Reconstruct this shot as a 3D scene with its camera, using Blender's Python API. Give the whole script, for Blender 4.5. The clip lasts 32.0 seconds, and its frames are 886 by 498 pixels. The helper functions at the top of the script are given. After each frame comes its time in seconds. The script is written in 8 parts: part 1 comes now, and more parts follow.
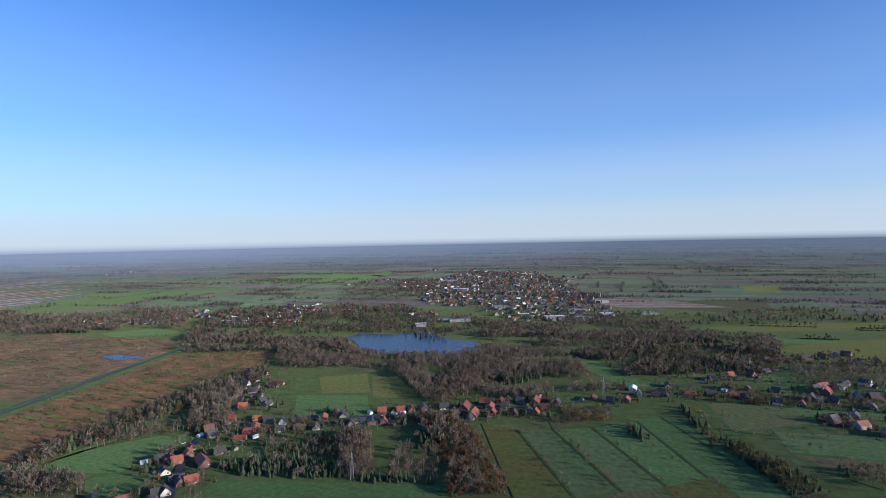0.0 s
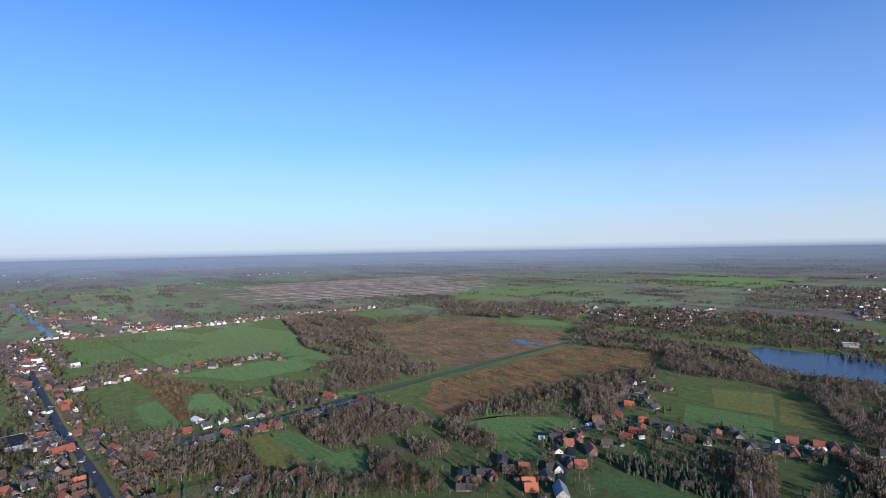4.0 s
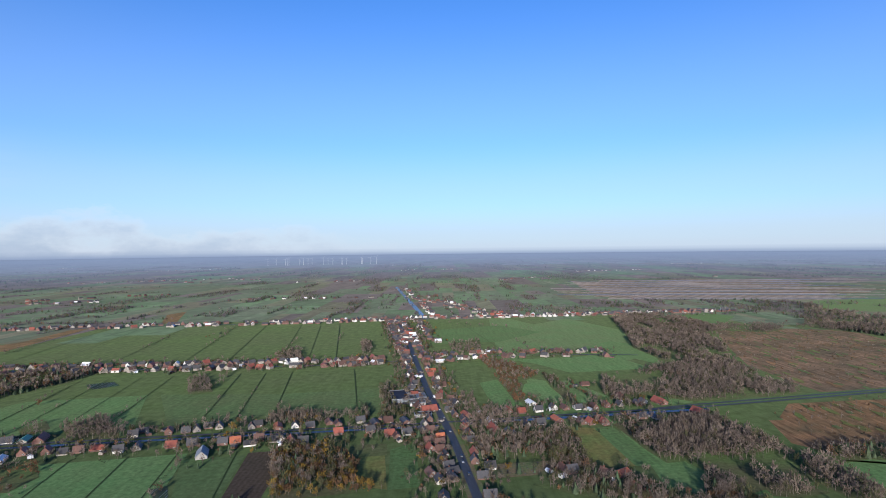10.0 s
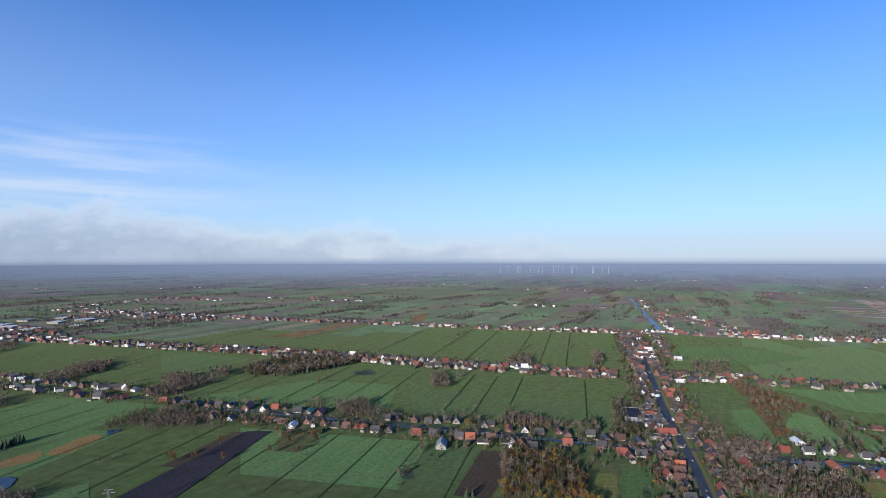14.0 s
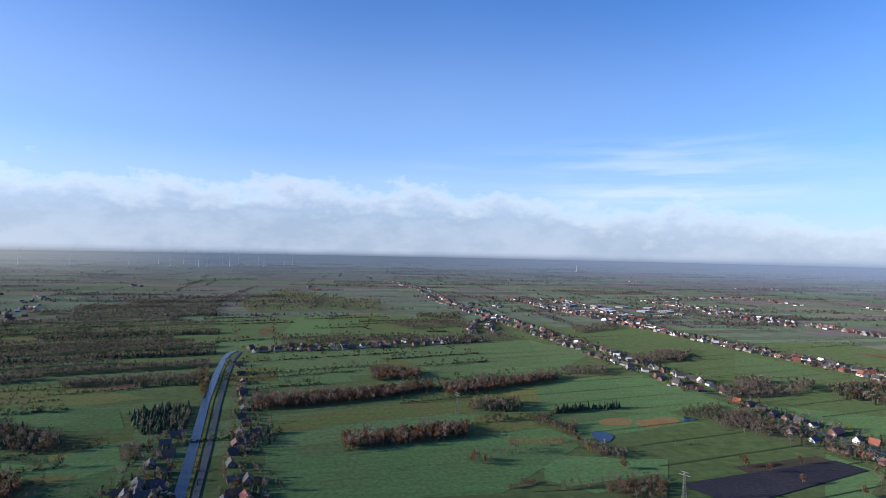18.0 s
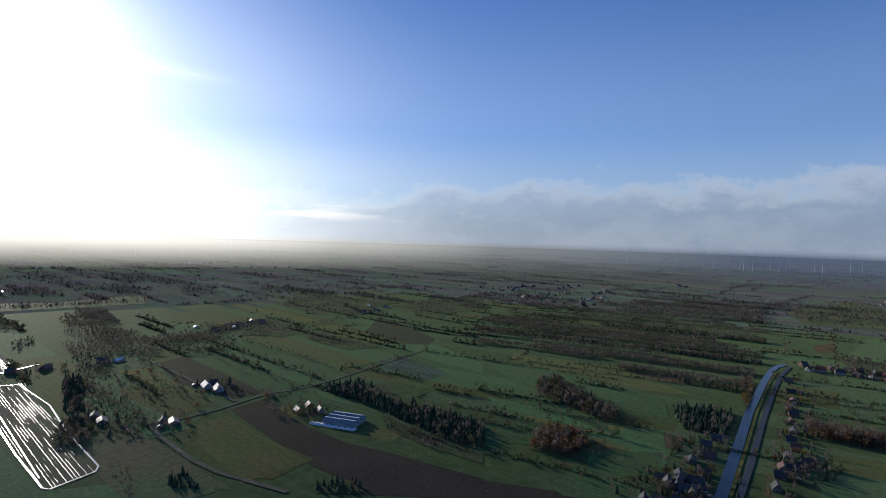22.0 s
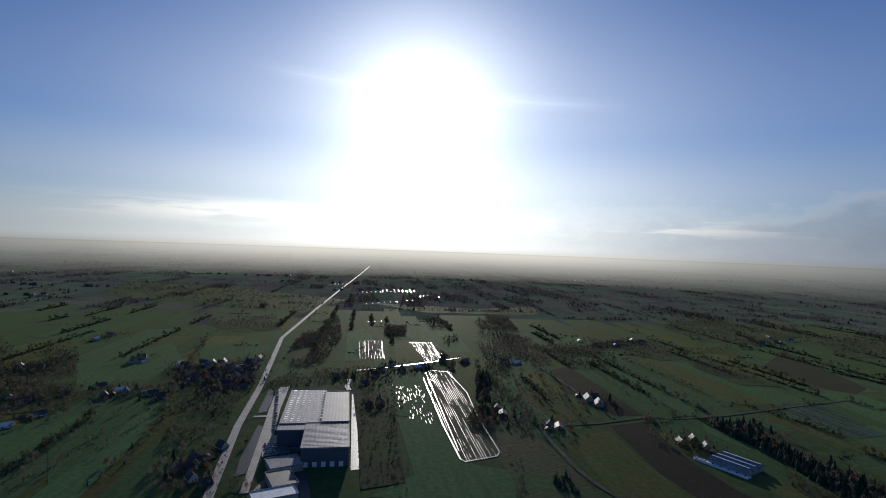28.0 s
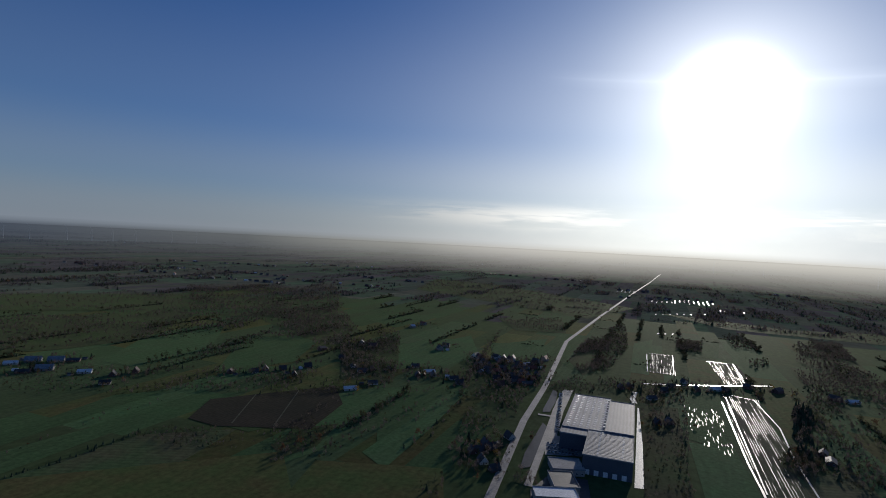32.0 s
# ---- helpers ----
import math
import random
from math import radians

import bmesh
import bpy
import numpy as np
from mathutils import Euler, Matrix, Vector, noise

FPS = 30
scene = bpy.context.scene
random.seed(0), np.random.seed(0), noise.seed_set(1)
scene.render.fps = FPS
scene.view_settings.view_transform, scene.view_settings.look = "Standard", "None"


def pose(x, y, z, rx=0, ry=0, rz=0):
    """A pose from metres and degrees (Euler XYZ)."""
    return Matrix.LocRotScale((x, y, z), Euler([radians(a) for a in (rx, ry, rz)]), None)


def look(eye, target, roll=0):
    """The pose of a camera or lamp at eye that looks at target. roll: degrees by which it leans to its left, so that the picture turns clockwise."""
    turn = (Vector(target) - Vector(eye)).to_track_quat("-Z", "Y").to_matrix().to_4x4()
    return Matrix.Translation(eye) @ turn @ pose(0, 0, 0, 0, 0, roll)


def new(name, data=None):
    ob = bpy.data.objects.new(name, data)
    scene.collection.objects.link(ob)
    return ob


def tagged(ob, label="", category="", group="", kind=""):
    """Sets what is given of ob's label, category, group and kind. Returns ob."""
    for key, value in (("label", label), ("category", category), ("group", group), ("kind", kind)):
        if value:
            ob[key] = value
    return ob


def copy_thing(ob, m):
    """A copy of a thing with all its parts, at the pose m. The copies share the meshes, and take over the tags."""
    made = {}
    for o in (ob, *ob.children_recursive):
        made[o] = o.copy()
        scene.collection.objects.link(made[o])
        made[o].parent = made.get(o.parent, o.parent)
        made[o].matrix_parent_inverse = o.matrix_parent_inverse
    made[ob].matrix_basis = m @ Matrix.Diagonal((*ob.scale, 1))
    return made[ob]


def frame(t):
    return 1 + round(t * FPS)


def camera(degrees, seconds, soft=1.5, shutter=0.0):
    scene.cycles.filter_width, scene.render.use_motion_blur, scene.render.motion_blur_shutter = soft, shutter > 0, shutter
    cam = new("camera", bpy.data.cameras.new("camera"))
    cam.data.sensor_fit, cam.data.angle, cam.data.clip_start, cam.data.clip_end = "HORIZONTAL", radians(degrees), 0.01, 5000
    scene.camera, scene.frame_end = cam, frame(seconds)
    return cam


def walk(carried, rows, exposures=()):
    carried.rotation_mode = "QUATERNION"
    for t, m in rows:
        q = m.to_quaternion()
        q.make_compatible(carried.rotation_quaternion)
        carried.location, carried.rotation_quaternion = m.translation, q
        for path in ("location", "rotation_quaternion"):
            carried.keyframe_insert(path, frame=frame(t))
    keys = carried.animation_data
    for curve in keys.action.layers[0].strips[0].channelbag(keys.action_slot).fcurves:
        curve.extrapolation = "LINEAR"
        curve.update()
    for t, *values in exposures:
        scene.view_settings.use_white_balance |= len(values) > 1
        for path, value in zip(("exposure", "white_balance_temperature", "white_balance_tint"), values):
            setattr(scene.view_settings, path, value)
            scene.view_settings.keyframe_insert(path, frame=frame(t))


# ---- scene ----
cam = camera(78.61, 32.0, soft=0.75)
# seconds, yaw, pitch and roll of the camera, which turns on one spot 180 m over the land
PATH = [
    (0.0, -86.41, -0.99, -1.16),
    (0.5, -81.42, -0.94, -1.60),
    (1.0, -74.51, -0.77, -1.51),
    (1.5, -66.95, -0.56, -1.45),
    (2.0, -60.08, -0.41, -1.39),
    (2.5, -55.03, -0.29, -1.24),
    (4.5, -43.84, -0.16, -1.17),
    (5.0, -39.33, -0.07, -1.12),
    (5.5, -34.74, 0.02, -0.83),
    (6.0, -31.20, -0.02, -0.72),
    (6.5, -28.03, -0.01, -0.47),
    (7.0, -25.25, -0.08, -0.42),
    (7.5, -23.28, -0.14, -0.39),
    (8.0, -21.39, -0.17, -0.40),
    (8.5, -19.19, -0.20, -0.55),
    (9.0, -16.79, -0.11, -0.53),
    (9.5, -15.05, -0.10, -0.51),
    (10.0, -13.28, -0.00, -0.65),
    (10.5, -11.90, 0.07, -0.62),
    (11.0, -10.51, 0.11, -0.65),
    (11.5, -9.35, 0.24, -0.66),
    (12.0, -7.31, 0.41, -0.67),
    (12.5, -4.61, 0.61, -0.64),
    (13.0, -1.09, 0.83, -0.55),
    (13.5, 3.69, 0.96, -0.48),
    (14.0, 10.73, 1.04, -0.10),
    (14.5, 18.89, 1.14, 0.20),
    (15.0, 27.64, 1.15, 0.56),
    (15.5, 33.15, 1.14, 0.58),
    (17.5, 61.03, 0.53, 1.19),
    (18.0, 66.68, 0.38, 1.20),
    (18.5, 73.26, 0.20, 1.24),
    (19.0, 80.64, 0.06, 1.25),
    (19.5, 88.22, -0.16, 1.51),
    (20.0, 96.62, -0.35, 1.58),
    (20.5, 104.03, -0.50, 1.67),
    (21.0, 109.97, -0.65, 1.79),
    (21.5, 115.72, -0.83, 1.78),
    (22.0, 120.04, -0.89, 1.86),
    (22.5, 123.23, -0.92, 1.76),
    (23.0, 126.74, -0.94, 1.57),
    (23.5, 130.39, -0.93, 1.63),
    (24.0, 133.35, -0.86, 1.55),
    (24.5, 136.37, -0.77, 1.65),
    (25.0, 140.03, -0.70, 1.61),
    (25.5, 143.46, -0.60, 1.69),
    (27.5, 155.72, -0.25, 1.97),
    (28.0, 158.89, -0.23, 2.08),
    (28.5, 162.19, -0.23, 2.33),
    (29.0, 165.89, -0.31, 2.55),
    (29.5, 169.96, -0.45, 2.75),
    (30.0, 174.12, -0.61, 2.90),
    (30.5, 178.66, -0.81, 3.11),
    (31.0, 182.49, -0.94, 3.16),
    (31.5, 183.74, -0.93, 3.14),
    (32.0, 188.53, -1.01, 3.00),
]
EXPOSURES = ((0.0, 0.62), (13.0, 0.62), (15.0, 0.52), (17.5, 0.75), (19.0, 0.8), (20.0, 0.75), (21.0, 0.45), (22.0, 0.05), (23.0, -0.42), (24.0, -0.7), (25.5, -0.75), (28.0, -0.6), (30.0, -0.68), (32.0, -0.92))
walk(cam, [(t, pose(0, 0, 180, 0, 0, yaw) @ pose(0, 0, 0, 90 + pitch) @ pose(0, 0, 0, 0, 0, roll)) for t, yaw, pitch, roll in PATH], EXPOSURES)
SUN_POWER, HALO_CORE, HALO_WIDE, HALO_VEIL = 4.2, 1.25, 0.44, 0.06
SKY_TINT, SKY_TINT_SUN, HAZE_COLOUR = (0.74, 1.09, 1.5), (0.22, 0.6, 1.02), (3.9, 4.5, 5.5)
HAZE_AWAY, HAZE_SIDE, HAZE_SUN = (0.17, 0.225, 0.35), (0.085, 0.118, 0.18), (1.25, 1.21, 1.1)

# ---- the world, its sun and clouds ----
SUN_YAW, SUN_ELEV = 161.5, 14.0
world = bpy.data.worlds.new("world")
scene.world = world
world.use_nodes = True
WN, WL = world.node_tree.nodes, world.node_tree.links


def wmath(op, a, b=0.0, clamp=False):
    n = WN.new("ShaderNodeMath")
    n.operation, n.use_clamp = op, clamp
    for i, v in enumerate((a, b)):
        if isinstance(v, (int, float)):
            n.inputs[i].default_value = v
        else:
            WL.new(v, n.inputs[i])
    return n.outputs[0]


def wramp(src, stops):
    n = WN.new("ShaderNodeValToRGB")
    n.color_ramp.interpolation = "EASE"
    while len(n.color_ramp.elements) < len(stops):
        n.color_ramp.elements.new(0.5)
    for e, (p, c) in zip(n.color_ramp.elements, stops):
        e.position, e.color = p, (c, c, c, 1) if isinstance(c, (int, float)) else (*c, 1)
    WL.new(src, n.inputs[0])
    return n.outputs[0]


def wmix(fac, a, b, mode="MIX"):
    n = WN.new("ShaderNodeMix")
    n.data_type, n.blend_type = "RGBA", mode
    for i, v in ((0, fac), (6, a), (7, b)):
        if isinstance(v, (int, float)):
            n.inputs[i].default_value = v
        elif isinstance(v, tuple):
            n.inputs[i].default_value = (*v, 1)
        else:
            WL.new(v, n.inputs[i])
    return n.outputs[2]


sky = WN.new("ShaderNodeTexSky")
sky.sky_type, sky.sun_disc = "NISHITA", False
sky.sun_elevation, sky.sun_rotation = radians(SUN_ELEV), radians(-SUN_YAW)
sky.altitude, sky.air_density, sky.dust_density, sky.ozone_density = 180, 1.0, 0.15, 5.0
coord = WN.new("ShaderNodeTexCoord").outputs["Generated"]
sep = WN.new("ShaderNodeSeparateXYZ")
WL.new(coord, sep.inputs[0])
dx, dy, dz = sep.outputs
azim = wmath("MULTIPLY_ADD", wmath("ARCTAN2", dx, dy), -0.1591549)
azim.node.inputs[2].default_value = 0.5
# azim runs 0..1 over yaw -180..180, growing to the left
def wnoise(scale, squash, detail, rough):
    m = WN.new("ShaderNodeMapping")
    WL.new(coord, m.inputs[0])
    m.inputs["Scale"].default_value = (1, 1, squash)
    n = WN.new("ShaderNodeTexNoise")
    WL.new(m.outputs[0], n.inputs["Vector"])
    n.inputs["Scale"].default_value, n.inputs["Detail"].default_value, n.inputs["Roughness"].default_value = scale, detail, rough
    return n


puff = wnoise(10.0, 2.0, 9, 0.62)
streak = wnoise(3.4, 11.0, 7, 0.55)
# height of the cloud bank over the horizon, by azimuth
bank = wramp(azim, ((0.0, 0.3), (0.05, 0.0), (0.42, 0.0), (0.5, 0.15), (0.575, 0.29), (0.617, 0.42), (0.683, 0.6), (0.722, 0.61), (0.83, 0.55), (0.86, 0.44), (0.94, 0.4), (1.0, 0.3)))
top = wmath("ADD", wmath("MULTIPLY", bank, 0.2), wmath("MULTIPLY", wmath("SUBTRACT", puff.outputs[0], 0.5), 0.16))
cover = wmath("MULTIPLY", wmath("SUBTRACT", top, dz), 34.0, True)
cover = wmath("MULTIPLY", cover, wramp(azim, ((0.0, 0.12), (0.05, 0.0), (0.44, 0.0), (0.54, 0.45), (0.64, 0.56), (0.75, 0.62), (0.82, 0.55), (0.9, 0.28), (1.0, 0.12))))
depth = wmath("MULTIPLY", wmath("SUBTRACT", top, dz), 19.0, True)
cirrus = wmath("MULTIPLY", wramp(streak.outputs[0], ((0.36, 0.0), (0.64, 1.0))), wramp(dz, ((0.06, 0.0), (0.12, 0.7), (0.17, 0.4), (0.22, 0.0))))
cirrus = wmath("MULTIPLY", cirrus, wramp(azim, ((0.56, 0.0), (0.63, 0.75), (0.66, 0.25), (0.72, 0.0))))
streaky = wmath("MULTIPLY", wramp(streak.outputs[0], ((0.46, 0.0), (0.58, 1.0))), wramp(dz, ((0.02, 0.0), (0.048, 1.0), (0.078, 0.0))))
streaky = wmath("MULTIPLY", streaky, wramp(azim, ((0.0, 0.7), (0.06, 0.0), (0.82, 0.0), (0.9, 0.8), (1.0, 0.7))))
# the bright aureole round the sun
aim = WN.new("ShaderNodeVectorMath")
aim.operation = "DOT_PRODUCT"
WL.new(coord, aim.inputs[0])
SUN_WAY = Vector((-math.sin(radians(SUN_YAW)) * math.cos(radians(SUN_ELEV)), math.cos(radians(SUN_YAW)) * math.cos(radians(SUN_ELEV)), math.sin(radians(SUN_ELEV))))
aim.inputs[1].default_value = SUN_WAY
near_sun = wmath("MAXIMUM", aim.outputs["Value"], 0.0)
halo = wmath("ADD", wmath("MULTIPLY", wmath("POWER", near_sun, 85.0), HALO_CORE), wmath("MULTIPLY", wmath("POWER", near_sun, 900.0), 12.0))
veil = wmath("ADD", wmath("MULTIPLY", wmath("POWER", near_sun, 14.0), HALO_WIDE), wmath("MULTIPLY", wmath("POWER", near_sun, 3.0), HALO_VEIL))
blue = wmix(1.0, sky.outputs[0], wmix(near_sun, SKY_TINT, SKY_TINT_SUN), "MULTIPLY")
# pale haze over the horizon
haze = wramp(dz, ((0.0, 0.9), (0.02, 0.82), (0.09, 0.5), (0.2, 0.2), (0.45, 0.0)))
bright = wmath("MULTIPLY_ADD", wmath("POWER", near_sun, 9.0), 2.6)
bright.node.inputs[2].default_value = 1.0
air = wmix(haze, blue, wmix(1.0, wmix(wmath("POWER", near_sun, 4.0), HAZE_COLOUR, (6.4, 6.1, 5.4)), bright, "MULTIPLY"))
cloud = wmix(depth, (6.1, 6.3, 6.7), wmix(wramp(puff.outputs[0], ((0.35, 0.0), (0.65, 1.0))), (1.7, 2.25, 3.4), (2.6, 3.1, 4.2)))
cloud = wmix(1.0, cloud, bright, "MULTIPLY")
air = wmix(cover, air, cloud)
air = wmix(cirrus, air, (5.4, 5.8, 6.5))
air = wmix(streaky, air, wmix(1.0, (7.6, 7.4, 7.0), bright, "MULTIPLY"))
glow = wmix(1.0, air, wmix(1.0, (10.0, 9.6, 8.6), halo, "MULTIPLY"), "ADD")
glow = wmix(1.0, glow, wmix(1.0, (8.8, 9.3, 9.3), veil, "MULTIPLY"), "ADD")
# a long thin streak of cirrus that runs past the sun
off = wmath("ABSOLUTE", wmath("SUBTRACT", dz, wmath("ADD", wmath("MULTIPLY", azim, 0.39), -0.098)))
wisp = wmath("MULTIPLY", wramp(off, ((0.0, 1.0), (0.006, 0.4), (0.018, 0.0))), wramp(azim, ((0.885, 0.0), (0.915, 0.6), (0.95, 1.0), (0.98, 0.45), (1.0, 0.0))))
glow = wmix(1.0, glow, wmix(1.0, (3.0, 3.1, 3.1), wisp, "MULTIPLY"), "ADD")
# thin high haze on the side of the cloud bank
thin_haze = wmath("MULTIPLY", wramp(azim, ((0.58, 0.0), (0.7, 0.55), (0.8, 1.0), (0.88, 0.6), (0.94, 0.0))), wramp(dz, ((0.0, 0.2), (0.2, 1.0), (0.6, 0.5))))
glow = wmix(1.0, glow, wmix(1.0, (0.45, 0.5, 0.52), thin_haze, "MULTIPLY"), "ADD")
back = WN["Background"]
WL.new(glow, back.inputs[0])
back.inputs[1].default_value = 0.1
sun = new("sun", bpy.data.lights.new("sun", "SUN"))
sun.data.energy, sun.data.angle, sun.data.color = SUN_POWER, radians(0.5), (1.0, 0.93, 0.85)
sun.matrix_world = look(SUN_WAY * 900, (0, 0, 0))

# ---- materials ----


def material(name, colour, other=None, rough=0.85, spec=0.3, scale=0.02, fine=0.35, metal=0.0, vary=0.0, tone=0.0, bump=0.0, wave=None, coat=None, sheen=0.0, ruts=0.0, grain=0.0, thin=0.0):
    """A surface whose colour wanders between two values at a broad and a fine scale. vary: by object; tone: by the mesh's attribute of that name."""
    m = bpy.data.materials.new(name)
    m.use_nodes = True
    N, L = m.node_tree.nodes, m.node_tree.links
    p = N["Principled BSDF"]
    other = other or tuple(c * 0.6 for c in colour)
    tc = N.new("ShaderNodeTexCoord").outputs["Object"]

    def noisy(sc, detail=4.0, src=tc):
        n = N.new("ShaderNodeTexNoise")
        n.inputs["Scale"].default_value, n.inputs["Detail"].default_value, n.inputs["Roughness"].default_value = sc, detail, 0.62
        L.new(src, n.inputs["Vector"])
        return n.outputs[0]

    def sharpen(src, lo, hi):
        n = N.new("ShaderNodeMapRange")
        n.inputs[1].default_value, n.inputs[2].default_value = lo, hi
        L.new(src, n.inputs[0])
        return n.outputs[0]

    def blend(fac, a, b, mode="MIX"):
        n = N.new("ShaderNodeMix")
        n.data_type, n.blend_type = "RGBA", mode
        for i, v in ((0, fac), (6, a), (7, b)):
            if isinstance(v, (int, float)):
                n.inputs[i].default_value = v
            elif isinstance(v, tuple):
                n.inputs[i].default_value = (*v, 1)
            else:
                L.new(v, n.inputs[i])
        return n.outputs[2]

    def grey(src, lo, hi):
        n = N.new("ShaderNodeMapRange")
        n.inputs[3].default_value, n.inputs[4].default_value = lo, hi
        L.new(src, n.inputs[0])
        return n.outputs[0]

    colour_out = blend(sharpen(noisy(scale), 0.36, 0.64), colour, other)
    small = noisy(fine, 5.0)
    colour_out = blend(1.0, colour_out, grey(sharpen(small, 0.3, 0.7), 0.72, 1.28), "MULTIPLY")
    if wave:
        angle, width, amount = wave
        mp = N.new("ShaderNodeMapping")
        L.new(tc, mp.inputs[0])
        mp.inputs["Rotation"].default_value = (0, 0, radians(angle))
        wv = N.new("ShaderNodeTexWave")
        wv.inputs["Scale"].default_value, wv.inputs["Distortion"].default_value, wv.inputs["Detail"].default_value = 0.314 / width, 2.5, 2.0
        wv.inputs["Detail Scale"].default_value = 0.6
        L.new(mp.outputs[0], wv.inputs["Vector"])
        colour_out = blend(1.0, colour_out, grey(wv.outputs[1], 1 - amount, 1 + amount), "MULTIPLY")
    streaks = None
    if ruts or grain:
        # marks drawn out along the strips of land
        mp = N.new("ShaderNodeMapping")
        mp.vector_type = "TEXTURE"
        L.new(tc, mp.inputs[0])
        mp.inputs["Rotation"].default_value, mp.inputs["Scale"].default_value = (0, 0, radians(77)), (90, 3.0, 1) if ruts else (60, 5.0, 1)
        streaks = noisy(1.0, 5.0, mp.outputs[0])
    if grain:
        colour_out = blend(1.0, colour_out, grey(sharpen(streaks, 0.3, 0.7), 1 - grain, 1 + grain), "MULTIPLY")
    if vary:
        info = N.new("ShaderNodeObjectInfo")
        colour_out = blend(1.0, colour_out, grey(info.outputs["Random"], 1 - vary, 1 + vary), "MULTIPLY")
    if tone:
        at = N.new("ShaderNodeAttribute")
        at.attribute_name = "tone"
        colour_out = blend(1.0, colour_out, grey(at.outputs["Fac"], 1 - tone, 1 + tone), "MULTIPLY")
        geo = N.new("ShaderNodeNewGeometry")
        colour_out = blend(1.0, colour_out, grey(geo.outputs["Random Per Island"], 0.86, 1.14), "MULTIPLY")
    if thin:
        # light comes through the thin twigs and leaves
        through_ = N.new("ShaderNodeBsdfTranslucent")
        both_ = N.new("ShaderNodeMixShader")
        both_.inputs[0].default_value = thin
        L.new(colour_out, through_.inputs[0])
        L.new(p.outputs[0], both_.inputs[1])
        L.new(through_.outputs[0], both_.inputs[2])
        L.new(both_.outputs[0], N["Material Output"].inputs[0])
    L.new(colour_out, p.inputs["Base Color"])
    p.inputs["Roughness"].default_value, p.inputs["Metallic"].default_value, p.inputs["Specular IOR Level"].default_value = rough, metal, spec
    if sheen:
        # turf and soil throw light back to its source; sheen imitates haze and backlit grass
        p.inputs["Diffuse Roughness"].default_value = 0.3
        p.inputs["Sheen Weight"].default_value, p.inputs["Sheen Roughness"].default_value, p.inputs["Sheen Tint"].default_value = sheen, 0.3, (0.92, 0.95, 0.92, 1) if tone or name == "far_land" else (0.80, 0.95, 0.42, 1)
    if ruts:
        # water stands in the furrows, here more, there less
        mp = N.new("ShaderNodeMapping")
        L.new(tc, mp.inputs[0])
        mp.inputs["Rotation"].default_value = (0, 0, radians(13))
        furrow = N.new("ShaderNodeTexWave")
        furrow.inputs["Scale"].default_value, furrow.inputs["Distortion"].default_value, furrow.inputs["Detail"].default_value = 0.314 / 2.3, 1.6, 3.0
        L.new(mp.outputs[0], furrow.inputs["Vector"])
        held = N.new("ShaderNodeMath")
        held.operation = "MULTIPLY"
        L.new(sharpen(streaks, 0.44, 0.6), held.inputs[0])
        L.new(sharpen(furrow.outputs[1], 0.74, 0.97), held.inputs[1])
        L.new(grey(sharpen(held.outputs[0], 0.3, 0.5), rough, ruts), p.inputs["Roughness"])
        L.new(grey(sharpen(held.outputs[0], 0.3, 0.5), 0.02, spec), p.inputs["Specular IOR Level"])
    if coat:
        lo, hi, wet = coat
        L.new(grey(sharpen(noisy(scale * 1.7, 6.0), lo, hi), rough, wet), p.inputs["Roughness"])
    if bump:
        b = N.new("ShaderNodeBump")
        b.inputs["Strength"].default_value, b.inputs["Distance"].default_value = bump, 0.5
        L.new(small, b.inputs["Height"])
        L.new(b.outputs[0], p.inputs["Normal"])
    return m


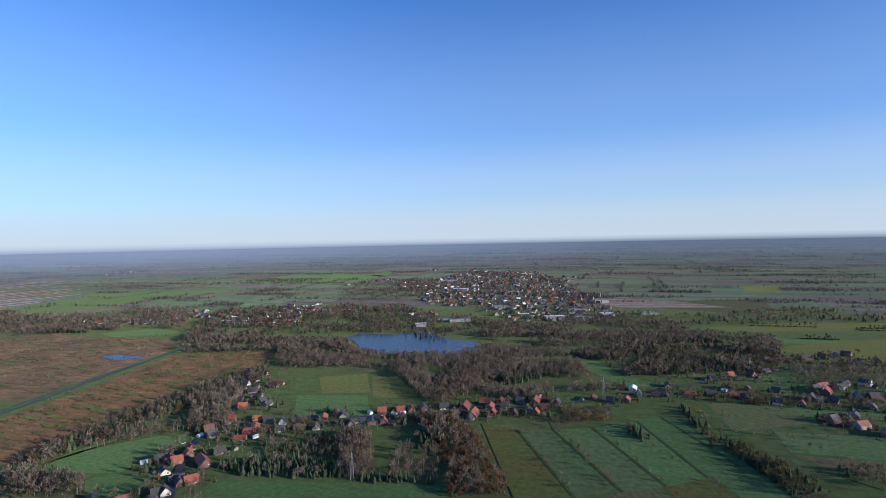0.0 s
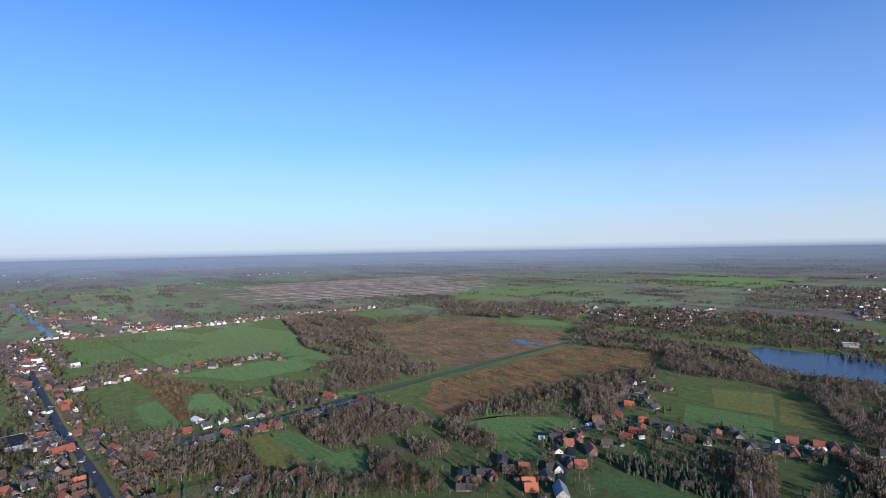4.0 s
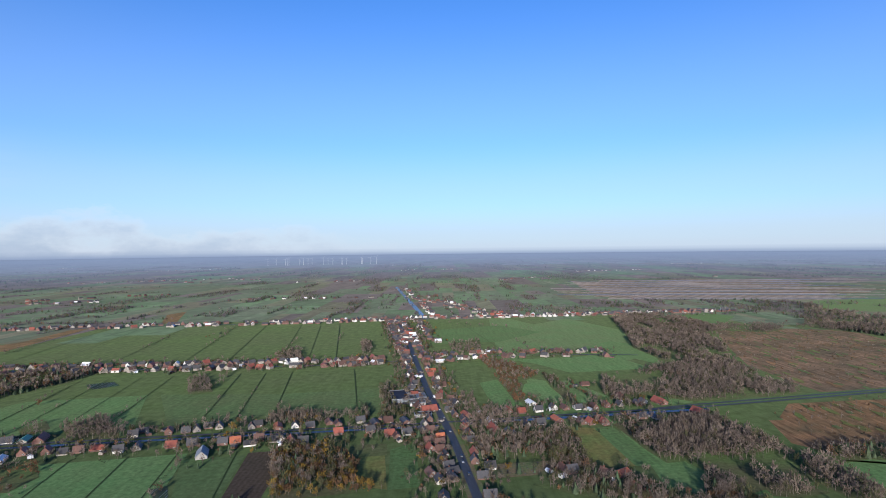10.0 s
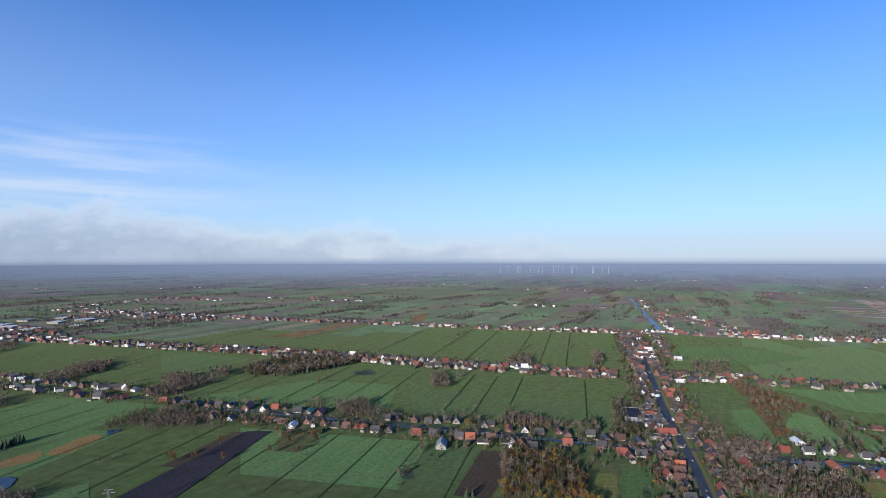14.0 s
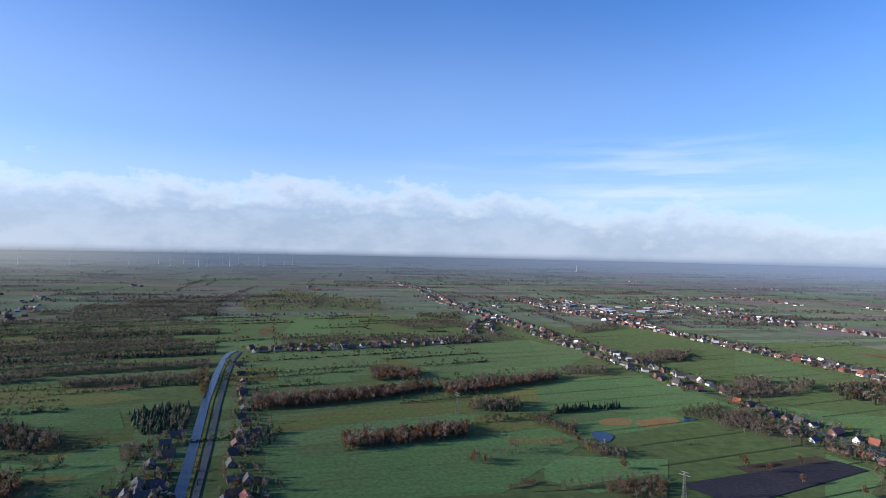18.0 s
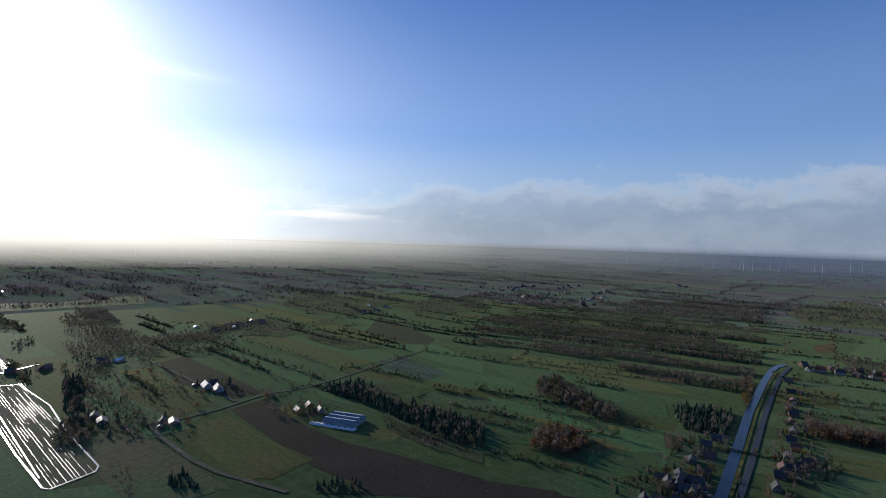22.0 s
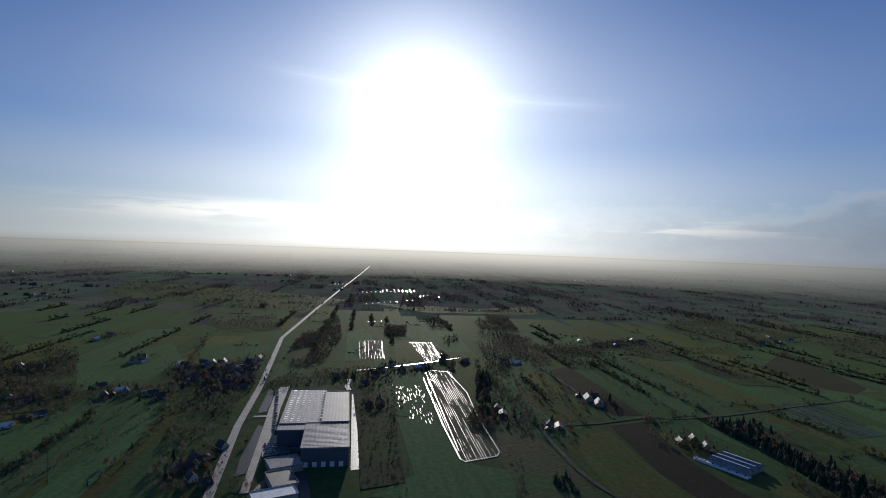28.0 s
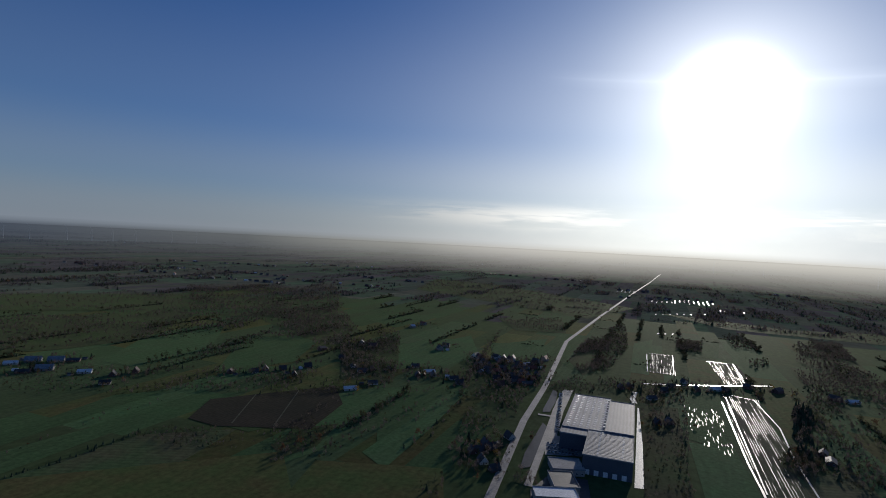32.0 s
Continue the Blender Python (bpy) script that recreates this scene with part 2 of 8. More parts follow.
G = {}
for key, args in {
    "ground": dict(grain=0.13, colour=(0.055, 0.086, 0.032), sheen=0.06, rough=0.8, spec=0.004, other=(0.058, 0.078, 0.036), scale=0.006, fine=0.09),
    "pasture": dict(grain=0.13, colour=(0.062, 0.108, 0.046), sheen=0.06, rough=0.8, spec=0.004, other=(0.070, 0.097, 0.046), scale=0.014, fine=0.2, vary=0.2),
    "lush": dict(grain=0.13, colour=(0.062, 0.122, 0.048), sheen=0.06, rough=0.8, spec=0.004, other=(0.068, 0.112, 0.048), scale=0.02, fine=0.25, vary=0.2),
    "meadow": dict(grain=0.13, colour=(0.074, 0.099, 0.034), sheen=0.06, rough=0.8, spec=0.004, other=(0.099, 0.084, 0.035), scale=0.02, fine=0.22, vary=0.2),
    "mown": dict(colour=(0.070, 0.106, 0.045), sheen=0.06, rough=0.8, spec=0.004, other=(0.104, 0.084, 0.051), scale=0.013, fine=0.2, wave=(78, 5.0, 0.08), vary=0.08),
    "stubble": dict(grain=0.13, colour=(0.128, 0.113, 0.039), sheen=0.06, rough=0.8, spec=0.004, other=(0.096, 0.104, 0.035), scale=0.02, fine=0.25, vary=0.2),
    "plough": dict(colour=(0.050, 0.036, 0.032), sheen=0.06, rough=0.8, spec=0.004, other=(0.036, 0.028, 0.027), scale=0.02, fine=0.3, wave=(13, 4.0, 0.1)),
    "murky": dict(colour=(0.034, 0.033, 0.034), other=(0.026, 0.026, 0.028), rough=0.4, spec=0.08, scale=0.05, fine=0.4),
    "wet_plough": dict(colour=(0.046, 0.040, 0.044), other=(0.036, 0.032, 0.037), rough=0.85, spec=0.05, scale=0.02, fine=0.3, wave=(13, 3.0, 0.12)),
    "heath": dict(grain=0.34, colour=(0.176, 0.098, 0.056), sheen=0.03, spec=0.0, other=(0.084, 0.060, 0.038), scale=0.02, fine=0.16),
    "bog": dict(grain=0.36, colour=(0.166, 0.101, 0.070), sheen=0.03, spec=0.0, other=(0.082, 0.060, 0.046), scale=0.014, fine=0.1),
    "peat": dict(colour=(0.240, 0.180, 0.160), sheen=0.03, spec=0.0, other=(0.160, 0.122, 0.108), scale=0.006, fine=0.05, wave=(4, 40.0, 0.25)),
    "peat_pale": dict(colour=(0.350, 0.300, 0.290), sheen=0.03, spec=0.0, other=(0.250, 0.205, 0.195), scale=0.006, fine=0.04),
    "reed": dict(colour=(0.185, 0.118, 0.056), sheen=0.06, rough=0.8, spec=0.004, other=(0.160, 0.095, 0.045), scale=0.06, fine=0.5),
    "litter": dict(colour=(0.064, 0.058, 0.036), sheen=0.06, rough=0.8, spec=0.004, other=(0.058, 0.088, 0.034), scale=0.014, fine=0.25),
    "ribbed_roof": dict(colour=(0.125, 0.140, 0.165), other=(0.098, 0.110, 0.132), rough=0.6, spec=0.22, scale=0.05, fine=0.5, wave=(0, 3.2, 0.2)),
    "flooded": dict(colour=(0.050, 0.095, 0.036), other=(0.052, 0.060, 0.044), scale=0.03, fine=0.25, spec=0.5, rough=0.9, ruts=0.38),
    "wet_road": dict(colour=(0.070, 0.070, 0.072), other=(0.050, 0.050, 0.054), scale=0.1, fine=0.8, spec=0.5, rough=0.26),
    "wet_soil": dict(colour=(0.055, 0.070, 0.036), other=(0.060, 0.056, 0.044), scale=0.03, fine=0.4, spec=0.5, rough=0.9, ruts=0.4),
    "verge": dict(colour=(0.070, 0.095, 0.045), sheen=0.06, rough=0.8, spec=0.004, other=(0.111, 0.081, 0.057), scale=0.05, fine=0.4),
    "asphalt": dict(colour=(0.050, 0.052, 0.058), other=(0.040, 0.042, 0.047), rough=0.62, spec=0.25, scale=0.06, fine=1.2),
    "paving": dict(colour=(0.230, 0.215, 0.190), other=(0.170, 0.160, 0.145), rough=0.6, scale=0.06, fine=0.6),
    "track": dict(colour=(0.140, 0.125, 0.100), sheen=0.06, rough=0.8, spec=0.004, other=(0.085, 0.085, 0.060), scale=0.08, fine=0.5),
    "water": dict(colour=(0.008, 0.022, 0.047), other=(0.007, 0.017, 0.035), rough=0.2, spec=0.22, scale=0.02, fine=0.5, bump=0.35),
    "ditch": dict(colour=(0.040, 0.062, 0.024), other=(0.052, 0.072, 0.030), rough=0.95, spec=0.05, scale=0.05, fine=0.5),
    # from here to far_land, base colours are greyed and blued to imitate haze
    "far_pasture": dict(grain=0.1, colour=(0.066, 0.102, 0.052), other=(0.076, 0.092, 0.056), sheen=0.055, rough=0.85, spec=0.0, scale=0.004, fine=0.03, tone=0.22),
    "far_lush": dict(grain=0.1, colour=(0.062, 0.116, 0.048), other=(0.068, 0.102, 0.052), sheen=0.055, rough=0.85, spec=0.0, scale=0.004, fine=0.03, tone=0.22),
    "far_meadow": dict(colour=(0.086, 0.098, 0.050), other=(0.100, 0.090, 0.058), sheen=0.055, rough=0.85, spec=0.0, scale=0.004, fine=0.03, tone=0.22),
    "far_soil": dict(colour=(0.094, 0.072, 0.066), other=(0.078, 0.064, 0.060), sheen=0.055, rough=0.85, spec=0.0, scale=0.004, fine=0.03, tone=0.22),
    "hazed_green": dict(colour=(0.070, 0.100, 0.088), other=(0.080, 0.100, 0.098), sheen=0.1, rough=0.85, spec=0.0, scale=0.0022, fine=0.02, tone=0.24),
    "hazed_brown": dict(colour=(0.088, 0.084, 0.094), other=(0.078, 0.080, 0.090), sheen=0.1, rough=0.85, spec=0.0, scale=0.0022, fine=0.02, tone=0.24),
    # far twigs carry the haze too, as a paler, bluer base colour
    "hazed_twig": dict(colour=(0.120, 0.126, 0.148), other=(0.100, 0.106, 0.128), scale=0.004, fine=0.05, tone=0.25, spec=0.1, thin=0.3),
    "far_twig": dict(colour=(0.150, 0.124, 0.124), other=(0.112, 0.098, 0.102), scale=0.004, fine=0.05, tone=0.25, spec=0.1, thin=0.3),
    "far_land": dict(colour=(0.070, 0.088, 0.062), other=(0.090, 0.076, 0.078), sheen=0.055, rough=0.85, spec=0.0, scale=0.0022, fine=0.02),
    "twig": dict(colour=(0.190, 0.148, 0.118), other=(0.128, 0.102, 0.084), scale=0.012, fine=0.3, tone=0.2, spec=0.1, thin=0.3),
    "birch": dict(colour=(0.158, 0.130, 0.100), other=(0.108, 0.078, 0.060), scale=0.02, fine=0.3, tone=0.3, spec=0.1, thin=0.3),
    "rust": dict(colour=(0.150, 0.082, 0.042), other=(0.110, 0.068, 0.040), scale=0.03, fine=0.3, tone=0.35, spec=0.1, thin=0.35),
    "gold": dict(colour=(0.220, 0.135, 0.030), other=(0.145, 0.100, 0.030), scale=0.03, fine=0.3, tone=0.35, spec=0.1, thin=0.35),
    "fir": dict(colour=(0.034, 0.056, 0.030), other=(0.046, 0.062, 0.034), scale=0.03, fine=0.3, tone=0.4, spec=0.15),
    "olive": dict(colour=(0.080, 0.078, 0.036), other=(0.060, 0.060, 0.032), scale=0.03, fine=0.3, tone=0.35, spec=0.1, thin=0.3),
    "trunk": dict(colour=(0.150, 0.125, 0.105), other=(0.080, 0.066, 0.056), scale=0.4, fine=1.2, tone=0.3),
    "tile_red": dict(colour=(0.235, 0.070, 0.047), other=(0.178, 0.056, 0.041), rough=0.6, scale=0.3, fine=2.0, vary=0.25, bump=0.2),
    "tile_orange": dict(colour=(0.335, 0.108, 0.054), other=(0.270, 0.088, 0.048), rough=0.6, scale=0.3, fine=2.0, vary=0.2, bump=0.2),
    "tile_dark": dict(colour=(0.046, 0.046, 0.050), other=(0.064, 0.060, 0.060), rough=0.58, spec=0.28, scale=0.3, fine=2.0, vary=0.3, bump=0.2),
    "tile_brown": dict(colour=(0.110, 0.058, 0.044), other=(0.080, 0.048, 0.040), rough=0.6, scale=0.3, fine=2.0, vary=0.3, bump=0.2),
    "brick_wall": dict(colour=(0.150, 0.084, 0.068), other=(0.112, 0.064, 0.054), scale=0.4, fine=3.0, vary=0.25),
    "pale_wall": dict(colour=(0.281, 0.250, 0.218), other=(0.218, 0.195, 0.172), scale=0.3, fine=2.0, vary=0.2),
    "white_wall": dict(colour=(0.540, 0.520, 0.485), other=(0.440, 0.425, 0.400), scale=0.3, fine=1.5, vary=0.12),
    "frame": dict(colour=(0.760, 0.760, 0.740), other=(0.700, 0.700, 0.690), rough=0.5),
    "glass": dict(colour=(0.030, 0.036, 0.044), other=(0.022, 0.026, 0.032), rough=0.08, spec=0.6),
    "door_wood": dict(colour=(0.120, 0.070, 0.045), scale=1.0, fine=4.0, vary=0.4),
    "soot_brick": dict(colour=(0.160, 0.070, 0.050), scale=1.0, fine=4.0),
    "sheet_metal": dict(colour=(0.200, 0.220, 0.245), other=(0.165, 0.185, 0.210), rough=0.6, spec=0.2, scale=0.05, fine=0.5, wave=(0, 1.4, 0.08)),
    "blue_metal": dict(colour=(0.078, 0.090, 0.115), other=(0.064, 0.075, 0.098), rough=0.5, spec=0.3, scale=0.1, fine=1.0),
    "white_metal": dict(colour=(0.660, 0.670, 0.680), other=(0.560, 0.570, 0.590), rough=0.65, spec=0.2, scale=0.1, fine=0.8),
    "green_metal": dict(colour=(0.080, 0.260, 0.190), other=(0.070, 0.220, 0.160), rough=0.5, scale=0.2, fine=1.0),
    "concrete": dict(colour=(0.330, 0.320, 0.300), other=(0.250, 0.240, 0.230), scale=0.08, fine=0.9),
    "steel": dict(colour=(0.420, 0.430, 0.440), rough=0.45, metal=0.6, scale=0.5, fine=2.0),
    "tar_roof": dict(colour=(0.034, 0.040, 0.058), other=(0.026, 0.030, 0.044), rough=0.85, spec=0.08, scale=0.1, fine=0.8),
    "puddle": dict(colour=(0.040, 0.044, 0.040), other=(0.030, 0.034, 0.032), rough=0.44, spec=0.5, scale=0.2, fine=1.0),
    "dome": dict(colour=(0.700, 0.720, 0.740), other=(0.600, 0.620, 0.650), rough=0.16, spec=0.6, scale=0.5, fine=2.0),
    "car_paint": dict(colour=(0.300, 0.310, 0.330), other=(0.280, 0.290, 0.310), rough=0.25, spec=0.5, vary=0.9),
    "rubber": dict(colour=(0.020, 0.020, 0.021), rough=0.8),
    "hedge": dict(colour=(0.036, 0.056, 0.024), other=(0.052, 0.060, 0.030), scale=0.05, fine=0.6, tone=0.35, spec=0.1),
}.items():
    G[key] = material(key, **args)

# ---- ways to build ----
EYE, NEAR_RIM, FAR_RIM = 180.0, 3000.0, 5010.0


def far(x, y):
    """Where a spot of the plan stands: beyond 3 km the land draws together and rises to the horizon, shaped to fit the
    camera's view. Gives x, y, z and the scale.
    """
    d = math.hypot(x, y)
    if d > 20000:
        x, y, d = x * 20000 / d, y * 20000 / d, 20000.0
    if d <= NEAR_RIM:
        return x, y, 0.0, 1.0
    r = NEAR_RIM + (FAR_RIM - NEAR_RIM) * (1 - NEAR_RIM / d)
    return x * r / d, y * r / d, EYE * (1 - r / d), r / d


def thing(name, label, category, group="", at=None, kind=""):
    ob = tagged(new(name), label, category, group, kind)
    if at is not None:
        ob.matrix_basis = at
    return ob


def mesh_of(name, verts, faces, mats, index=None):
    me = bpy.data.meshes.new(name)
    me.from_pydata(verts, [], faces)
    for m in mats:
        me.materials.append(G[m])
    if index is not None:
        me.polygons.foreach_set("material_index", index)
    me.update()
    return me


def part(name, data, parent, label="", at=None):
    ob = new(name, data)
    ob.parent = parent
    if at is not None:
        ob.matrix_basis = at
    if label:
        ob["label"] = label
    return ob


def box(x0, y0, z0, x1, y1, z1):
    v = [(x, y, z) for z in (z0, z1) for x, y in ((x0, y0), (x1, y0), (x1, y1), (x0, y1))]
    return v, [(3, 2, 1, 0), (4, 5, 6, 7), (0, 1, 5, 4), (1, 2, 6, 5), (2, 3, 7, 6), (3, 0, 4, 7)]


def boxes(*several):
    V, F = [], []
    for b in several:
        v, f = box(*b)
        F += [tuple(i + len(V) for i in q) for q in f]
        V += v
    return V, F


LAYER, RIBBON = [0.036], [0.0]


def patch(name, mat, pts, label, category="field", kind="structure", lift=None):
    """A flat piece of land or water within an outline."""
    bm = bmesh.new()
    if lift is None:
        LAYER[0] += 0.0015
        lift = LAYER[0]
    vs = []
    n = len(pts)
    for i in range(n):
        (x0, y0), (x1, y1) = pts[i], pts[(i + 1) % n]
        steps = 1 if max(math.hypot(x0, y0), math.hypot(x1, y1)) < NEAR_RIM else 4
        for k in range(steps):
            X, Y, Z, s = far(x0 + (x1 - x0) * k / steps, y0 + (y1 - y0) * k / steps)
            vs.append(bm.verts.new((X, Y, Z + lift)))
    face = bm.faces.new(vs)
    face.normal_update()
    if face.normal.z < 0:
        face.normal_flip()
    bmesh.ops.triangulate(bm, faces=[face])
    me = bpy.data.meshes.new(name)
    bm.to_mesh(me)
    bm.free()
    me.materials.append(G[mat])
    return tagged(new(name, me), label, category, kind=kind)


def ribbon(name, mat, pts, width, label, category, lift=0.5, kind="structure", cuts=1):
    """A strip of even width along a line: a road, a canal, a ditch."""
    pts = [Vector(p) for p in pts]
    V, F = [], []
    for i, p in enumerate(pts):
        a, b = pts[max(i - 1, 0)], pts[min(i + 1, len(pts) - 1)]
        side = Vector((-(b - a).y, (b - a).x)).normalized() * width / 2
        for q in (p + side, p - side):
            X, Y, Z, s = far(*q)
            V.append((X, Y, Z + lift + RIBBON[0]))
    RIBBON[0] = (RIBBON[0] + 0.003) % 0.06
    F = [(2 * i, 2 * i + 1, 2 * i + 3, 2 * i + 2) for i in range(len(pts) - 1)]
    me = mesh_of(name, V, F, [mat])
    return tagged(new(name, me), label, category, kind=kind)


# trees as loose triangles: an array of corners and, for each triangle, 0 for wood and 1 for crown
RNG = np.random.default_rng(7)


def unit(v):
    return v / np.maximum(np.linalg.norm(v, axis=-1, keepdims=True), 1e-6)


def slivers(centres, ways, length, width, out=None):
    """Long thin triangles that stand for bundles of twigs or leaves; their flat sides look out of the crown."""
    n = len(centres)
    side = unit(np.cross(ways, RNG.normal(size=(n, 3)) if out is None else unit(out) + RNG.normal(size=(n, 3)) * 0.45))
    ln = length * RNG.uniform(0.6, 1.35, (n, 1))
    wd = width * RNG.uniform(0.6, 1.4, (n, 1))
    foot = centres - ways * ln * 0.5
    return np.stack([foot - side * wd * 0.5, foot + side * wd * 0.5, centres + ways * ln * 0.5], 1)


def spike(p, q, r0, sides=3):
    """A tapered limb from p to q."""
    p, q = np.array(p, float), np.array(q, float)
    way = unit(q - p)
    a = unit(np.cross(way, (0.3, 0.9, 0.2)))
    b = np.cross(way, a)
    ring = [p + r0 * (math.cos(2 * math.pi * i / sides) * a + math.sin(2 * math.pi * i / sides) * b) for i in range(sides)]
    return np.array([[ring[i], ring[(i + 1) % sides], q] for i in range(sides)])


def bare_tree(height, spread, twigs, length, width, limbs=5, base=0.3, up=0.5):
    """A trunk, limbs and a crown of twig bundles gathered into uneven clumps."""
    wood = [spike((0, 0, 0), (RNG.normal(0, 0.3), RNG.normal(0, 0.3), height * 0.93), 0.022 * height, 4 if limbs > 3 else 3)]
    middle, half = height * (1 + base) / 2, height * (1 - base) / 2
    hearts = []
    for i in range(limbs):
        a = i * 2.4 + RNG.uniform(0, 1)
        z = height * RNG.uniform(base * 0.8, 0.6)
        rr = spread * RNG.uniform(0.5, 0.95)
        tip = (rr * math.cos(a), rr * math.sin(a), min(z + height * RNG.uniform(0.15, 0.35), height * 0.92))
        wood.append(spike((0, 0, z), tip, 0.009 * height))
        hearts.append(tip)
    hearts.append((0, 0, height * 0.82))
    hearts = np.array(hearts)
    pick = hearts[RNG.integers(0, len(hearts), twigs)]
    c = pick + RNG.normal(size=(twigs, 3)) * np.array([spread * 0.33, spread * 0.33, half * 0.36])
    c[:, 2] = np.clip(c[:, 2], height * base * 0.75, height * 1.02)
    out = c - np.array([0, 0, middle - half * 0.6])
    ways = unit(unit(out) + np.array([0, 0, up]) + RNG.normal(size=(twigs, 3)) * 0.35)
    crown = slivers(c, ways, length, width, out)
    wood = np.concatenate(wood)
    return np.concatenate([wood, crown]), np.concatenate([np.zeros(len(wood), int), np.ones(len(crown), int)])


def fir_tree(height, spread, tiers, sides):
    wood = spike((0, 0, 0), (0, 0, height * 0.9), 0.02 * height)
    tris = []
    for k in range(tiers):
        z0 = height * (0.06 + 0.8 * k / tiers)
        r = spread * (1 - k / tiers) ** 0.85 + 0.25
        z1 = min(z0 + height * 1.5 / tiers, height)
        turn = RNG.uniform(0, 6.28)
        for i in range(sides):
            a, b = turn + 2 * math.pi * i / sides, turn + 2 * math.pi * (i + 0.95) / sides
            ra, rb = r * RNG.uniform(0.75, 1.2), r * RNG.uniform(0.75, 1.2)
            tris.append([(ra * math.cos(a), ra * math.sin(a), z0 + RNG.uniform(-0.4, 0.3)), (rb * math.cos(b), rb * math.sin(b), z0 + RNG.uniform(-0.4, 0.3)), (0, 0, z1)])
    tris = np.array(tris, float)
    return np.concatenate([wood, tris]), np.concatenate([np.zeros(len(wood), int), np.ones(len(tris), int)])


def bush(height, spread, n, size):
    a, u = RNG.uniform(0, 6.28, n), RNG.uniform(0, 1, n)
    c = np.stack([spread * np.cos(a) * np.sqrt(1 - u * u) * 0.8, spread * np.sin(a) * np.sqrt(1 - u * u) * 0.8, height * (0.15 + 0.75 * u)], 1)
    ways = unit(unit(c + np.array([0, 0, 0.1])) + np.array([0, 0, 0.6]) + RNG.normal(size=(n, 3)) * 0.4)
    crown = slivers(c, ways, size, size * 0.75, c)
    return crown, np.ones(n, int)


# kinds of tree at four degrees of detail, from near to far
TREES = {}
for lod, (tw, ln, wd, lb) in enumerate(((88, 1.9, 0.58, 4), (38, 2.3, 1.1, 2), (17, 3.2, 2.1, 0), (8, 4.2, 3.2, 0))):
    wide = (0.27, 0.29, 0.42, 0.42)[lod]
    TREES["bare", lod] = [bare_tree(h, h * wide, tw, ln, wd, lb) for h in (11, 12.5, 14, 10, 15)]
    TREES["slim", lod] = [bare_tree(h, h * wide * 0.66, int(tw * 0.75), ln, wd * 0.9, lb, 0.25, 1.0) for h in (13, 15, 16, 12)]
    TREES["round", lod] = [bare_tree(h, h * wide * 1.3, int(tw * 1.1), ln * 0.9, wd * 1.35, lb, 0.14, 0.35) for h in (9, 10, 8, 11)]
    TREES["fir", lod] = [fir_tree(h, h * (0.25, 0.27, 0.3, 0.32)[lod], (7, 4, 3, 2)[lod], (8, 6, 5, 4)[lod]) for h in (10, 12, 8, 13)]
    TREES["bush", lod] = [bush(h, h * (0.75, 0.85, 1.3, 1.3)[lod], (30, 14, 9, 6)[lod], (1.0, 1.6, 2.6, 3.2)[lod]) for h in (2.2, 2.8, 3.4)]
for kind_ in ("bare", "round", "slim"):
    TREES[kind_, 4] = [(bush(h, h * 0.5, 5, h * 0.42)) for h in (9, 11, 13, 10)]
TREES["fir", 4] = [fir_tree(h, h * 0.32, 1, 4) for h in (10, 12, 8, 13)]
TREES["bush", 4] = [bush(h, h * 1.2, 4, h * 0.9) for h in (2.2, 2.8, 3.4)]
SHAPE = {"twig": "bare", "birch": "slim", "rust": "round", "gold": "round", "fir": "fir", "olive": "bare", "hedge": "bush", "far_twig": "bare", "hazed_twig": "bush"}


def tri_mesh(name, tris, index, tone, mats):
    """A mesh of loose triangles with a tone for each of them."""
    n = len(tris)
    me = bpy.data.meshes.new(name)
    me.vertices.add(3 * n)
    me.vertices.foreach_set("co", tris.astype(np.float32).ravel())
    me.loops.add(3 * n)
    me.loops.foreach_set("vertex_index", np.arange(3 * n, dtype=np.int32))
    me.polygons.add(n)
    me.polygons.foreach_set("loop_start", np.arange(0, 3 * n, 3, dtype=np.int32))
    me.polygons.foreach_set("material_index", index.astype(np.int32))
    me.attributes.new("tone", "FLOAT", "FACE").data.foreach_set("value", tone.astype(np.float32))
    for m in mats:
        me.materials.append(G[m])
    me.update()
    return me


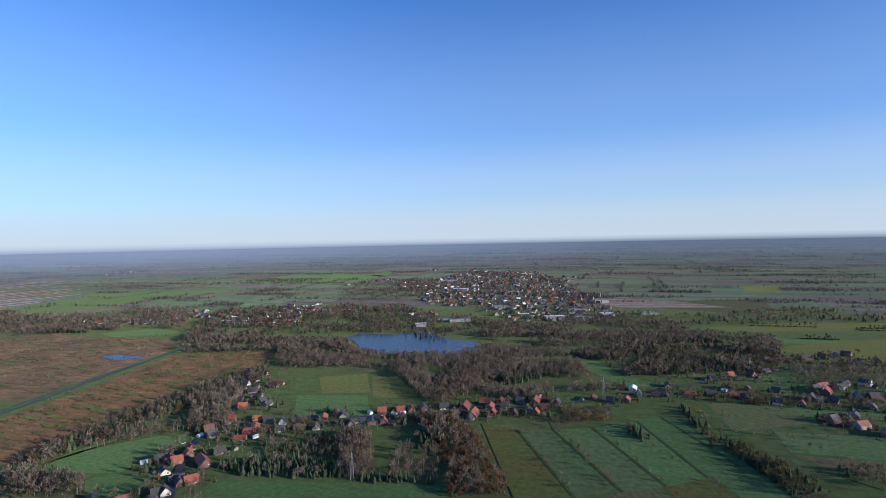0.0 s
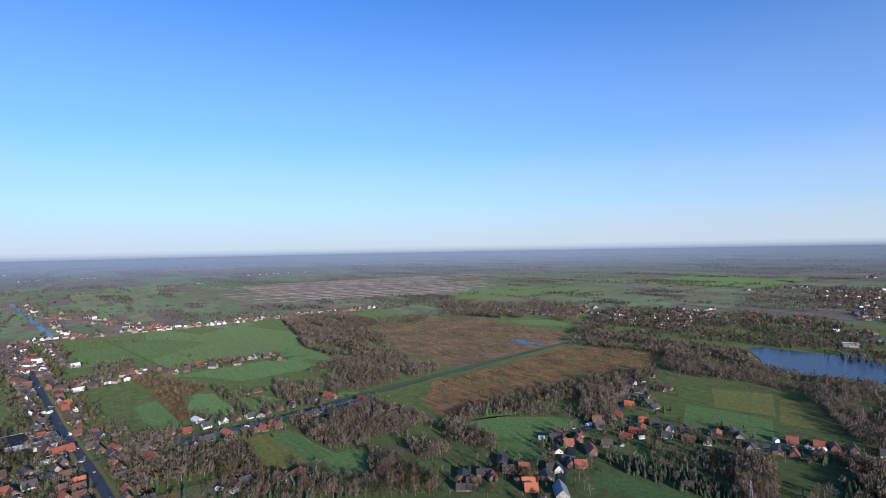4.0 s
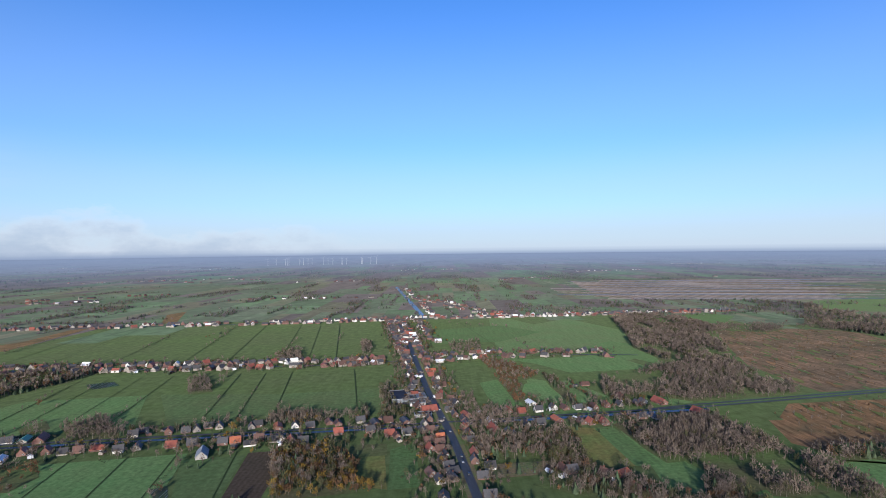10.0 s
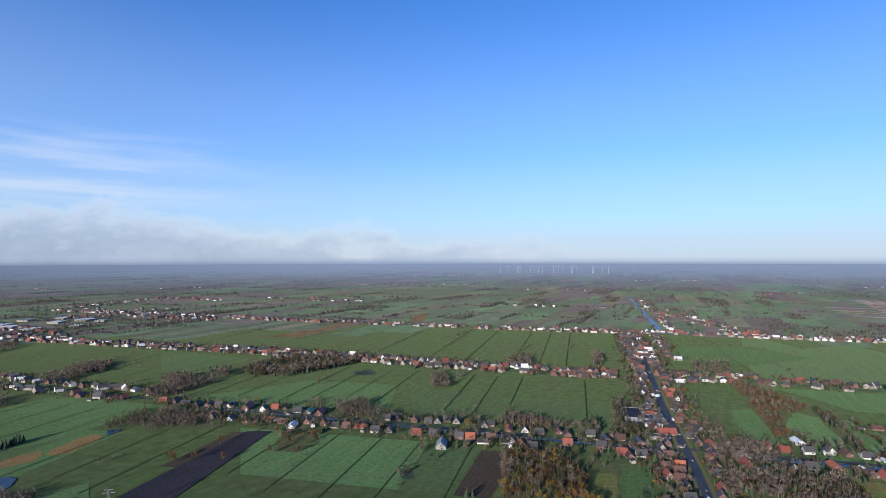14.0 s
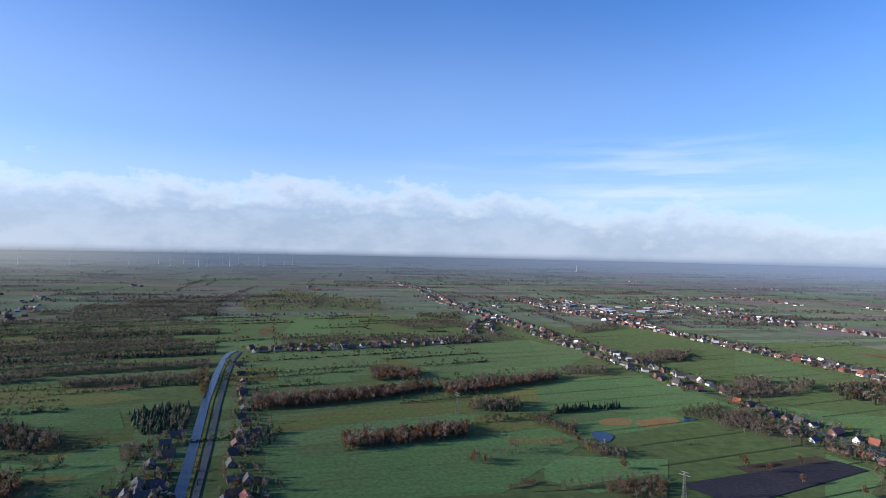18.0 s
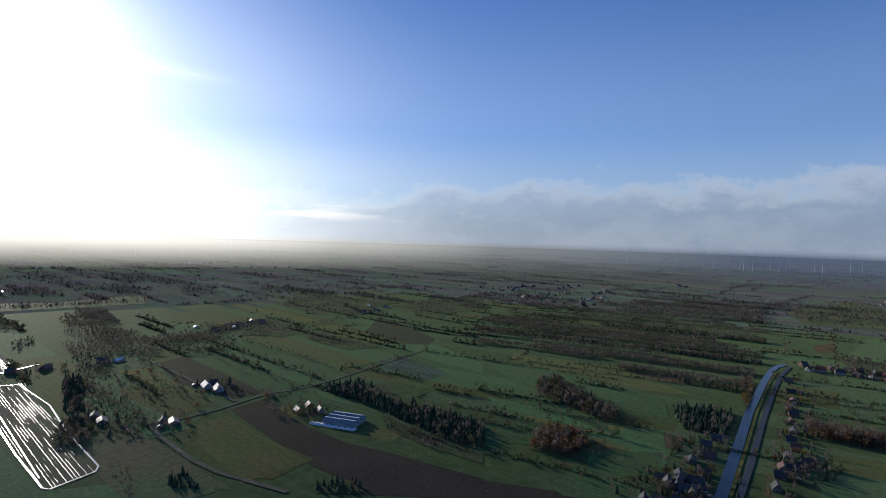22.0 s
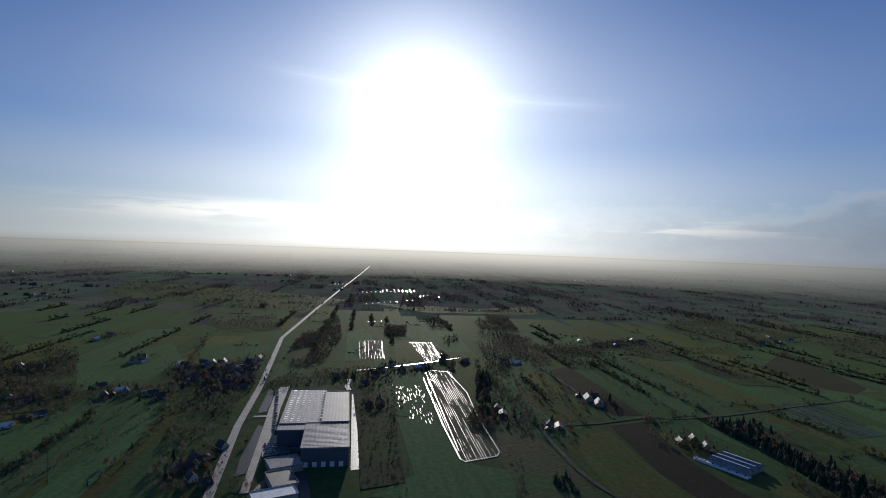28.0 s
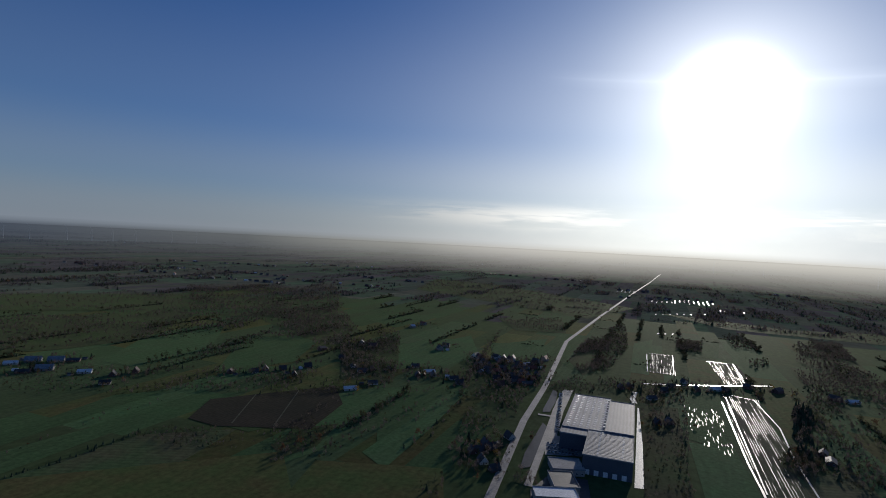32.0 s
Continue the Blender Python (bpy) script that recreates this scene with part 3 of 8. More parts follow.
def plant(spots, kinds, lod=None, size=1.0):
    """Trees at the given spots; kinds: {kind: share}. Gives triangles, material numbers, tones and the materials."""
    spots = np.asarray(spots, float).reshape(-1, 2)
    names = list(kinds)
    share = np.array([kinds[k] for k in names], float)
    which = RNG.choice(len(names), len(spots), p=share / share.sum())
    dist = np.hypot(spots[:, 0], spots[:, 1])
    level = np.full(len(spots), lod) if lod is not None else np.where(dist < 460, 0, np.where(dist < 880, 1, np.where(dist < 1500, 2, 3)))
    mats = ["trunk"] + names
    T, I, O = [], [], []
    for k, nm in enumerate(names):
        for lv in (0, 1, 2, 3, 4):
            variants = TREES[SHAPE[nm], lv]
            pick = RNG.integers(0, len(variants), len(spots))
            for v, (tri, idx) in enumerate(variants):
                sel = np.where((which == k) & (level == lv) & (pick == v))[0]
                if not len(sel):
                    continue
                a = RNG.uniform(0, 6.28, len(sel))
                s = RNG.uniform(0.6, 1.2, len(sel)) * size * 0.76
                ca, sa = np.cos(a) * s, np.sin(a) * s
                at = np.array([far(*spots[i]) for i in sel])
                t = tri[None] * at[:, 3][:, None, None, None]
                x = t[..., 0] * ca[:, None, None] - t[..., 1] * sa[:, None, None] + at[:, 0][:, None, None]
                y = t[..., 0] * sa[:, None, None] + t[..., 1] * ca[:, None, None] + at[:, 1][:, None, None]
                z = t[..., 2] * s[:, None, None] + at[:, 2][:, None, None]
                T.append(np.stack([x, y, z], -1).reshape(-1, 3, 3))
                I.append(np.tile(np.where(idx == 0, 0, k + 1), len(sel)))
                O.append(np.repeat(RNG.uniform(0, 1, len(sel)), len(idx)))
    return np.concatenate(T), np.concatenate(I), np.concatenate(O), mats


def inside(pts, outline):
    """Which of the spots lie within the outline."""
    x, y = pts[:, 0], pts[:, 1]
    res = np.zeros(len(pts), bool)
    n = len(outline)
    for i in range(n):
        (x0, y0), (x1, y1) = outline[i], outline[(i + 1) % n]
        cross = (y0 > y) != (y1 > y)
        res ^= cross & (x < (x1 - x0) * (y - y0) / ((y1 - y0) or 1e-9) + x0)
    return res


def scatter(outline, gap):
    o = np.array(outline, float)
    lo, hi = o.min(0), o.max(0)
    gx, gy = np.meshgrid(np.arange(lo[0], hi[0], gap), np.arange(lo[1], hi[1], gap))
    p = np.stack([gx.ravel(), gy.ravel()], 1)
    p += RNG.uniform(-0.48, 0.48, p.shape) * gap
    return p[inside(p, outline)]


def wood(outline, kinds, label, gap=None, size=1.0, floor=True, name="wood", dense=False):
    """A stand of trees within an outline, with leaf litter under it."""
    mid = np.mean(np.hypot(*np.array(outline, float).T))
    gap = gap or (4.2 if mid < 620 else 4.8 if mid < 900 else 6.2 if mid < 1300 else 9.5 if mid < 3000 else 28.0)
    if 5.0 < gap < 12:
        gap *= 0.8
    spots = scatter(outline, gap)
    # thinner places and gaps among the trees
    ripple = np.sin(spots[:, 0] / 23 + 1.7 * np.sin(spots[:, 1] / 31)) + np.sin(spots[:, 1] / 19 + 1.3 * np.sin(spots[:, 0] / 41)) + RNG.normal(size=len(spots)) * 0.7
    u, v = spots[:, 0] * 0.974 - spots[:, 1] * 0.225, spots[:, 0] * 0.225 + spots[:, 1] * 0.974
    glade = np.sin(u / 17 + 2 * np.sin(u / 71)) + np.sin(v / 47 + 1.5 * np.sin(u / 53)) + 0.25 * RNG.normal(size=len(spots))
    spots = spots[dense | (ripple < 1.05) & ((glade < 1.25) | (len(spots) < 500))]
    if not len(spots):
        return
    if floor:
        patch("wood_floor", "litter", outline, "leaf litter and dead grass under bare trees", "ground")
    t, i, o, mats = plant(spots, kinds, size=size * (1.0 if mid < 1500 else 1.15))
    return tagged(new(name, tri_mesh(name, t, i, o, mats)), label, "trees", kind="stuff")


def treeline(pts, kinds, label, gap=6.0, width=5.0, size=0.8, name="tree_row"):
    """A hedgerow or line of trees along a line."""
    spots = []
    for (x0, y0), (x1, y1) in zip(pts, pts[1:]):
        n = max(1, int(math.hypot(x1 - x0, y1 - y0) / gap))
        u = (np.arange(n) + RNG.uniform(0, 1, n)) / n
        spots.append(np.stack([x0 + (x1 - x0) * u, y0 + (y1 - y0) * u], 1) + RNG.normal(size=(n, 2)) * width * 0.4)
    t, i, o, mats = plant(np.concatenate(spots), kinds, size=size)
    return tagged(new(name, tri_mesh(name, t, i, o, mats)), label, "trees", kind="stuff")


TREE_MADE = {}


def lone_tree(x, y, kind, size=1.0, label=""):
    """A tree that stands by itself, with its trunk and its crown."""
    at = pose(x, y, 0, 0, 0, RNG.uniform(0, 360)) @ Matrix.Scale(size, 4)
    v = int(RNG.integers(0, 3))
    if (kind, v) not in TREE_MADE:
        tri, idx = TREES[SHAPE[kind], 0][v]
        ob = thing("tree", label or TREE_LABEL[kind], "tree", at=at)
        for nm, sel, mt in (("trunk", idx == 0, "trunk"), ("crown", idx == 1, kind)):
            if sel.any():
                part(nm, tri_mesh(nm, tri[sel], np.zeros(int(sel.sum())), np.full(int(sel.sum()), 0.5), [mt]), ob)
        TREE_MADE[kind, v] = ob
        return ob
    ob = copy_thing(TREE_MADE[kind, v], at)
    ob.scale = (size, size, size)
    return ob


TREE_LABEL = {"twig": "bare brown broadleaf tree standing in a pasture", "birch": "slim pale birch tree without leaves on grass",
              "rust": "round oak tree with rusty brown leaves in a pasture", "gold": "autumn tree with golden yellow leaves beside houses",
              "fir": "dark green fir tree standing among gardens", "olive": "half bare olive brown tree beside a field", "hedge": "low dark green bush on grass"}

# ---- houses ----
HOUSES = []
FAR_HOUSES = []
MADE = {}
ROOFS = {"r": ("tile_red", "brick_wall", "brick house with a red tiled gable roof in a garden"),
         "o": ("tile_orange", "brick_wall", "house with a bright orange tiled roof beside the street"),
         "d": ("tile_dark", "pale_wall", "pale house with a dark grey tiled gable roof and garden"),
         "k": ("tile_dark", "brick_wall", "red brick house with a dark slate-grey gable roof"),
         "b": ("tile_brown", "brick_wall", "brick house with a brown tiled gable roof in a garden"),
         "w": ("tile_dark", "white_wall", "white rendered house with a dark roof beside the street"),
         "R": ("tile_red", "brick_wall", "long farmhouse with a large red tiled roof and brick walls"),
         "O": ("tile_orange", "brick_wall", "long low building with a bright orange tiled roof"),
         "K": ("tile_dark", "brick_wall", "long low brick building with a dark roof"),
         "W": ("white_metal", "white_wall", "long white building with a pale metal roof"),
         "G": ("green_metal", "pale_wall", "farm shed with a pale green metal roof"),
         "B": ("blue_metal", "white_wall", "flat hall with a dark blue metal roof"),
         "M": ("sheet_metal", "concrete", "farm hall with a grey sheet metal roof")}
SIZES = ((6.6, 8.4, 2.3, 6.2), (7.2, 9.4, 2.4, 6.6), (7.2, 11.0, 2.3, 5.2), (6.8, 8.8, 3.2, 7.0), (9.6, 17.5, 2.8, 7.2), (8.2, 14.4, 2.6, 4.8))


def gable_walls(w, l, eave, ridge):
    a, b = w / 2, l / 2
    rise = ridge - 0.25
    v = [(-a, -b, -0.3), (a, -b, -0.3), (a, b, -0.3), (-a, b, -0.3), (-a, -b, eave), (a, -b, eave), (a, b, eave), (-a, b, eave), (0, -b, rise), (0, b, rise)]
    f = [(0, 1, 5, 8, 4), (1, 2, 6, 5), (2, 3, 7, 9, 6), (3, 0, 4, 7)]
    return v, f


def gable_roof(w, l, eave, ridge, over=0.5, thick=0.28):
    a, b = w / 2 + over, l / 2 + over
    drop = eave - over * (ridge - eave) / (w / 2)
    v, f = [], []
    for y in (-b, b):
        v += [(-a, y, drop), (0, y, ridge), (a, y, drop), (a, y, drop - thick), (0, y, ridge - thick), (-a, y, drop - thick)]
    f = [(0, 1, 7, 6), (1, 2, 8, 7), (2, 3, 9, 8), (3, 4, 10, 9), (4, 5, 11, 10), (5, 0, 6, 11), (0, 5, 4, 1), (1, 4, 3, 2), (6, 7, 10, 11), (7, 8, 9, 10)]
    return v, [tuple(reversed(q)) for q in f]


def window_mesh(w, h):
    v, f = boxes((-w / 2, -0.06, 0, w / 2, 0, h))
    v2, f2 = boxes((-w / 2 + 0.1, -0.075, 0.1, -0.04, -0.05, h - 0.1), (0.04, -0.075, 0.1, w / 2 - 0.1, -0.05, h - 0.1))
    return mesh_of("window", v + v2, f + [tuple(i + len(v) for i in q) for q in f2], ["frame", "glass"], [0] * len(f) + [1] * len(f2))


WINDOW = window_mesh(1.5, 1.3)
DOOR = mesh_of("door", *boxes((-0.55, -0.08, 0, 0.55, 0, 2.1)), ["door_wood"])
CHIMNEY = mesh_of("chimney", *boxes((-0.4, -0.4, 0, 0.4, 0.4, 1.9), (-0.5, -0.5, 1.7, 0.5, 0.5, 1.82)), ["soot_brick"])
BODY = {}


def house(x, y, yaw, kind, size=0, lite=False, group=""):
    """A gabled house: walls, roof, chimney, door and windows."""
    if size < 4 and math.hypot(x, y) > 830:
        FAR_HOUSES.append((x, y))
        return None
    X, Y, Z, s = far(x, y)
    at = pose(X, Y, Z, 0, 0, yaw)
    if s < 1:
        at = at @ Matrix.Scale(s, 4)
    HOUSES.append((x, y, SIZES[size][1] / 2 + 2))
    key = (kind, size, lite)
    if key in MADE:
        ob = copy_thing(MADE[key], at)
        ob.scale = (s, s, s)
        return ob
    w, l, eave, ridge = SIZES[size]
    roof, wall, label = ROOFS[kind]
    ob = thing("farm_building" if size > 3 else "house", label, "building" if size > 3 else "house", group, at)
    part("wall", mesh_of("wall", *gable_walls(w, l, eave, ridge), [wall]), ob)
    part("roof", mesh_of("roof", *gable_roof(w, l, eave, ridge), [roof]), ob)
    if size < 4:
        part("chimney", CHIMNEY, ob, at=pose(0.6, l * 0.22, ridge - 0.9))
    if not lite:
        part("door", DOOR, ob, at=pose(w / 2, -l * 0.12, 0, 0, 0, 90))
    spots = [(-w * 0.22, -l / 2, 0.8, 0), (w * 0.22, -l / 2, 0.8, 0), (-w * 0.22, l / 2, 0.8, 180), (w / 2, l * 0.26, 0.7, 90), (-w / 2, -l * 0.26, 0.7, -90), (0, -l / 2, eave + 0.5, 0)]
    for px, py, pz, turn in (spots[:1] + spots[3:4] if lite else spots):
        part("window", WINDOW, ob, at=pose(px, py, pz, 0, 0, turn))
    MADE[key] = ob
    return ob


def houses(spots, kinds, yaw, group):
    """Houses at given places; kinds is one letter for each."""
    for (x, y), k in zip(spots, kinds):
        turn = yaw + (0, 90)[int(RNG.random() < 0.45)] + RNG.normal(0, 3)
        if k in "ROKWGBM":
            house(x, y, yaw + 90 + RNG.normal(0, 2), k, 4 if k in "RM" else 5, group=group)
        else:
            k = {"d": "ddkkb"[int(RNG.integers(0, 5))]}.get(k, k)
            house(x, y, turn, k, int(RNG.integers(0, 4)), group=group)


def house_row(pts, gap, kinds, back, group, lite=False, sides=(1, -1), skip=0.12):
    """Houses on both sides of a street."""
    for (x0, y0), (x1, y1) in zip(pts, pts[1:]):
        ln = math.hypot(x1 - x0, y1 - y0)
        ux, uy = (x1 - x0) / ln, (y1 - y0) / ln
        for side in sides:
            p = RNG.uniform(0, gap)
            while p < ln:
                if RNG.random() > skip:
                    q = back * RNG.uniform(0.85, 1.7)
                    k = kinds[int(RNG.integers(0, len(kinds)))]
                    yaw = math.degrees(math.atan2(uy, ux)) + (0, 90)[int(RNG.random() < 0.55)] + RNG.normal(0, 3)
                    if lite:
                        FAR_HOUSES.append((x0 + ux * p - uy * side * q, y0 + uy * p + ux * side * q))
                        p += gap * RNG.uniform(0.4, 1.0)
                        continue
                    spot = (x0 + ux * p - uy * side * q, y0 + uy * p + ux * side * q)
                    if any(math.hypot(spot[0] - h[0], spot[1] - h[1]) < 11 for h in HOUSES):
                        p += gap * 0.5
                        continue
                    house(*spot, yaw, k, int(RNG.integers(0, 4)), lite, group)
                p += gap * RNG.uniform(0.75, 1.5)


SHED = {}


def shed(x, y, yaw, kind="door_wood"):
    at = pose(x, y, 0, 0, 0, yaw)
    if kind in SHED:
        return copy_thing(SHED[kind], at)
    ob = thing("shed", "small garden shed with a shallow pitched roof", "shed", "garden sheds", at)
    part("wall", mesh_of("wall", *gable_walls(4.0, 5.5, 2.2, 3.2), [kind]), ob)
    part("roof", mesh_of("roof", *gable_roof(4.0, 5.5, 2.2, 3.2, 0.3, 0.12), ["tile_dark" if kind != "white_metal" else "white_metal"]), ob)
    SHED[kind] = ob
    return ob


CAR = {}


def car(x, y, yaw, van=False):
    """A parked car: body, glass and four wheels."""
    at = pose(x, y, 0.62, 0, 0, yaw)
    if van in CAR:
        return copy_thing(CAR[van], at)
    ob = thing("van" if van else "car", "white delivery van on the wet asphalt" if van else "passenger car standing on the paved ground", "van" if van else "car", "cars", at)
    if van:
        v, f = boxes((-0.95, -2.6, 0.35, 0.95, 2.6, 2.3))
        part("body", mesh_of("body", v, f, ["white_metal"]), ob)
        part("windscreen", mesh_of("windscreen", *boxes((-0.8, 2.55, 1.3, 0.8, 2.63, 2.0)), ["glass"]), ob)
    else:
        v = [(-0.85, -2.1, 0.3), (0.85, -2.1, 0.3), (0.85, 2.1, 0.3), (-0.85, 2.1, 0.3), (-0.85, -2.1, 0.85), (0.85, -2.1, 0.85), (0.85, 2.1, 0.75), (-0.85, 2.1, 0.75)]
        part("body", mesh_of("body", v, box(0, 0, 0, 1, 1, 1)[1], ["car_paint"]), ob)
        v = [(-0.8, -1.6, 0.8), (0.8, -1.6, 0.8), (0.8, 1.0, 0.8), (-0.8, 1.0, 0.8), (-0.62, -1.1, 1.42), (0.62, -1.1, 1.42), (0.62, 0.35, 1.42), (-0.62, 0.35, 1.42)]
        part("cabin", mesh_of("cabin", v, box(0, 0, 0, 1, 1, 1)[1], ["glass"]), ob)
    for wx in (-0.75, 0.75):
        for wy in (-1.35, 1.35):
            bm = bmesh.new()
            bmesh.ops.create_cone(bm, cap_ends=True, segments=10, radius1=0.33, radius2=0.33, depth=0.2, matrix=pose(wx, wy, 0.33, 0, 90, 0))
            me = bpy.data.meshes.new("wheel")
            bm.to_mesh(me)
            bm.free()
            me.materials.append(G["rubber"])
            part("wheel", me, ob)
    CAR[van] = ob
    return ob


# ---- the ground ----
rings = [0, 60, 120, 200, 300, 420, 560, 720, 900, 1150, 1450, 1800, 2200, 2600, 3000, 3300, 3700, 4200, 4800, 5600, 6300, 7000, 8000, 9300, 11000, 13500, 16500, 20000]
V, F = [(0, 0, 0)], []
SEG = 144
for r in rings[1:]:
    for k in range(SEG):
        a = 2 * math.pi * k / SEG
        x, y, z, s = far(r * math.cos(a), r * math.sin(a))
        V.append((x, y, z - (4.0 if 1500 < r < 20000 else 0.0)))
for k in range(SEG):
    F.append((0, 1 + k, 1 + (k + 1) % SEG))
for j in range(len(rings) - 2):
    for k in range(SEG):
        a, b = 1 + j * SEG + k, 1 + j * SEG + (k + 1) % SEG
        F.append((a, a + SEG, b + SEG, b))
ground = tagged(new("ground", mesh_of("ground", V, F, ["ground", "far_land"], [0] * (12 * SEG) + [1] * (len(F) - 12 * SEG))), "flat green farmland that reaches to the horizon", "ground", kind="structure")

# added see-through glowing ring, three kilometres out, imitates haze thickening up to the horizon
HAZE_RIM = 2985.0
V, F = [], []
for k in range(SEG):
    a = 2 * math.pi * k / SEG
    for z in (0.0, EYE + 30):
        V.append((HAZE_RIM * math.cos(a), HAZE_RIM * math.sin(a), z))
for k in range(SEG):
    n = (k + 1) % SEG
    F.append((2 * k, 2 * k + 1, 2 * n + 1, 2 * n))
hazy = bpy.data.materials.new("distance")
hazy.use_nodes = True
HN, HL = hazy.node_tree.nodes, hazy.node_tree.links
HN.remove(HN["Principled BSDF"])
co = HN.new("ShaderNodeTexCoord").outputs["Object"]
hs_ = HN.new("ShaderNodeSeparateXYZ")
HL.new(co, hs_.inputs[0])


def hmath(op, a, b=0.0):
    n = HN.new("ShaderNodeMath")
    n.operation = op
    for i, v in enumerate((a, b)):
        if isinstance(v, (int, float)):
            n.inputs[i].default_value = v
        else:
            HL.new(v, n.inputs[i])
    return n.outputs[0]


def hramp(src, stops):
    n = HN.new("ShaderNodeValToRGB")
    n.color_ramp.interpolation = "LINEAR"
    while len(n.color_ramp.elements) < len(stops):
        n.color_ramp.elements.new(0.5)
    for e, (p, c) in zip(n.color_ramp.elements, stops):
        e.position, e.color = p, (c, c, c, 1) if isinstance(c, (int, float)) else (*c, 1)
    HL.new(src, n.inputs[0])
    return n.outputs[0]


# its painted glow is pale and warm towards the sun, blue away from it
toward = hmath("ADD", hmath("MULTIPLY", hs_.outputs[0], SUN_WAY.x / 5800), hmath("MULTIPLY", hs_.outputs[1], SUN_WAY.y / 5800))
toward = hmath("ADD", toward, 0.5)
tint = hramp(toward, ((0.0, HAZE_AWAY), (0.12, HAZE_AWAY), (0.48, HAZE_SIDE), (0.66, HAZE_SIDE), (0.84, (0.24, 0.26, 0.27)), (0.93, (0.62, 0.62, 0.58)), (0.97, (1.05, 1.02, 0.95)), (0.99, HAZE_SUN)))
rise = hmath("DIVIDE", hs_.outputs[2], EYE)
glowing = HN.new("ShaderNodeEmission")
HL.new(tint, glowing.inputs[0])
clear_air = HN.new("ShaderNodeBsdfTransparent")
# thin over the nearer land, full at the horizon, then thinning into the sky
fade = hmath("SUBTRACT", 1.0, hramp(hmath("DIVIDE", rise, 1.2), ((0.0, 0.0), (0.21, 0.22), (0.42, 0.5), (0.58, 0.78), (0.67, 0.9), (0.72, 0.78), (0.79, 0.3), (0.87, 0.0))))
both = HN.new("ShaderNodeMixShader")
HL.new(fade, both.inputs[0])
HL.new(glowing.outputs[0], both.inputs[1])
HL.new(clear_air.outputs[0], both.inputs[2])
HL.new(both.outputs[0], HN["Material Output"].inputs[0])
me = bpy.data.meshes.new("haze_ring")
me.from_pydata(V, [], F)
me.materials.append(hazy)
tagged(new("haze_ring", me), "glowing see-through ring that imitates haze along the horizon", "distance", kind="structure").visible_shadow = False

# ---- roads and water ----
ribbon("verge", "verge", [(112, 370), (125, 497), (138, 685), (171, 1005), (196, 1400)], 15, "grass verge beside the main road", "verge", 0.4)
ribbon("road", "asphalt", [(106, 320), (115, 402), (125, 497), (138, 685), (171, 1005), (188, 1200), (202, 1378)], 7.5, "wet dark asphalt main road between houses", "road", 0.56)
ribbon("canal", "water", [(275, 1372), (362, 2400), (374, 2560)], 14, "straight canal shining between rows of houses", "canal", 0.5)
ribbon("road", "asphalt", [(-1786, 775), (-1241, 722), (-959, 677), (-667, 640), (-385, 600), (-162, 577), (52, 553), (138, 545), (299, 533), (435, 522), (700, 516), (1000, 512)], 4.5, "narrow village road along a canal", "road", 0.57)
ribbon("canal", "water", [(-420, 595), (-162, 568), (52, 544), (120, 537)], 5, "narrow village canal beside the road", "canal", 0.5)
ribbon("canal", "water", [(150, 536), (299, 524), (420, 514)], 7, "narrow village canal beside the road", "canal", 0.5)
ribbon("road", "asphalt", [(-1848, 1100), (-1336, 1036), (-963, 1000), (-629, 968), (-348, 931), (-162, 895), (15, 866), (150, 862), (302, 862), (473, 818), (520, 800)], 4.5, "narrow village road between houses", "road", 0.57)
ribbon("road", "asphalt", [(-1900, 1650), (-1226, 1557), (-522, 1454), (24, 1385), (193, 1387), (335, 1374), (817, 1307), (1125, 1280)], 5, "narrow village road between houses", "road", 0.57)
ribbon("canal", "water", [(-330, -24), (-437, -16), (-562, -8), (-695, 0), (-866, 16), (-950, 26), (-990, 34), (-1015, 46)], 8.5, "dark blue canal with a bend", "canal", 0.5)
ribbon("road", "asphalt", [(-330, -12), (-436, -5), (-527, 3), (-667, 13), (-825, 27), (-930, 39), (-999, 52)], 5, "grey road along the canal", "road", 0.57)
ribbon("verge", "stubble", [(-330, -18), (-437, -10.5), (-562, -1.5), (-695, 7), (-866, 22.5), (-950, 33)], 3.0, "yellowish grass bank along the canal", "verge", 0.48)
ribbon("road", "paving", [(20, -340), (10, -414), (-9, -555), (-35, -694), (-88, -1040), (-202, -1446), (-420, -2200), (-700, -3150), (-1033, -4314)], 7, "pale wet road that runs straight to the horizon", "road", 0.57)
ribbon("road", "paving", [(-12, -405), (-26, -490), (-50, -640), (-61, -686)], 6, "pale wet service road beside the works", "road", 0.55)
patch("pond", "murky", [(-45, -686), (-50, -676), (-45, -631), (-37, -593), (-29, -590), (-30, -602), (-37, -638)], "long pond between the road and the works", "water", lift=0.46)
patch("pond", "murky", [(-28, -554), (-33, -540), (-24, -492), (-14, -440), (-6, -436), (-10, -470), (-18, -507)], "long pond between the road and the works", "water", lift=0.46)
ribbon("road", "paving", [(-24, -580), (-43, -577)], 5, "short paved bridge between ponds", "road", 0.55)
ribbon("road", "asphalt", [(330, 200), (369, 222), (420, 243), (465, 258), (515, 262), (560, 262), (674, 297), (760, 330)], 6, "dark village street between gardens", "road", 0.56)
ribbon("road", "asphalt", [(500, 262), (533, 232), (542, 132), (560, 29), (589, -92), (642, -211), (700, -330), (760, -480)], 5, "dark village street between gardens", "road", 0.57)
ribbon("lane", "track", [(-274, -278), (-268, -344), (-271, -379), (-286, -443), (-297, -476)], 4.5, "muddy farm lane along a field", "lane", 0.55)
ribbon("lane", "track", [(-297, -476), (-364, -469), (-429, -473), (-465, -458), (-526, -454), (-654, -460), (-751, -462)], 4, "muddy farm lane along a field", "lane", 0.55)
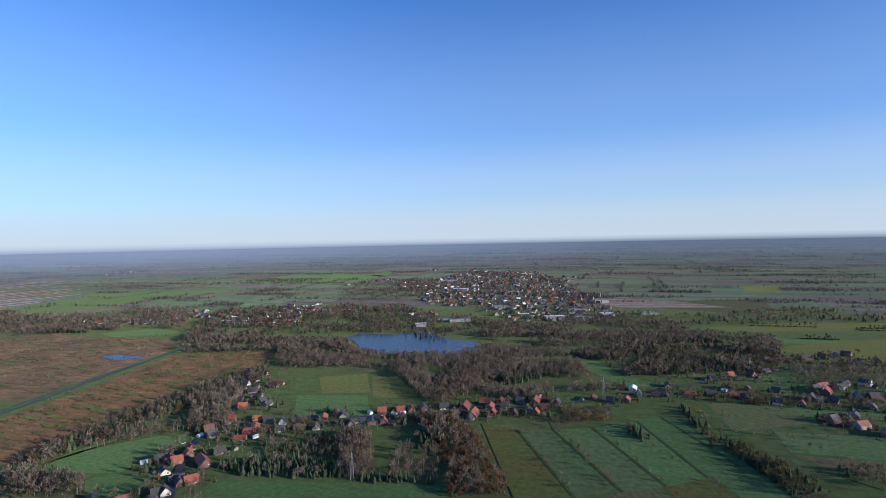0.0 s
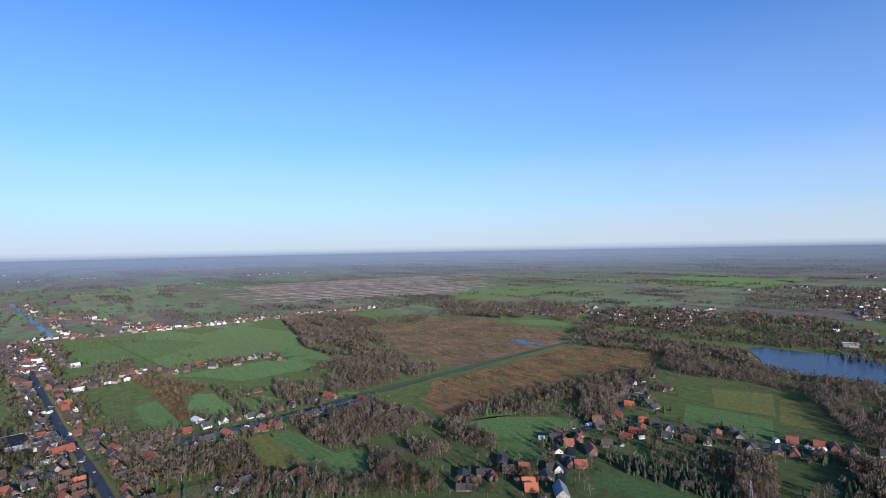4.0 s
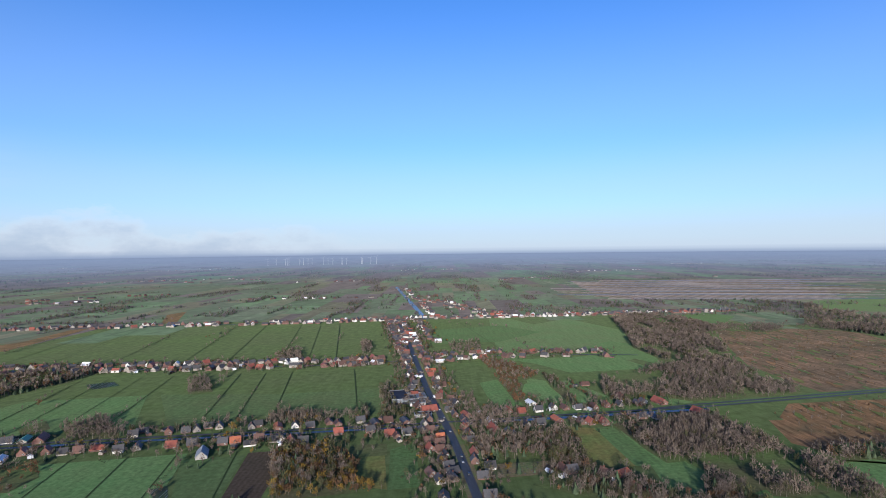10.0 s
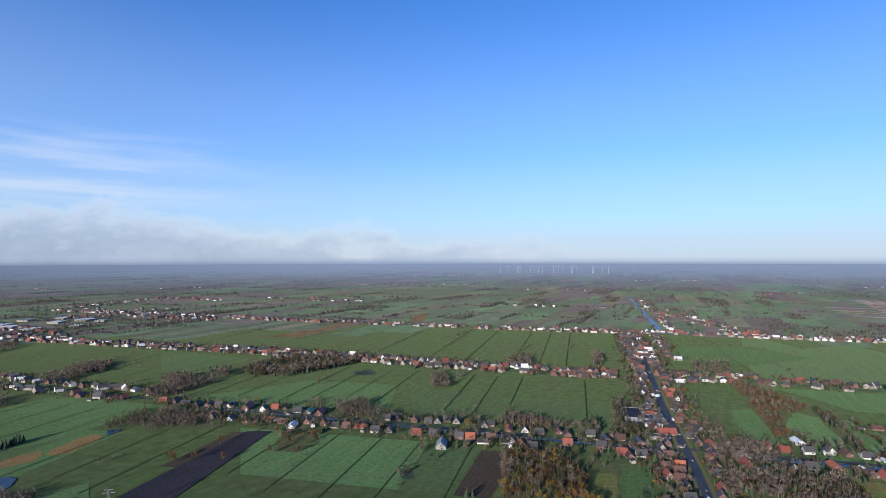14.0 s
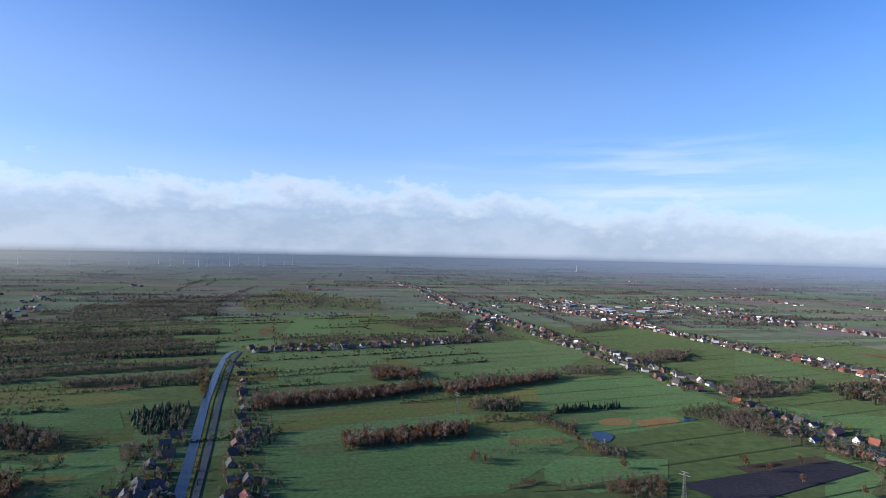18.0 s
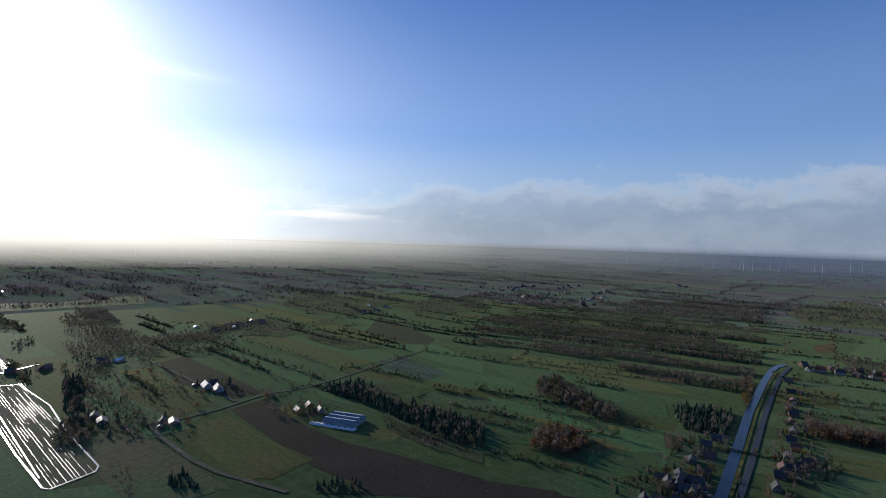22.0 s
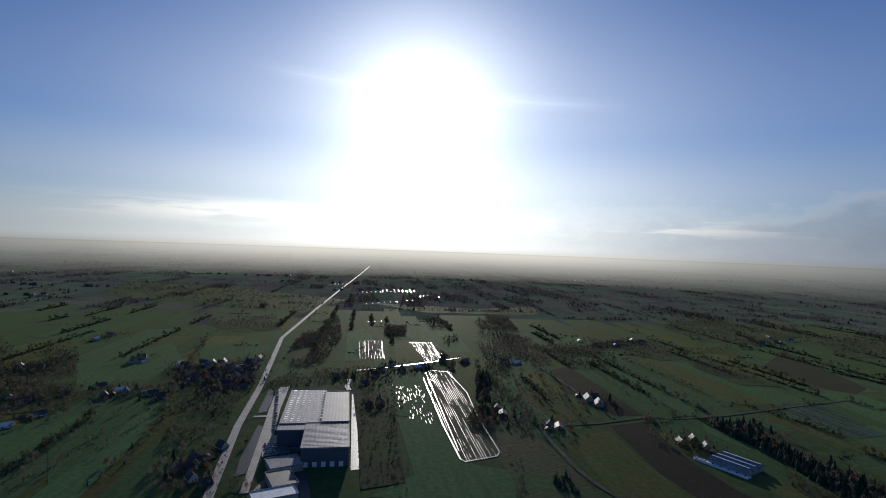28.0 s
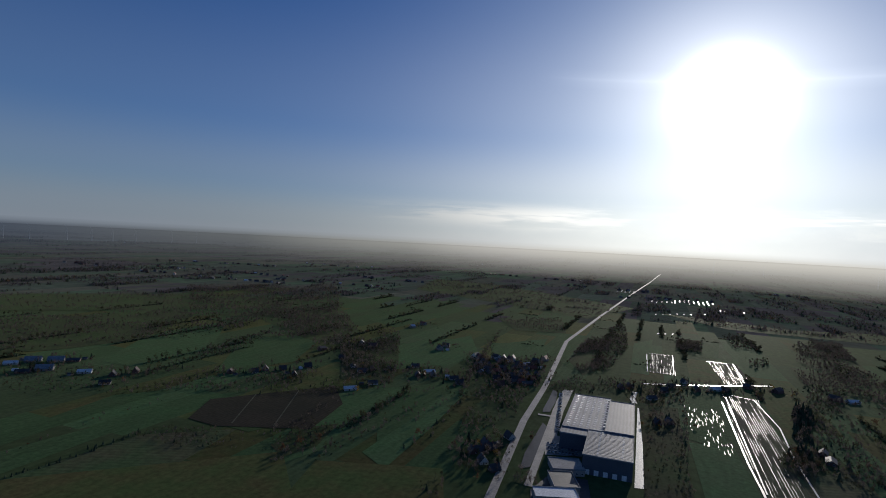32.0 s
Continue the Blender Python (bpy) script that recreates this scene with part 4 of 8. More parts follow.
ribbon("lane", "track", [(-455, -758), (-401, -518), (-391, -478)], 4, "muddy farm lane along a field", "lane", 0.55)
patch("lake", "water", [(1003, 246), (960, 226), (920, 207), (866, 195), (850, 160), (852, 131), (862, 101), (852, 60), (847, 27), (872, 4), (905, -8), (948, 9), (968, 46), (1000, 72), (1038, 92), (1068, 100), (1034, 128), (1024, 160), (1030, 200), (1034, 232)], "dark blue lake behind the woods", "water", lift=0.46)
patch("pond", "water", [(843, 615), (856, 600), (848, 566), (838, 536), (824, 532), (828, 558), (816, 560), (820, 584), (832, 600)], "small blue pool in the bog", "water", lift=0.46)
patch("pond", "water", [(-446, 360), (-447, 370), (-438, 376), (-427, 374), (-417, 360), (-416, 350), (-428, 352), (-438, 356)], "dark pond among the shrubs", "water", lift=0.46)
patch("pond", "water", [(-454, 497), (-440, 504), (-440, 481)], "dark pond among the shrubs", "water", lift=0.46)

# ---- fields ----
patch("bog", "bog", [(832, 990), (930, 985), (1020, 954), (1081, 885), (1040, 800), (1021, 719), (1003, 593), (940, 545), (870, 524), (754, 528), (655, 520), (600, 540), (610, 600), (633, 690), (700, 800), (780, 920)], "reddish brown bog with low heather")
patch("heath", "heath", [(470, 470), (520, 508), (597, 500), (650, 492), (760, 500), (868, 500), (890, 420), (878, 335), (766, 318), (709, 358), (612, 375), (533, 384), (480, 388), (452, 420)], "orange-brown heath with dry moor grass")
patch("pasture", "lush", [(408, 357), (458, 360), (481, 342), (496, 274), (440, 264), (434, 282), (409, 287)], "bright green pasture with lush grass")
patch("pasture", "lush", [(396, 306), (409, 285), (405, 252), (368, 247), (368, 284)], "bright green pasture with lush grass")
patch("pasture", "lush", [(398, 208), (395, 106), (392, 30), (373, 29), (369, 197)], "bright green pasture with lush grass")
patch("meadow", "meadow", [(706, 213), (723, 152), (634, 130), (630, 187)], "dull olive meadow with dead grass")
patch("meadow", "meadow", [(705, 141), (713, 55), (621, 45), (611, 122)], "dull olive meadow with dead grass")
patch("pasture", "lush", [(623, 215), (622, 131), (534, 110), (551, 194)], "bright green pasture with lush grass")
patch("meadow", "mown", [(522, 3), (523, -34), (375, -59), (374, -22)], "green hay meadow with mowing stripes")
patch("meadow", "mown", [(510, -36), (503, -70), (390, -94), (375, -63)], "green hay meadow with mowing stripes")
patch("meadow", "mown", [(503, -75), (503, -114), (376, -130), (375, -90)], "green hay meadow with mowing stripes")
patch("meadow", "meadow", [(496, -117), (511, -134), (377, -172), (376, -132)], "dull olive meadow with dead grass")
patch("pasture", "lush", [(539, -150), (543, -191), (476, -201), (378, -220), (377, -176)], "bright green pasture with lush grass")
patch("meadow", "mown", [(588, -240), (578, -321), (527, -310), (504, -230)], "green hay meadow with mowing stripes")
patch("pasture", "pasture", [(504, -265), (491, -352), (442, -317), (458, -254)], "green pasture with short grass")
patch("meadow", "mown", [(452, -253), (437, -313), (416, -298), (418, -264)], "green hay meadow with mowing stripes")
patch("pasture", "lush", [(790, -132), (789, -172), (694, -186), (667, -239), (648, -174)], "bright green pasture with lush grass")
patch("stubble_field", "stubble", [(1072, -439), (1116, -621), (1104, -793), (1023, -734), (1020, -468)], "yellow-green stubble field")
patch("stubble_field", "stubble", [(892, -496), (942, -677), (779, -559), (788, -469)], "yellow-green stubble field")
patch("stubble_field", "stubble", [(1908, -896), (1928, -1037), (1691, -909), (1737, -833)], "yellow-green stubble field")
patch("pasture", "pasture", [(1554, 1414), (1982, 1437), (2086, 905), (1776, 1047), (1440, 1144), (1362, 1272)], "green pasture with short grass")
patch("pasture", "lush", [(2458, 1092), (3325, 1004), (2693, 468), (3179, 484), (2407, 496), (2229, 675)], "bright green pasture with lush grass")
patch("pasture", "lush", [(1281, 259), (1305, 194), (1170, 174), (1175, 238)], "bright green pasture with lush grass")
patch("pasture", "lush", [(1075, 782), (1155, 657), (1065, 594), (1021, 719)], "bright green pasture with lush grass")
patch("ploughed_field", "plough", [(1503, -361), (1523, -774), (1209, -650), (1375, -427)], "dark brown ploughed field")
patch("ploughed_field", "plough", [(551, -328), (560, -360), (512, -367), (519, -313)], "dark brown ploughed field")
patch("peat_field", "peat", [(1582, -284), (1636, -459), (1355, -623), (1381, -359)], "bare brown peat cutting with pools")
patch("pasture", "pasture", [(463, 1436), (497, 1190), (618, 1266), (654, 965), (645, 871), (471, 877), (355, 854), (291, 805), (308, 902)], "green pasture with short grass")
patch("pasture", "lush", [(268, 674), (328, 676), (344, 584), (314, 477), (279, 510), (250, 638)], "bright green pasture with lush grass")
patch("pasture", "lush", [(545, 935), (590, 860), (576, 804), (467, 764), (440, 800), (434, 873)], "bright green pasture with lush grass")
patch("pasture", "lush", [(1018, 1260), (1039, 1173), (884, 1040), (880, 1150), (900, 1230)], "bright green pasture with lush grass")
patch("pasture", "lush", [(318, 609), (349, 579), (320, 485), (297, 506)], "bright green pasture with lush grass")
patch("pasture", "lush", [(276, 338), (325, 350), (327, 315), (306, 304), (269, 323), (236, 352)], "bright green pasture with lush grass")
patch("pasture", "lush", [(282, 680), (328, 636), (275, 527), (239, 547)], "bright green pasture with lush grass")
patch("heath", "heath", [(452, 465), (525, 449), (524, 413), (429, 383), (419, 406)], "orange-brown heath with dry moor grass")
patch("pasture", "lush", [(289, 476), (318, 462), (310, 364), (300, 324), (252, 352), (269, 401)], "bright green pasture with lush grass")
patch("pasture", "lush", [(375, 555), (425, 525), (402, 496), (377, 535)], "bright green pasture with lush grass")
patch("peat_field", "peat", [(1322, 2651), (1986, 2339), (1378, 1624), (1187, 1776), (1089, 2014)], "bare brown peat cutting with pools")
patch("pasture", "lush", [(212, 695), (242, 707), (231, 586), (200, 577), (202, 631)], "bright green pasture with lush grass")
patch("pasture", "lush", [(282, 705), (306, 675), (288, 583), (261, 584), (262, 639)], "bright green pasture with lush grass")
patch("pasture", "lush", [(340, 687), (334, 648), (330, 581), (313, 572), (304, 614)], "bright green pasture with lush grass")
patch("pasture", "lush", [(418, 619), (433, 612), (429, 556), (413, 522), (381, 532), (399, 577)], "bright green pasture with lush grass")
patch("meadow", "meadow", [(237, 506), (268, 490), (262, 396), (217, 398), (223, 453)], "dull olive meadow with dead grass")
patch("pasture", "lush", [(268, 490), (288, 489), (278, 395), (254, 396)], "bright green pasture with lush grass")
patch("pasture", "lush", [(64, 486), (88, 496), (76, 403), (51, 404)], "bright green pasture with lush grass")
patch("ploughed_field", "plough", [(-60, 510), (-35, 509), (-36, 441), (-42, 408), (-70, 409)], "dark brown ploughed field")
patch("meadow", "meadow", [(35, 474), (58, 479), (50, 404), (28, 417)], "dull olive meadow with dead grass")
patch("pasture", "lush", [(-322, 532), (-255, 529), (-146, 524), (-113, 523), (-114, 411), (-252, 417)], "bright green pasture with lush grass")
patch("ploughed_field", "plough", [(-321, 517), (-279, 523), (-295, 488), (-304, 419), (-330, 420)], "dark brown ploughed field")
patch("flooded_field", "flooded", [(-125, 450), (-113, 455), (-107, 433), (-116, 431)], "flooded field with shining water")
patch("pasture", "pasture", [(-115, 508), (-62, 505), (-72, 409), (-102, 411)], "green pasture with short grass")
patch("heath", "heath", [(-655, 1152), (-580, 1284), (-559, 1434), (-522, 1454), (-559, 1159)], "orange-brown heath with dry moor grass")
patch("heath", "heath", [(-415, 1690), (-380, 1770), (-348, 1511), (-378, 1476)], "orange-brown heath with dry moor grass")
patch("pasture", "lush", [(-458, 631), (-342, 756), (-208, 749), (-184, 617), (-295, 612)], "bright green pasture with lush grass")
patch("pasture", "pasture", [(-192, 748), (-50, 709), (82, 702), (69, 594), (-44, 621), (-149, 605)], "green pasture with short grass")
patch("pasture", "lush", [(230, 1173), (418, 1199), (467, 1079), (346, 992), (212, 1002)], "bright green pasture with lush grass")
patch("pasture", "lush", [(304, 825), (473, 814), (486, 708), (355, 716), (331, 784)], "bright green pasture with lush grass")
patch("pasture", "lush", [(523, 853), (543, 790), (512, 722), (499, 774)], "bright green pasture with lush grass")
patch("pasture", "pasture", [(-717, 912), (-637, 929), (-525, 899), (-526, 767), (-607, 772)], "green pasture with short grass")
patch("flooded_field", "flooded", [(-307, 831), (-276, 841), (-259, 813), (-288, 800)], "flooded field with shining water")
patch("pasture", "pasture", [(-1131, 362), (-985, 574), (-834, 686), (-664, 451), (-742, 358), (-894, 287)], "green pasture with short grass")
patch("pasture", "lush", [(-651, 460), (-634, 609), (-464, 594), (-480, 462), (-510, 412)], "bright green pasture with lush grass")
patch("reed_bed", "reed", [(-452, 424), (-461, 436), (-460, 452), (-463, 472), (-456, 486), (-444, 480), (-436, 466), (-438, 450), (-434, 436), (-440, 426)], "tan reed bed")
patch("reed_bed", "reed", [(-474, 392), (-478, 408), (-474, 424), (-466, 434), (-456, 424), (-450, 412), (-456, 398), (-464, 388)], "tan reed bed")
patch("pasture", "lush", [(-410, 280), (-363, 379), (-329, 344), (-330, 273), (-365, 250)], "bright green pasture with lush grass")
patch("meadow", "meadow", [(-465, 273), (-441, 325), (-407, 289), (-417, 254)], "dull olive meadow with dead grass")
patch("pasture", "pasture", [(-999, 107), (-1044, 209), (-996, 304), (-765, 234), (-763, 154), (-758, 90)], "green pasture with short grass")
patch("pasture", "pasture", [(-989, 343), (-976, 621), (-751, 509), (-746, 331), (-835, 300)], "green pasture with short grass")
patch("meadow", "meadow", [(-592, 65), (-609, 187), (-585, 334), (-531, 339), (-552, 246), (-558, 172), (-546, 60)], "dull olive meadow with dead grass")
patch("pasture", "lush", [(-547, 55), (-479, 78), (-464, 144), (-451, 259), (-420, 328), (-355, 205), (-397, 37)], "bright green pasture with lush grass")
patch("pasture", "lush", [(-629, 410), (-633, 539), (-523, 528), (-493, 459), (-526, 358)], "bright green pasture with lush grass")
patch("meadow", "meadow", [(-535, 272), (-529, 346), (-475, 330), (-478, 243)], "dull olive meadow with dead grass")
patch("pasture", "lush", [(-714, -240), (-694, -89), (-613, -73), (-623, -133), (-655, -214)], "bright green pasture with lush grass")
patch("pasture", "lush", [(-609, -249), (-589, -164), (-556, -123), (-526, -116), (-544, -223)], "bright green pasture with lush grass")
patch("pasture", "lush", [(-510, -208), (-516, -184), (-459, -166), (-452, -184)], "bright green pasture with lush grass")
patch("meadow", "meadow", [(-830, -341), (-827, -164), (-728, -61), (-714, -123), (-768, -316)], "dull olive meadow with dead grass")
patch("heath", "heath", [(-816, -162), (-821, -84), (-776, -80), (-802, -159)], "orange-brown heath with dry moor grass")
patch("pasture", "lush", [(-517, -135), (-571, -88), (-573, -58), (-432, -58), (-445, -113)], "bright green pasture with lush grass")
patch("meadow", "meadow", [(-512, -142), (-503, -90), (-471, -92), (-469, -126)], "dull olive meadow with dead grass")
patch("pasture", "lush", [(-1452, 213), (-1507, 301), (-1148, 242), (-1127, 131)], "bright green pasture with lush grass")
patch("heath", "heath", [(-1254, 101), (-1346, 142), (-1206, 134), (-1186, 102)], "orange-brown heath with dry moor grass")
patch("ploughed_field", "plough", [(-370, -460), (-419, -461), (-382, -376), (-368, -303), (-372, -271), (-372, -173), (-342, -159), (-299, -235), (-313, -267), (-315, -292)], "dark brown ploughed field")
patch("ploughed_field", "plough", [(-446, -701), (-493, -714), (-465, -601), (-432, -480), (-397, -486), (-406, -552), (-400, -582)], "dark brown ploughed field")
patch("ploughed_field", "plough", [(-369, -172), (-389, -100), (-376, -97), (-342, -159)], "dark brown ploughed field")
patch("meadow", "meadow", [(-293, -431), (-341, -416), (-327, -303), (-282, -302), (-268, -344)], "dull olive meadow with dead grass")
patch("meadow", "mown", [(-248, -484), (-290, -515), (-281, -451), (-263, -355), (-256, -311), (-219, -375)], "green hay meadow with mowing stripes")
patch("meadow", "meadow", [(-346, -626), (-390, -598), (-379, -497), (-308, -471)], "dull olive meadow with dead grass")
patch("meadow", "mown", [(-334, -688), (-322, -590), (-313, -537), (-304, -464), (-294, -480)], "green hay meadow with mowing stripes")
patch("stubble_field", "stubble", [(-818, -773), (-847, -734), (-779, -549), (-745, -536), (-744, -644)], "yellow-green stubble field")
patch("flooded_field", "flooded", [(-643, -477), (-689, -463), (-640, -357), (-597, -358), (-608, -436)], "flooded field with shining water")
patch("pasture", "lush", [(-440, -476), (-483, -450), (-441, -395), (-415, -385), (-417, -434)], "bright green pasture with lush grass")
patch("ploughed_field", "plough", [(-818, -641), (-1017, -750), (-848, -499), (-771, -474)], "dark brown ploughed field")
patch("pasture", "lush", [(-748, -550), (-802, -471), (-730, -346), (-667, -316), (-691, -405)], "bright green pasture with lush grass")
patch("pasture", "lush", [(-733, -342), (-750, -250), (-670, -108), (-635, -141), (-640, -250)], "bright green pasture with lush grass")
patch("pasture", "lush", [(-572, -265), (-569, -188), (-528, -116), (-529, -162), (-545, -246)], "bright green pasture with lush grass")
patch("pasture", "lush", [(-392, -128), (-484, -106), (-508, -65), (-421, -57), (-395, -65), (-379, -114)], "bright green pasture with lush grass")
patch("wet_field", "wet_soil", [(-260, -737), (-299, -726), (-265, -597), (-237, -417), (-186, -415), (-187, -434), (-217, -564)], "wet bare soil with shining tracks")
patch("wet_field", "wet_soil", [(-313, -958), (-354, -948), (-324, -800), (-282, -790)], "wet bare soil with shining tracks")
patch("wet_field", "wet_soil", [(-226, -990), (-266, -981), (-228, -826), (-192, -835)], "wet bare soil with shining tracks")
patch("flooded_field", "flooded", [(-196, -673), (-230, -663), (-220, -611), (-203, -537), (-167, -549)], "flooded field with shining water")
patch("pasture", "lush", [(-164, -540), (-203, -537), (-182, -416), (-219, -385), (-194, -339), (-95, -375), (-138, -402)], "bright green pasture with lush grass")
patch("pasture", "lush", [(-208, -717), (-254, -721), (-217, -564), (-186, -532), (-167, -549)], "bright green pasture with lush grass")
patch("waste_ground", "litter", [(-147, -633), (-169, -579), (-116, -389), (-98, -405)], "brown overgrown waste ground")
patch("paved_yard", "wet_road", [(-137, -640), (-145, -637), (-99, -424), (-92, -424)], "wet paved yard beside the works that shines in the sun")
patch("pasture", "lush", [(155, -595), (91, -684), (56, -651), (75, -538), (91, -463), (117, -453)], "bright green pasture with lush grass")
patch("pasture", "lush", [(156, -908), (91, -1026), (60, -845), (102, -762), (167, -755)], "bright green pasture with lush grass")
patch("pasture", "lush", [(54, -967), (-65, -988), (-41, -855), (32, -837)], "bright green pasture with lush grass")
patch("pasture", "lush", [(-217, -1077), (-266, -1141), (-187, -815), (-163, -822)], "bright green pasture with lush grass")
patch("pasture", "lush", [(-324, -1130), (-397, -1157), (-338, -983), (-286, -995)], "bright green pasture with lush grass")
patch("meadow", "mown", [(-241, -525), (-268, -452), (-248, -319), (-201, -336)], "green hay meadow with mowing stripes")
patch("pasture", "lush", [(-303, -612), (-279, -448), (-315, -444), (-338, -602)], "bright green pasture with lush grass")
patch("meadow", "meadow", [(-310, -446), (-359, -447), (-321, -305), (-264, -314)], "dull olive meadow with dead grass")
patch("pasture", "pasture", [(-232, -803), (-266, -794), (-256, -738), (-217, -749)], "green pasture with short grass")
patch("pasture", "lush", [(-65, -848), (-131, -920), (-114, -796), (-77, -807)], "bright green pasture with lush grass")
patch("pasture", "lush", [(388, -357), (320, -536), (297, -567), (340, -416), (353, -326)], "bright green pasture with lush grass")
patch("pasture", "lush", [(418, -385), (414, -504), (375, -540), (391, -430), (397, -366)], "bright green pasture with lush grass")
patch("meadow", "mown", [(345, -319), (314, -417), (246, -452), (250, -364), (275, -338), (322, -298)], "green hay meadow with mowing stripes")
patch("pasture", "lush", [(584, -765), (542, -936), (448, -732), (473, -612), (530, -622)], "bright green pasture with lush grass")
patch("pasture", "lush", [(448, -827), (342, -934), (307, -710), (371, -620)], "bright green pasture with lush grass")
patch("pasture", "lush", [(215, -530), (191, -604), (131, -638), (149, -514), (160, -423), (184, -383), (201, -437)], "bright green pasture with lush grass")
patch("pasture", "lush", [(124, -433), (98, -540), (84, -617), (57, -651), (79, -503), (98, -406)], "bright green pasture with lush grass")
patch("meadow", "meadow", [(154, -407), (54, -419), (46, -371), (152, -343)], "dull olive meadow with dead grass")
patch("meadow", "meadow", [(345, -319), (186, -416), (145, -345), (322, -298)], "dull olive meadow with dead grass")
patch("waste_ground", "litter", [(286, -463), (255, -537), (195, -579), (201, -498), (233, -448)], "brown overgrown waste ground")
patch("pasture", "lush", [(326, -1128), (291, -1243), (180, -1254), (244, -1049)], "bright green pasture with lush grass")
patch("pasture", "lush", [(219, -829), (160, -958), (91, -989), (123, -747), (178, -709)], "bright green pasture with lush grass")
patch("pasture", "lush", [(48, -952), (-54, -1055), (-29, -886), (41, -836)], "bright green pasture with lush grass")

# ---- woods and tree rows ----
wood([(934, 543), (1051, 575), (980, 363), (958, 230), (873, 206), (826, 41), (912, -2), (907, -134), (668, -145), (638, -155), (610, -70), (644, -21), (640, 33), (575, 42), (610, 67), (723, 113), (730, 153), (719, 221), (742, 276), (773, 300), (878, 331), (867, 417), (856, 479)], {"twig": 8, "birch": 2, "olive": 1}, "bare brown broadleaf wood in late autumn")
wood([(726, -13), (757, -64), (690, -80), (657, -35)], {"fir": 9, "twig": 1}, "dense dark green fir plantation", gap=4.3)
wood([(959, 262), (958, 236), (847, 195), (848, 223)], {"fir": 9, "twig": 1}, "dense dark green fir plantation", gap=5.0)
wood([(421, 383), (471, 378), (542, 372), (629, 353), (697, 336), (773, 304), (726, 282), (648, 299), (580, 320), (500, 333), (451, 358), (408, 366)], {"twig": 5, "fir": 3, "rust": 1.5, "olive": 2}, "mixed wood of bare trees and dark firs")
wood([(437, 361), (486, 329), (508, 304), (505, 279), (481, 315), (448, 355), (418, 366)], {"birch": 7, "twig": 3, "gold": 0.4}, "pale bare birches standing in a dense row", gap=3.7)
wood([(395, 374), (408, 347), (392, 302), (368, 284), (366, 347)], {"twig": 8, "birch": 2, "olive": 1}, "bare brown broadleaf wood in late autumn")
wood([(624, 343), (648, 299), (623, 274), (509, 247), (501, 282), (560, 309)], {"twig": 8, "birch": 2, "olive": 1}, "bare brown broadleaf wood in late autumn", gap=5.6)
wood([(423, 215), (436, 174), (436, 136), (408, 92), (400, 125), (406, 189)], {"fir": 9, "twig": 1}, "dense dark green fir plantation", gap=3.4, size=0.85)
wood([(408, 92), (405, 65), (406, 35), (394, 34), (395, 89)], {"fir": 9, "twig": 1}, "dense dark green fir plantation", gap=3.4, size=0.8)
wood([(487, 130), (487, 101), (400, 79), (402, 106)], {"birch": 7, "twig": 3, "gold": 0.4}, "pale bare birches standing in a dense row", gap=3.7, size=1.1)
wood([(502, 131), (502, 107), (474, 101), (473, 124)], {"gold": 3, "rust": 3, "twig": 2, "olive": 2}, "autumn wood with golden and rusty leaves", gap=4.3, size=0.9)
wood([(461, 78), (461, 37), (401, 33), (402, 69)], {"twig": 8, "birch": 2, "olive": 1}, "bare brown broadleaf wood in late autumn", gap=4.3)
wood([(488, 59), (495, 42), (455, 36), (455, 53)], {"fir": 9, "twig": 1}, "dense dark green fir plantation", gap=4.3)
wood([(542, 69), (551, 29), (474, 0), (374, -20), (373, 21), (432, 32), (481, 46)], {"rust": 7, "twig": 3}, "wood with rusty brown autumn leaves", gap=4.3)
wood([(534, 48), (534, 31), (468, 25), (468, 40)], {"fir": 9, "twig": 1}, "dense dark green fir plantation", gap=3.7)
wood([(501, 216), (497, 138), (440, 118), (439, 180)], {"twig": 5, "fir": 3, "rust": 1.5, "olive": 2}, "mixed wood of bare trees and dark firs", gap=5.0, size=0.8)
wood([(795, 48), (793, -18), (610, -70), (595, -56), (621, -1), (595, 31)], {"twig": 8, "birch": 2, "olive": 1}, "bare brown broadleaf wood in late autumn", gap=5.0)
wood([(712, 51), (712, -1), (589, 0), (589, 37)], {"twig": 8, "birch": 2, "olive": 1}, "bare brown broadleaf wood in late autumn", gap=4.3)
wood([(575, -84), (575, -139), (534, -127), (523, -81)], {"gold": 3, "rust": 3, "twig": 2, "olive": 2}, "autumn wood with golden and rusty leaves", gap=5.6, size=0.7)
wood([(523, -140), (485, -149), (476, -141), (508, -133)], {"fir": 9, "twig": 1}, "dense dark green fir plantation", gap=3.7, size=0.9)
wood([(534, -67), (539, -84), (496, -79), (489, -68)], {"olive": 6, "twig": 4, "rust": 1, "fir": 1}, "half bare olive brown wood", gap=4.3, size=0.8)
wood([(512, -196), (470, -200), (430, -207), (376, -211), (372, -236), (404, -236), (455, -222), (500, -212)], {"fir": 3, "hedge": 6, "olive": 4}, "dense dark evergreen shelter belt", gap=2.4, size=0.8)
treeline([(578, -210), (512, -202)], {"fir": 6, "hedge": 3}, "tall dark evergreen hedge", 1.6, 4, 0.8)
treeline([(507, -36), (385, -63)], {"hedge": 5, "twig": 3, "rust": 1}, "dark hedgerow with bare trees", 3, 3, 0.5)
treeline([(498, -72), (439, -86), (390, -96)], {"hedge": 5, "twig": 3, "rust": 1}, "dark hedgerow with bare trees", 2.5, 5, 0.6)
treeline([(502, -115), (376, -134)], {"hedge": 5, "twig": 3, "rust": 1}, "dark hedgerow with bare trees", 5, 3, 0.5)
treeline([(503, -134), (377, -174)], {"hedge": 5, "twig": 3, "rust": 1}, "dark hedgerow with bare trees", 6, 3, 0.5)
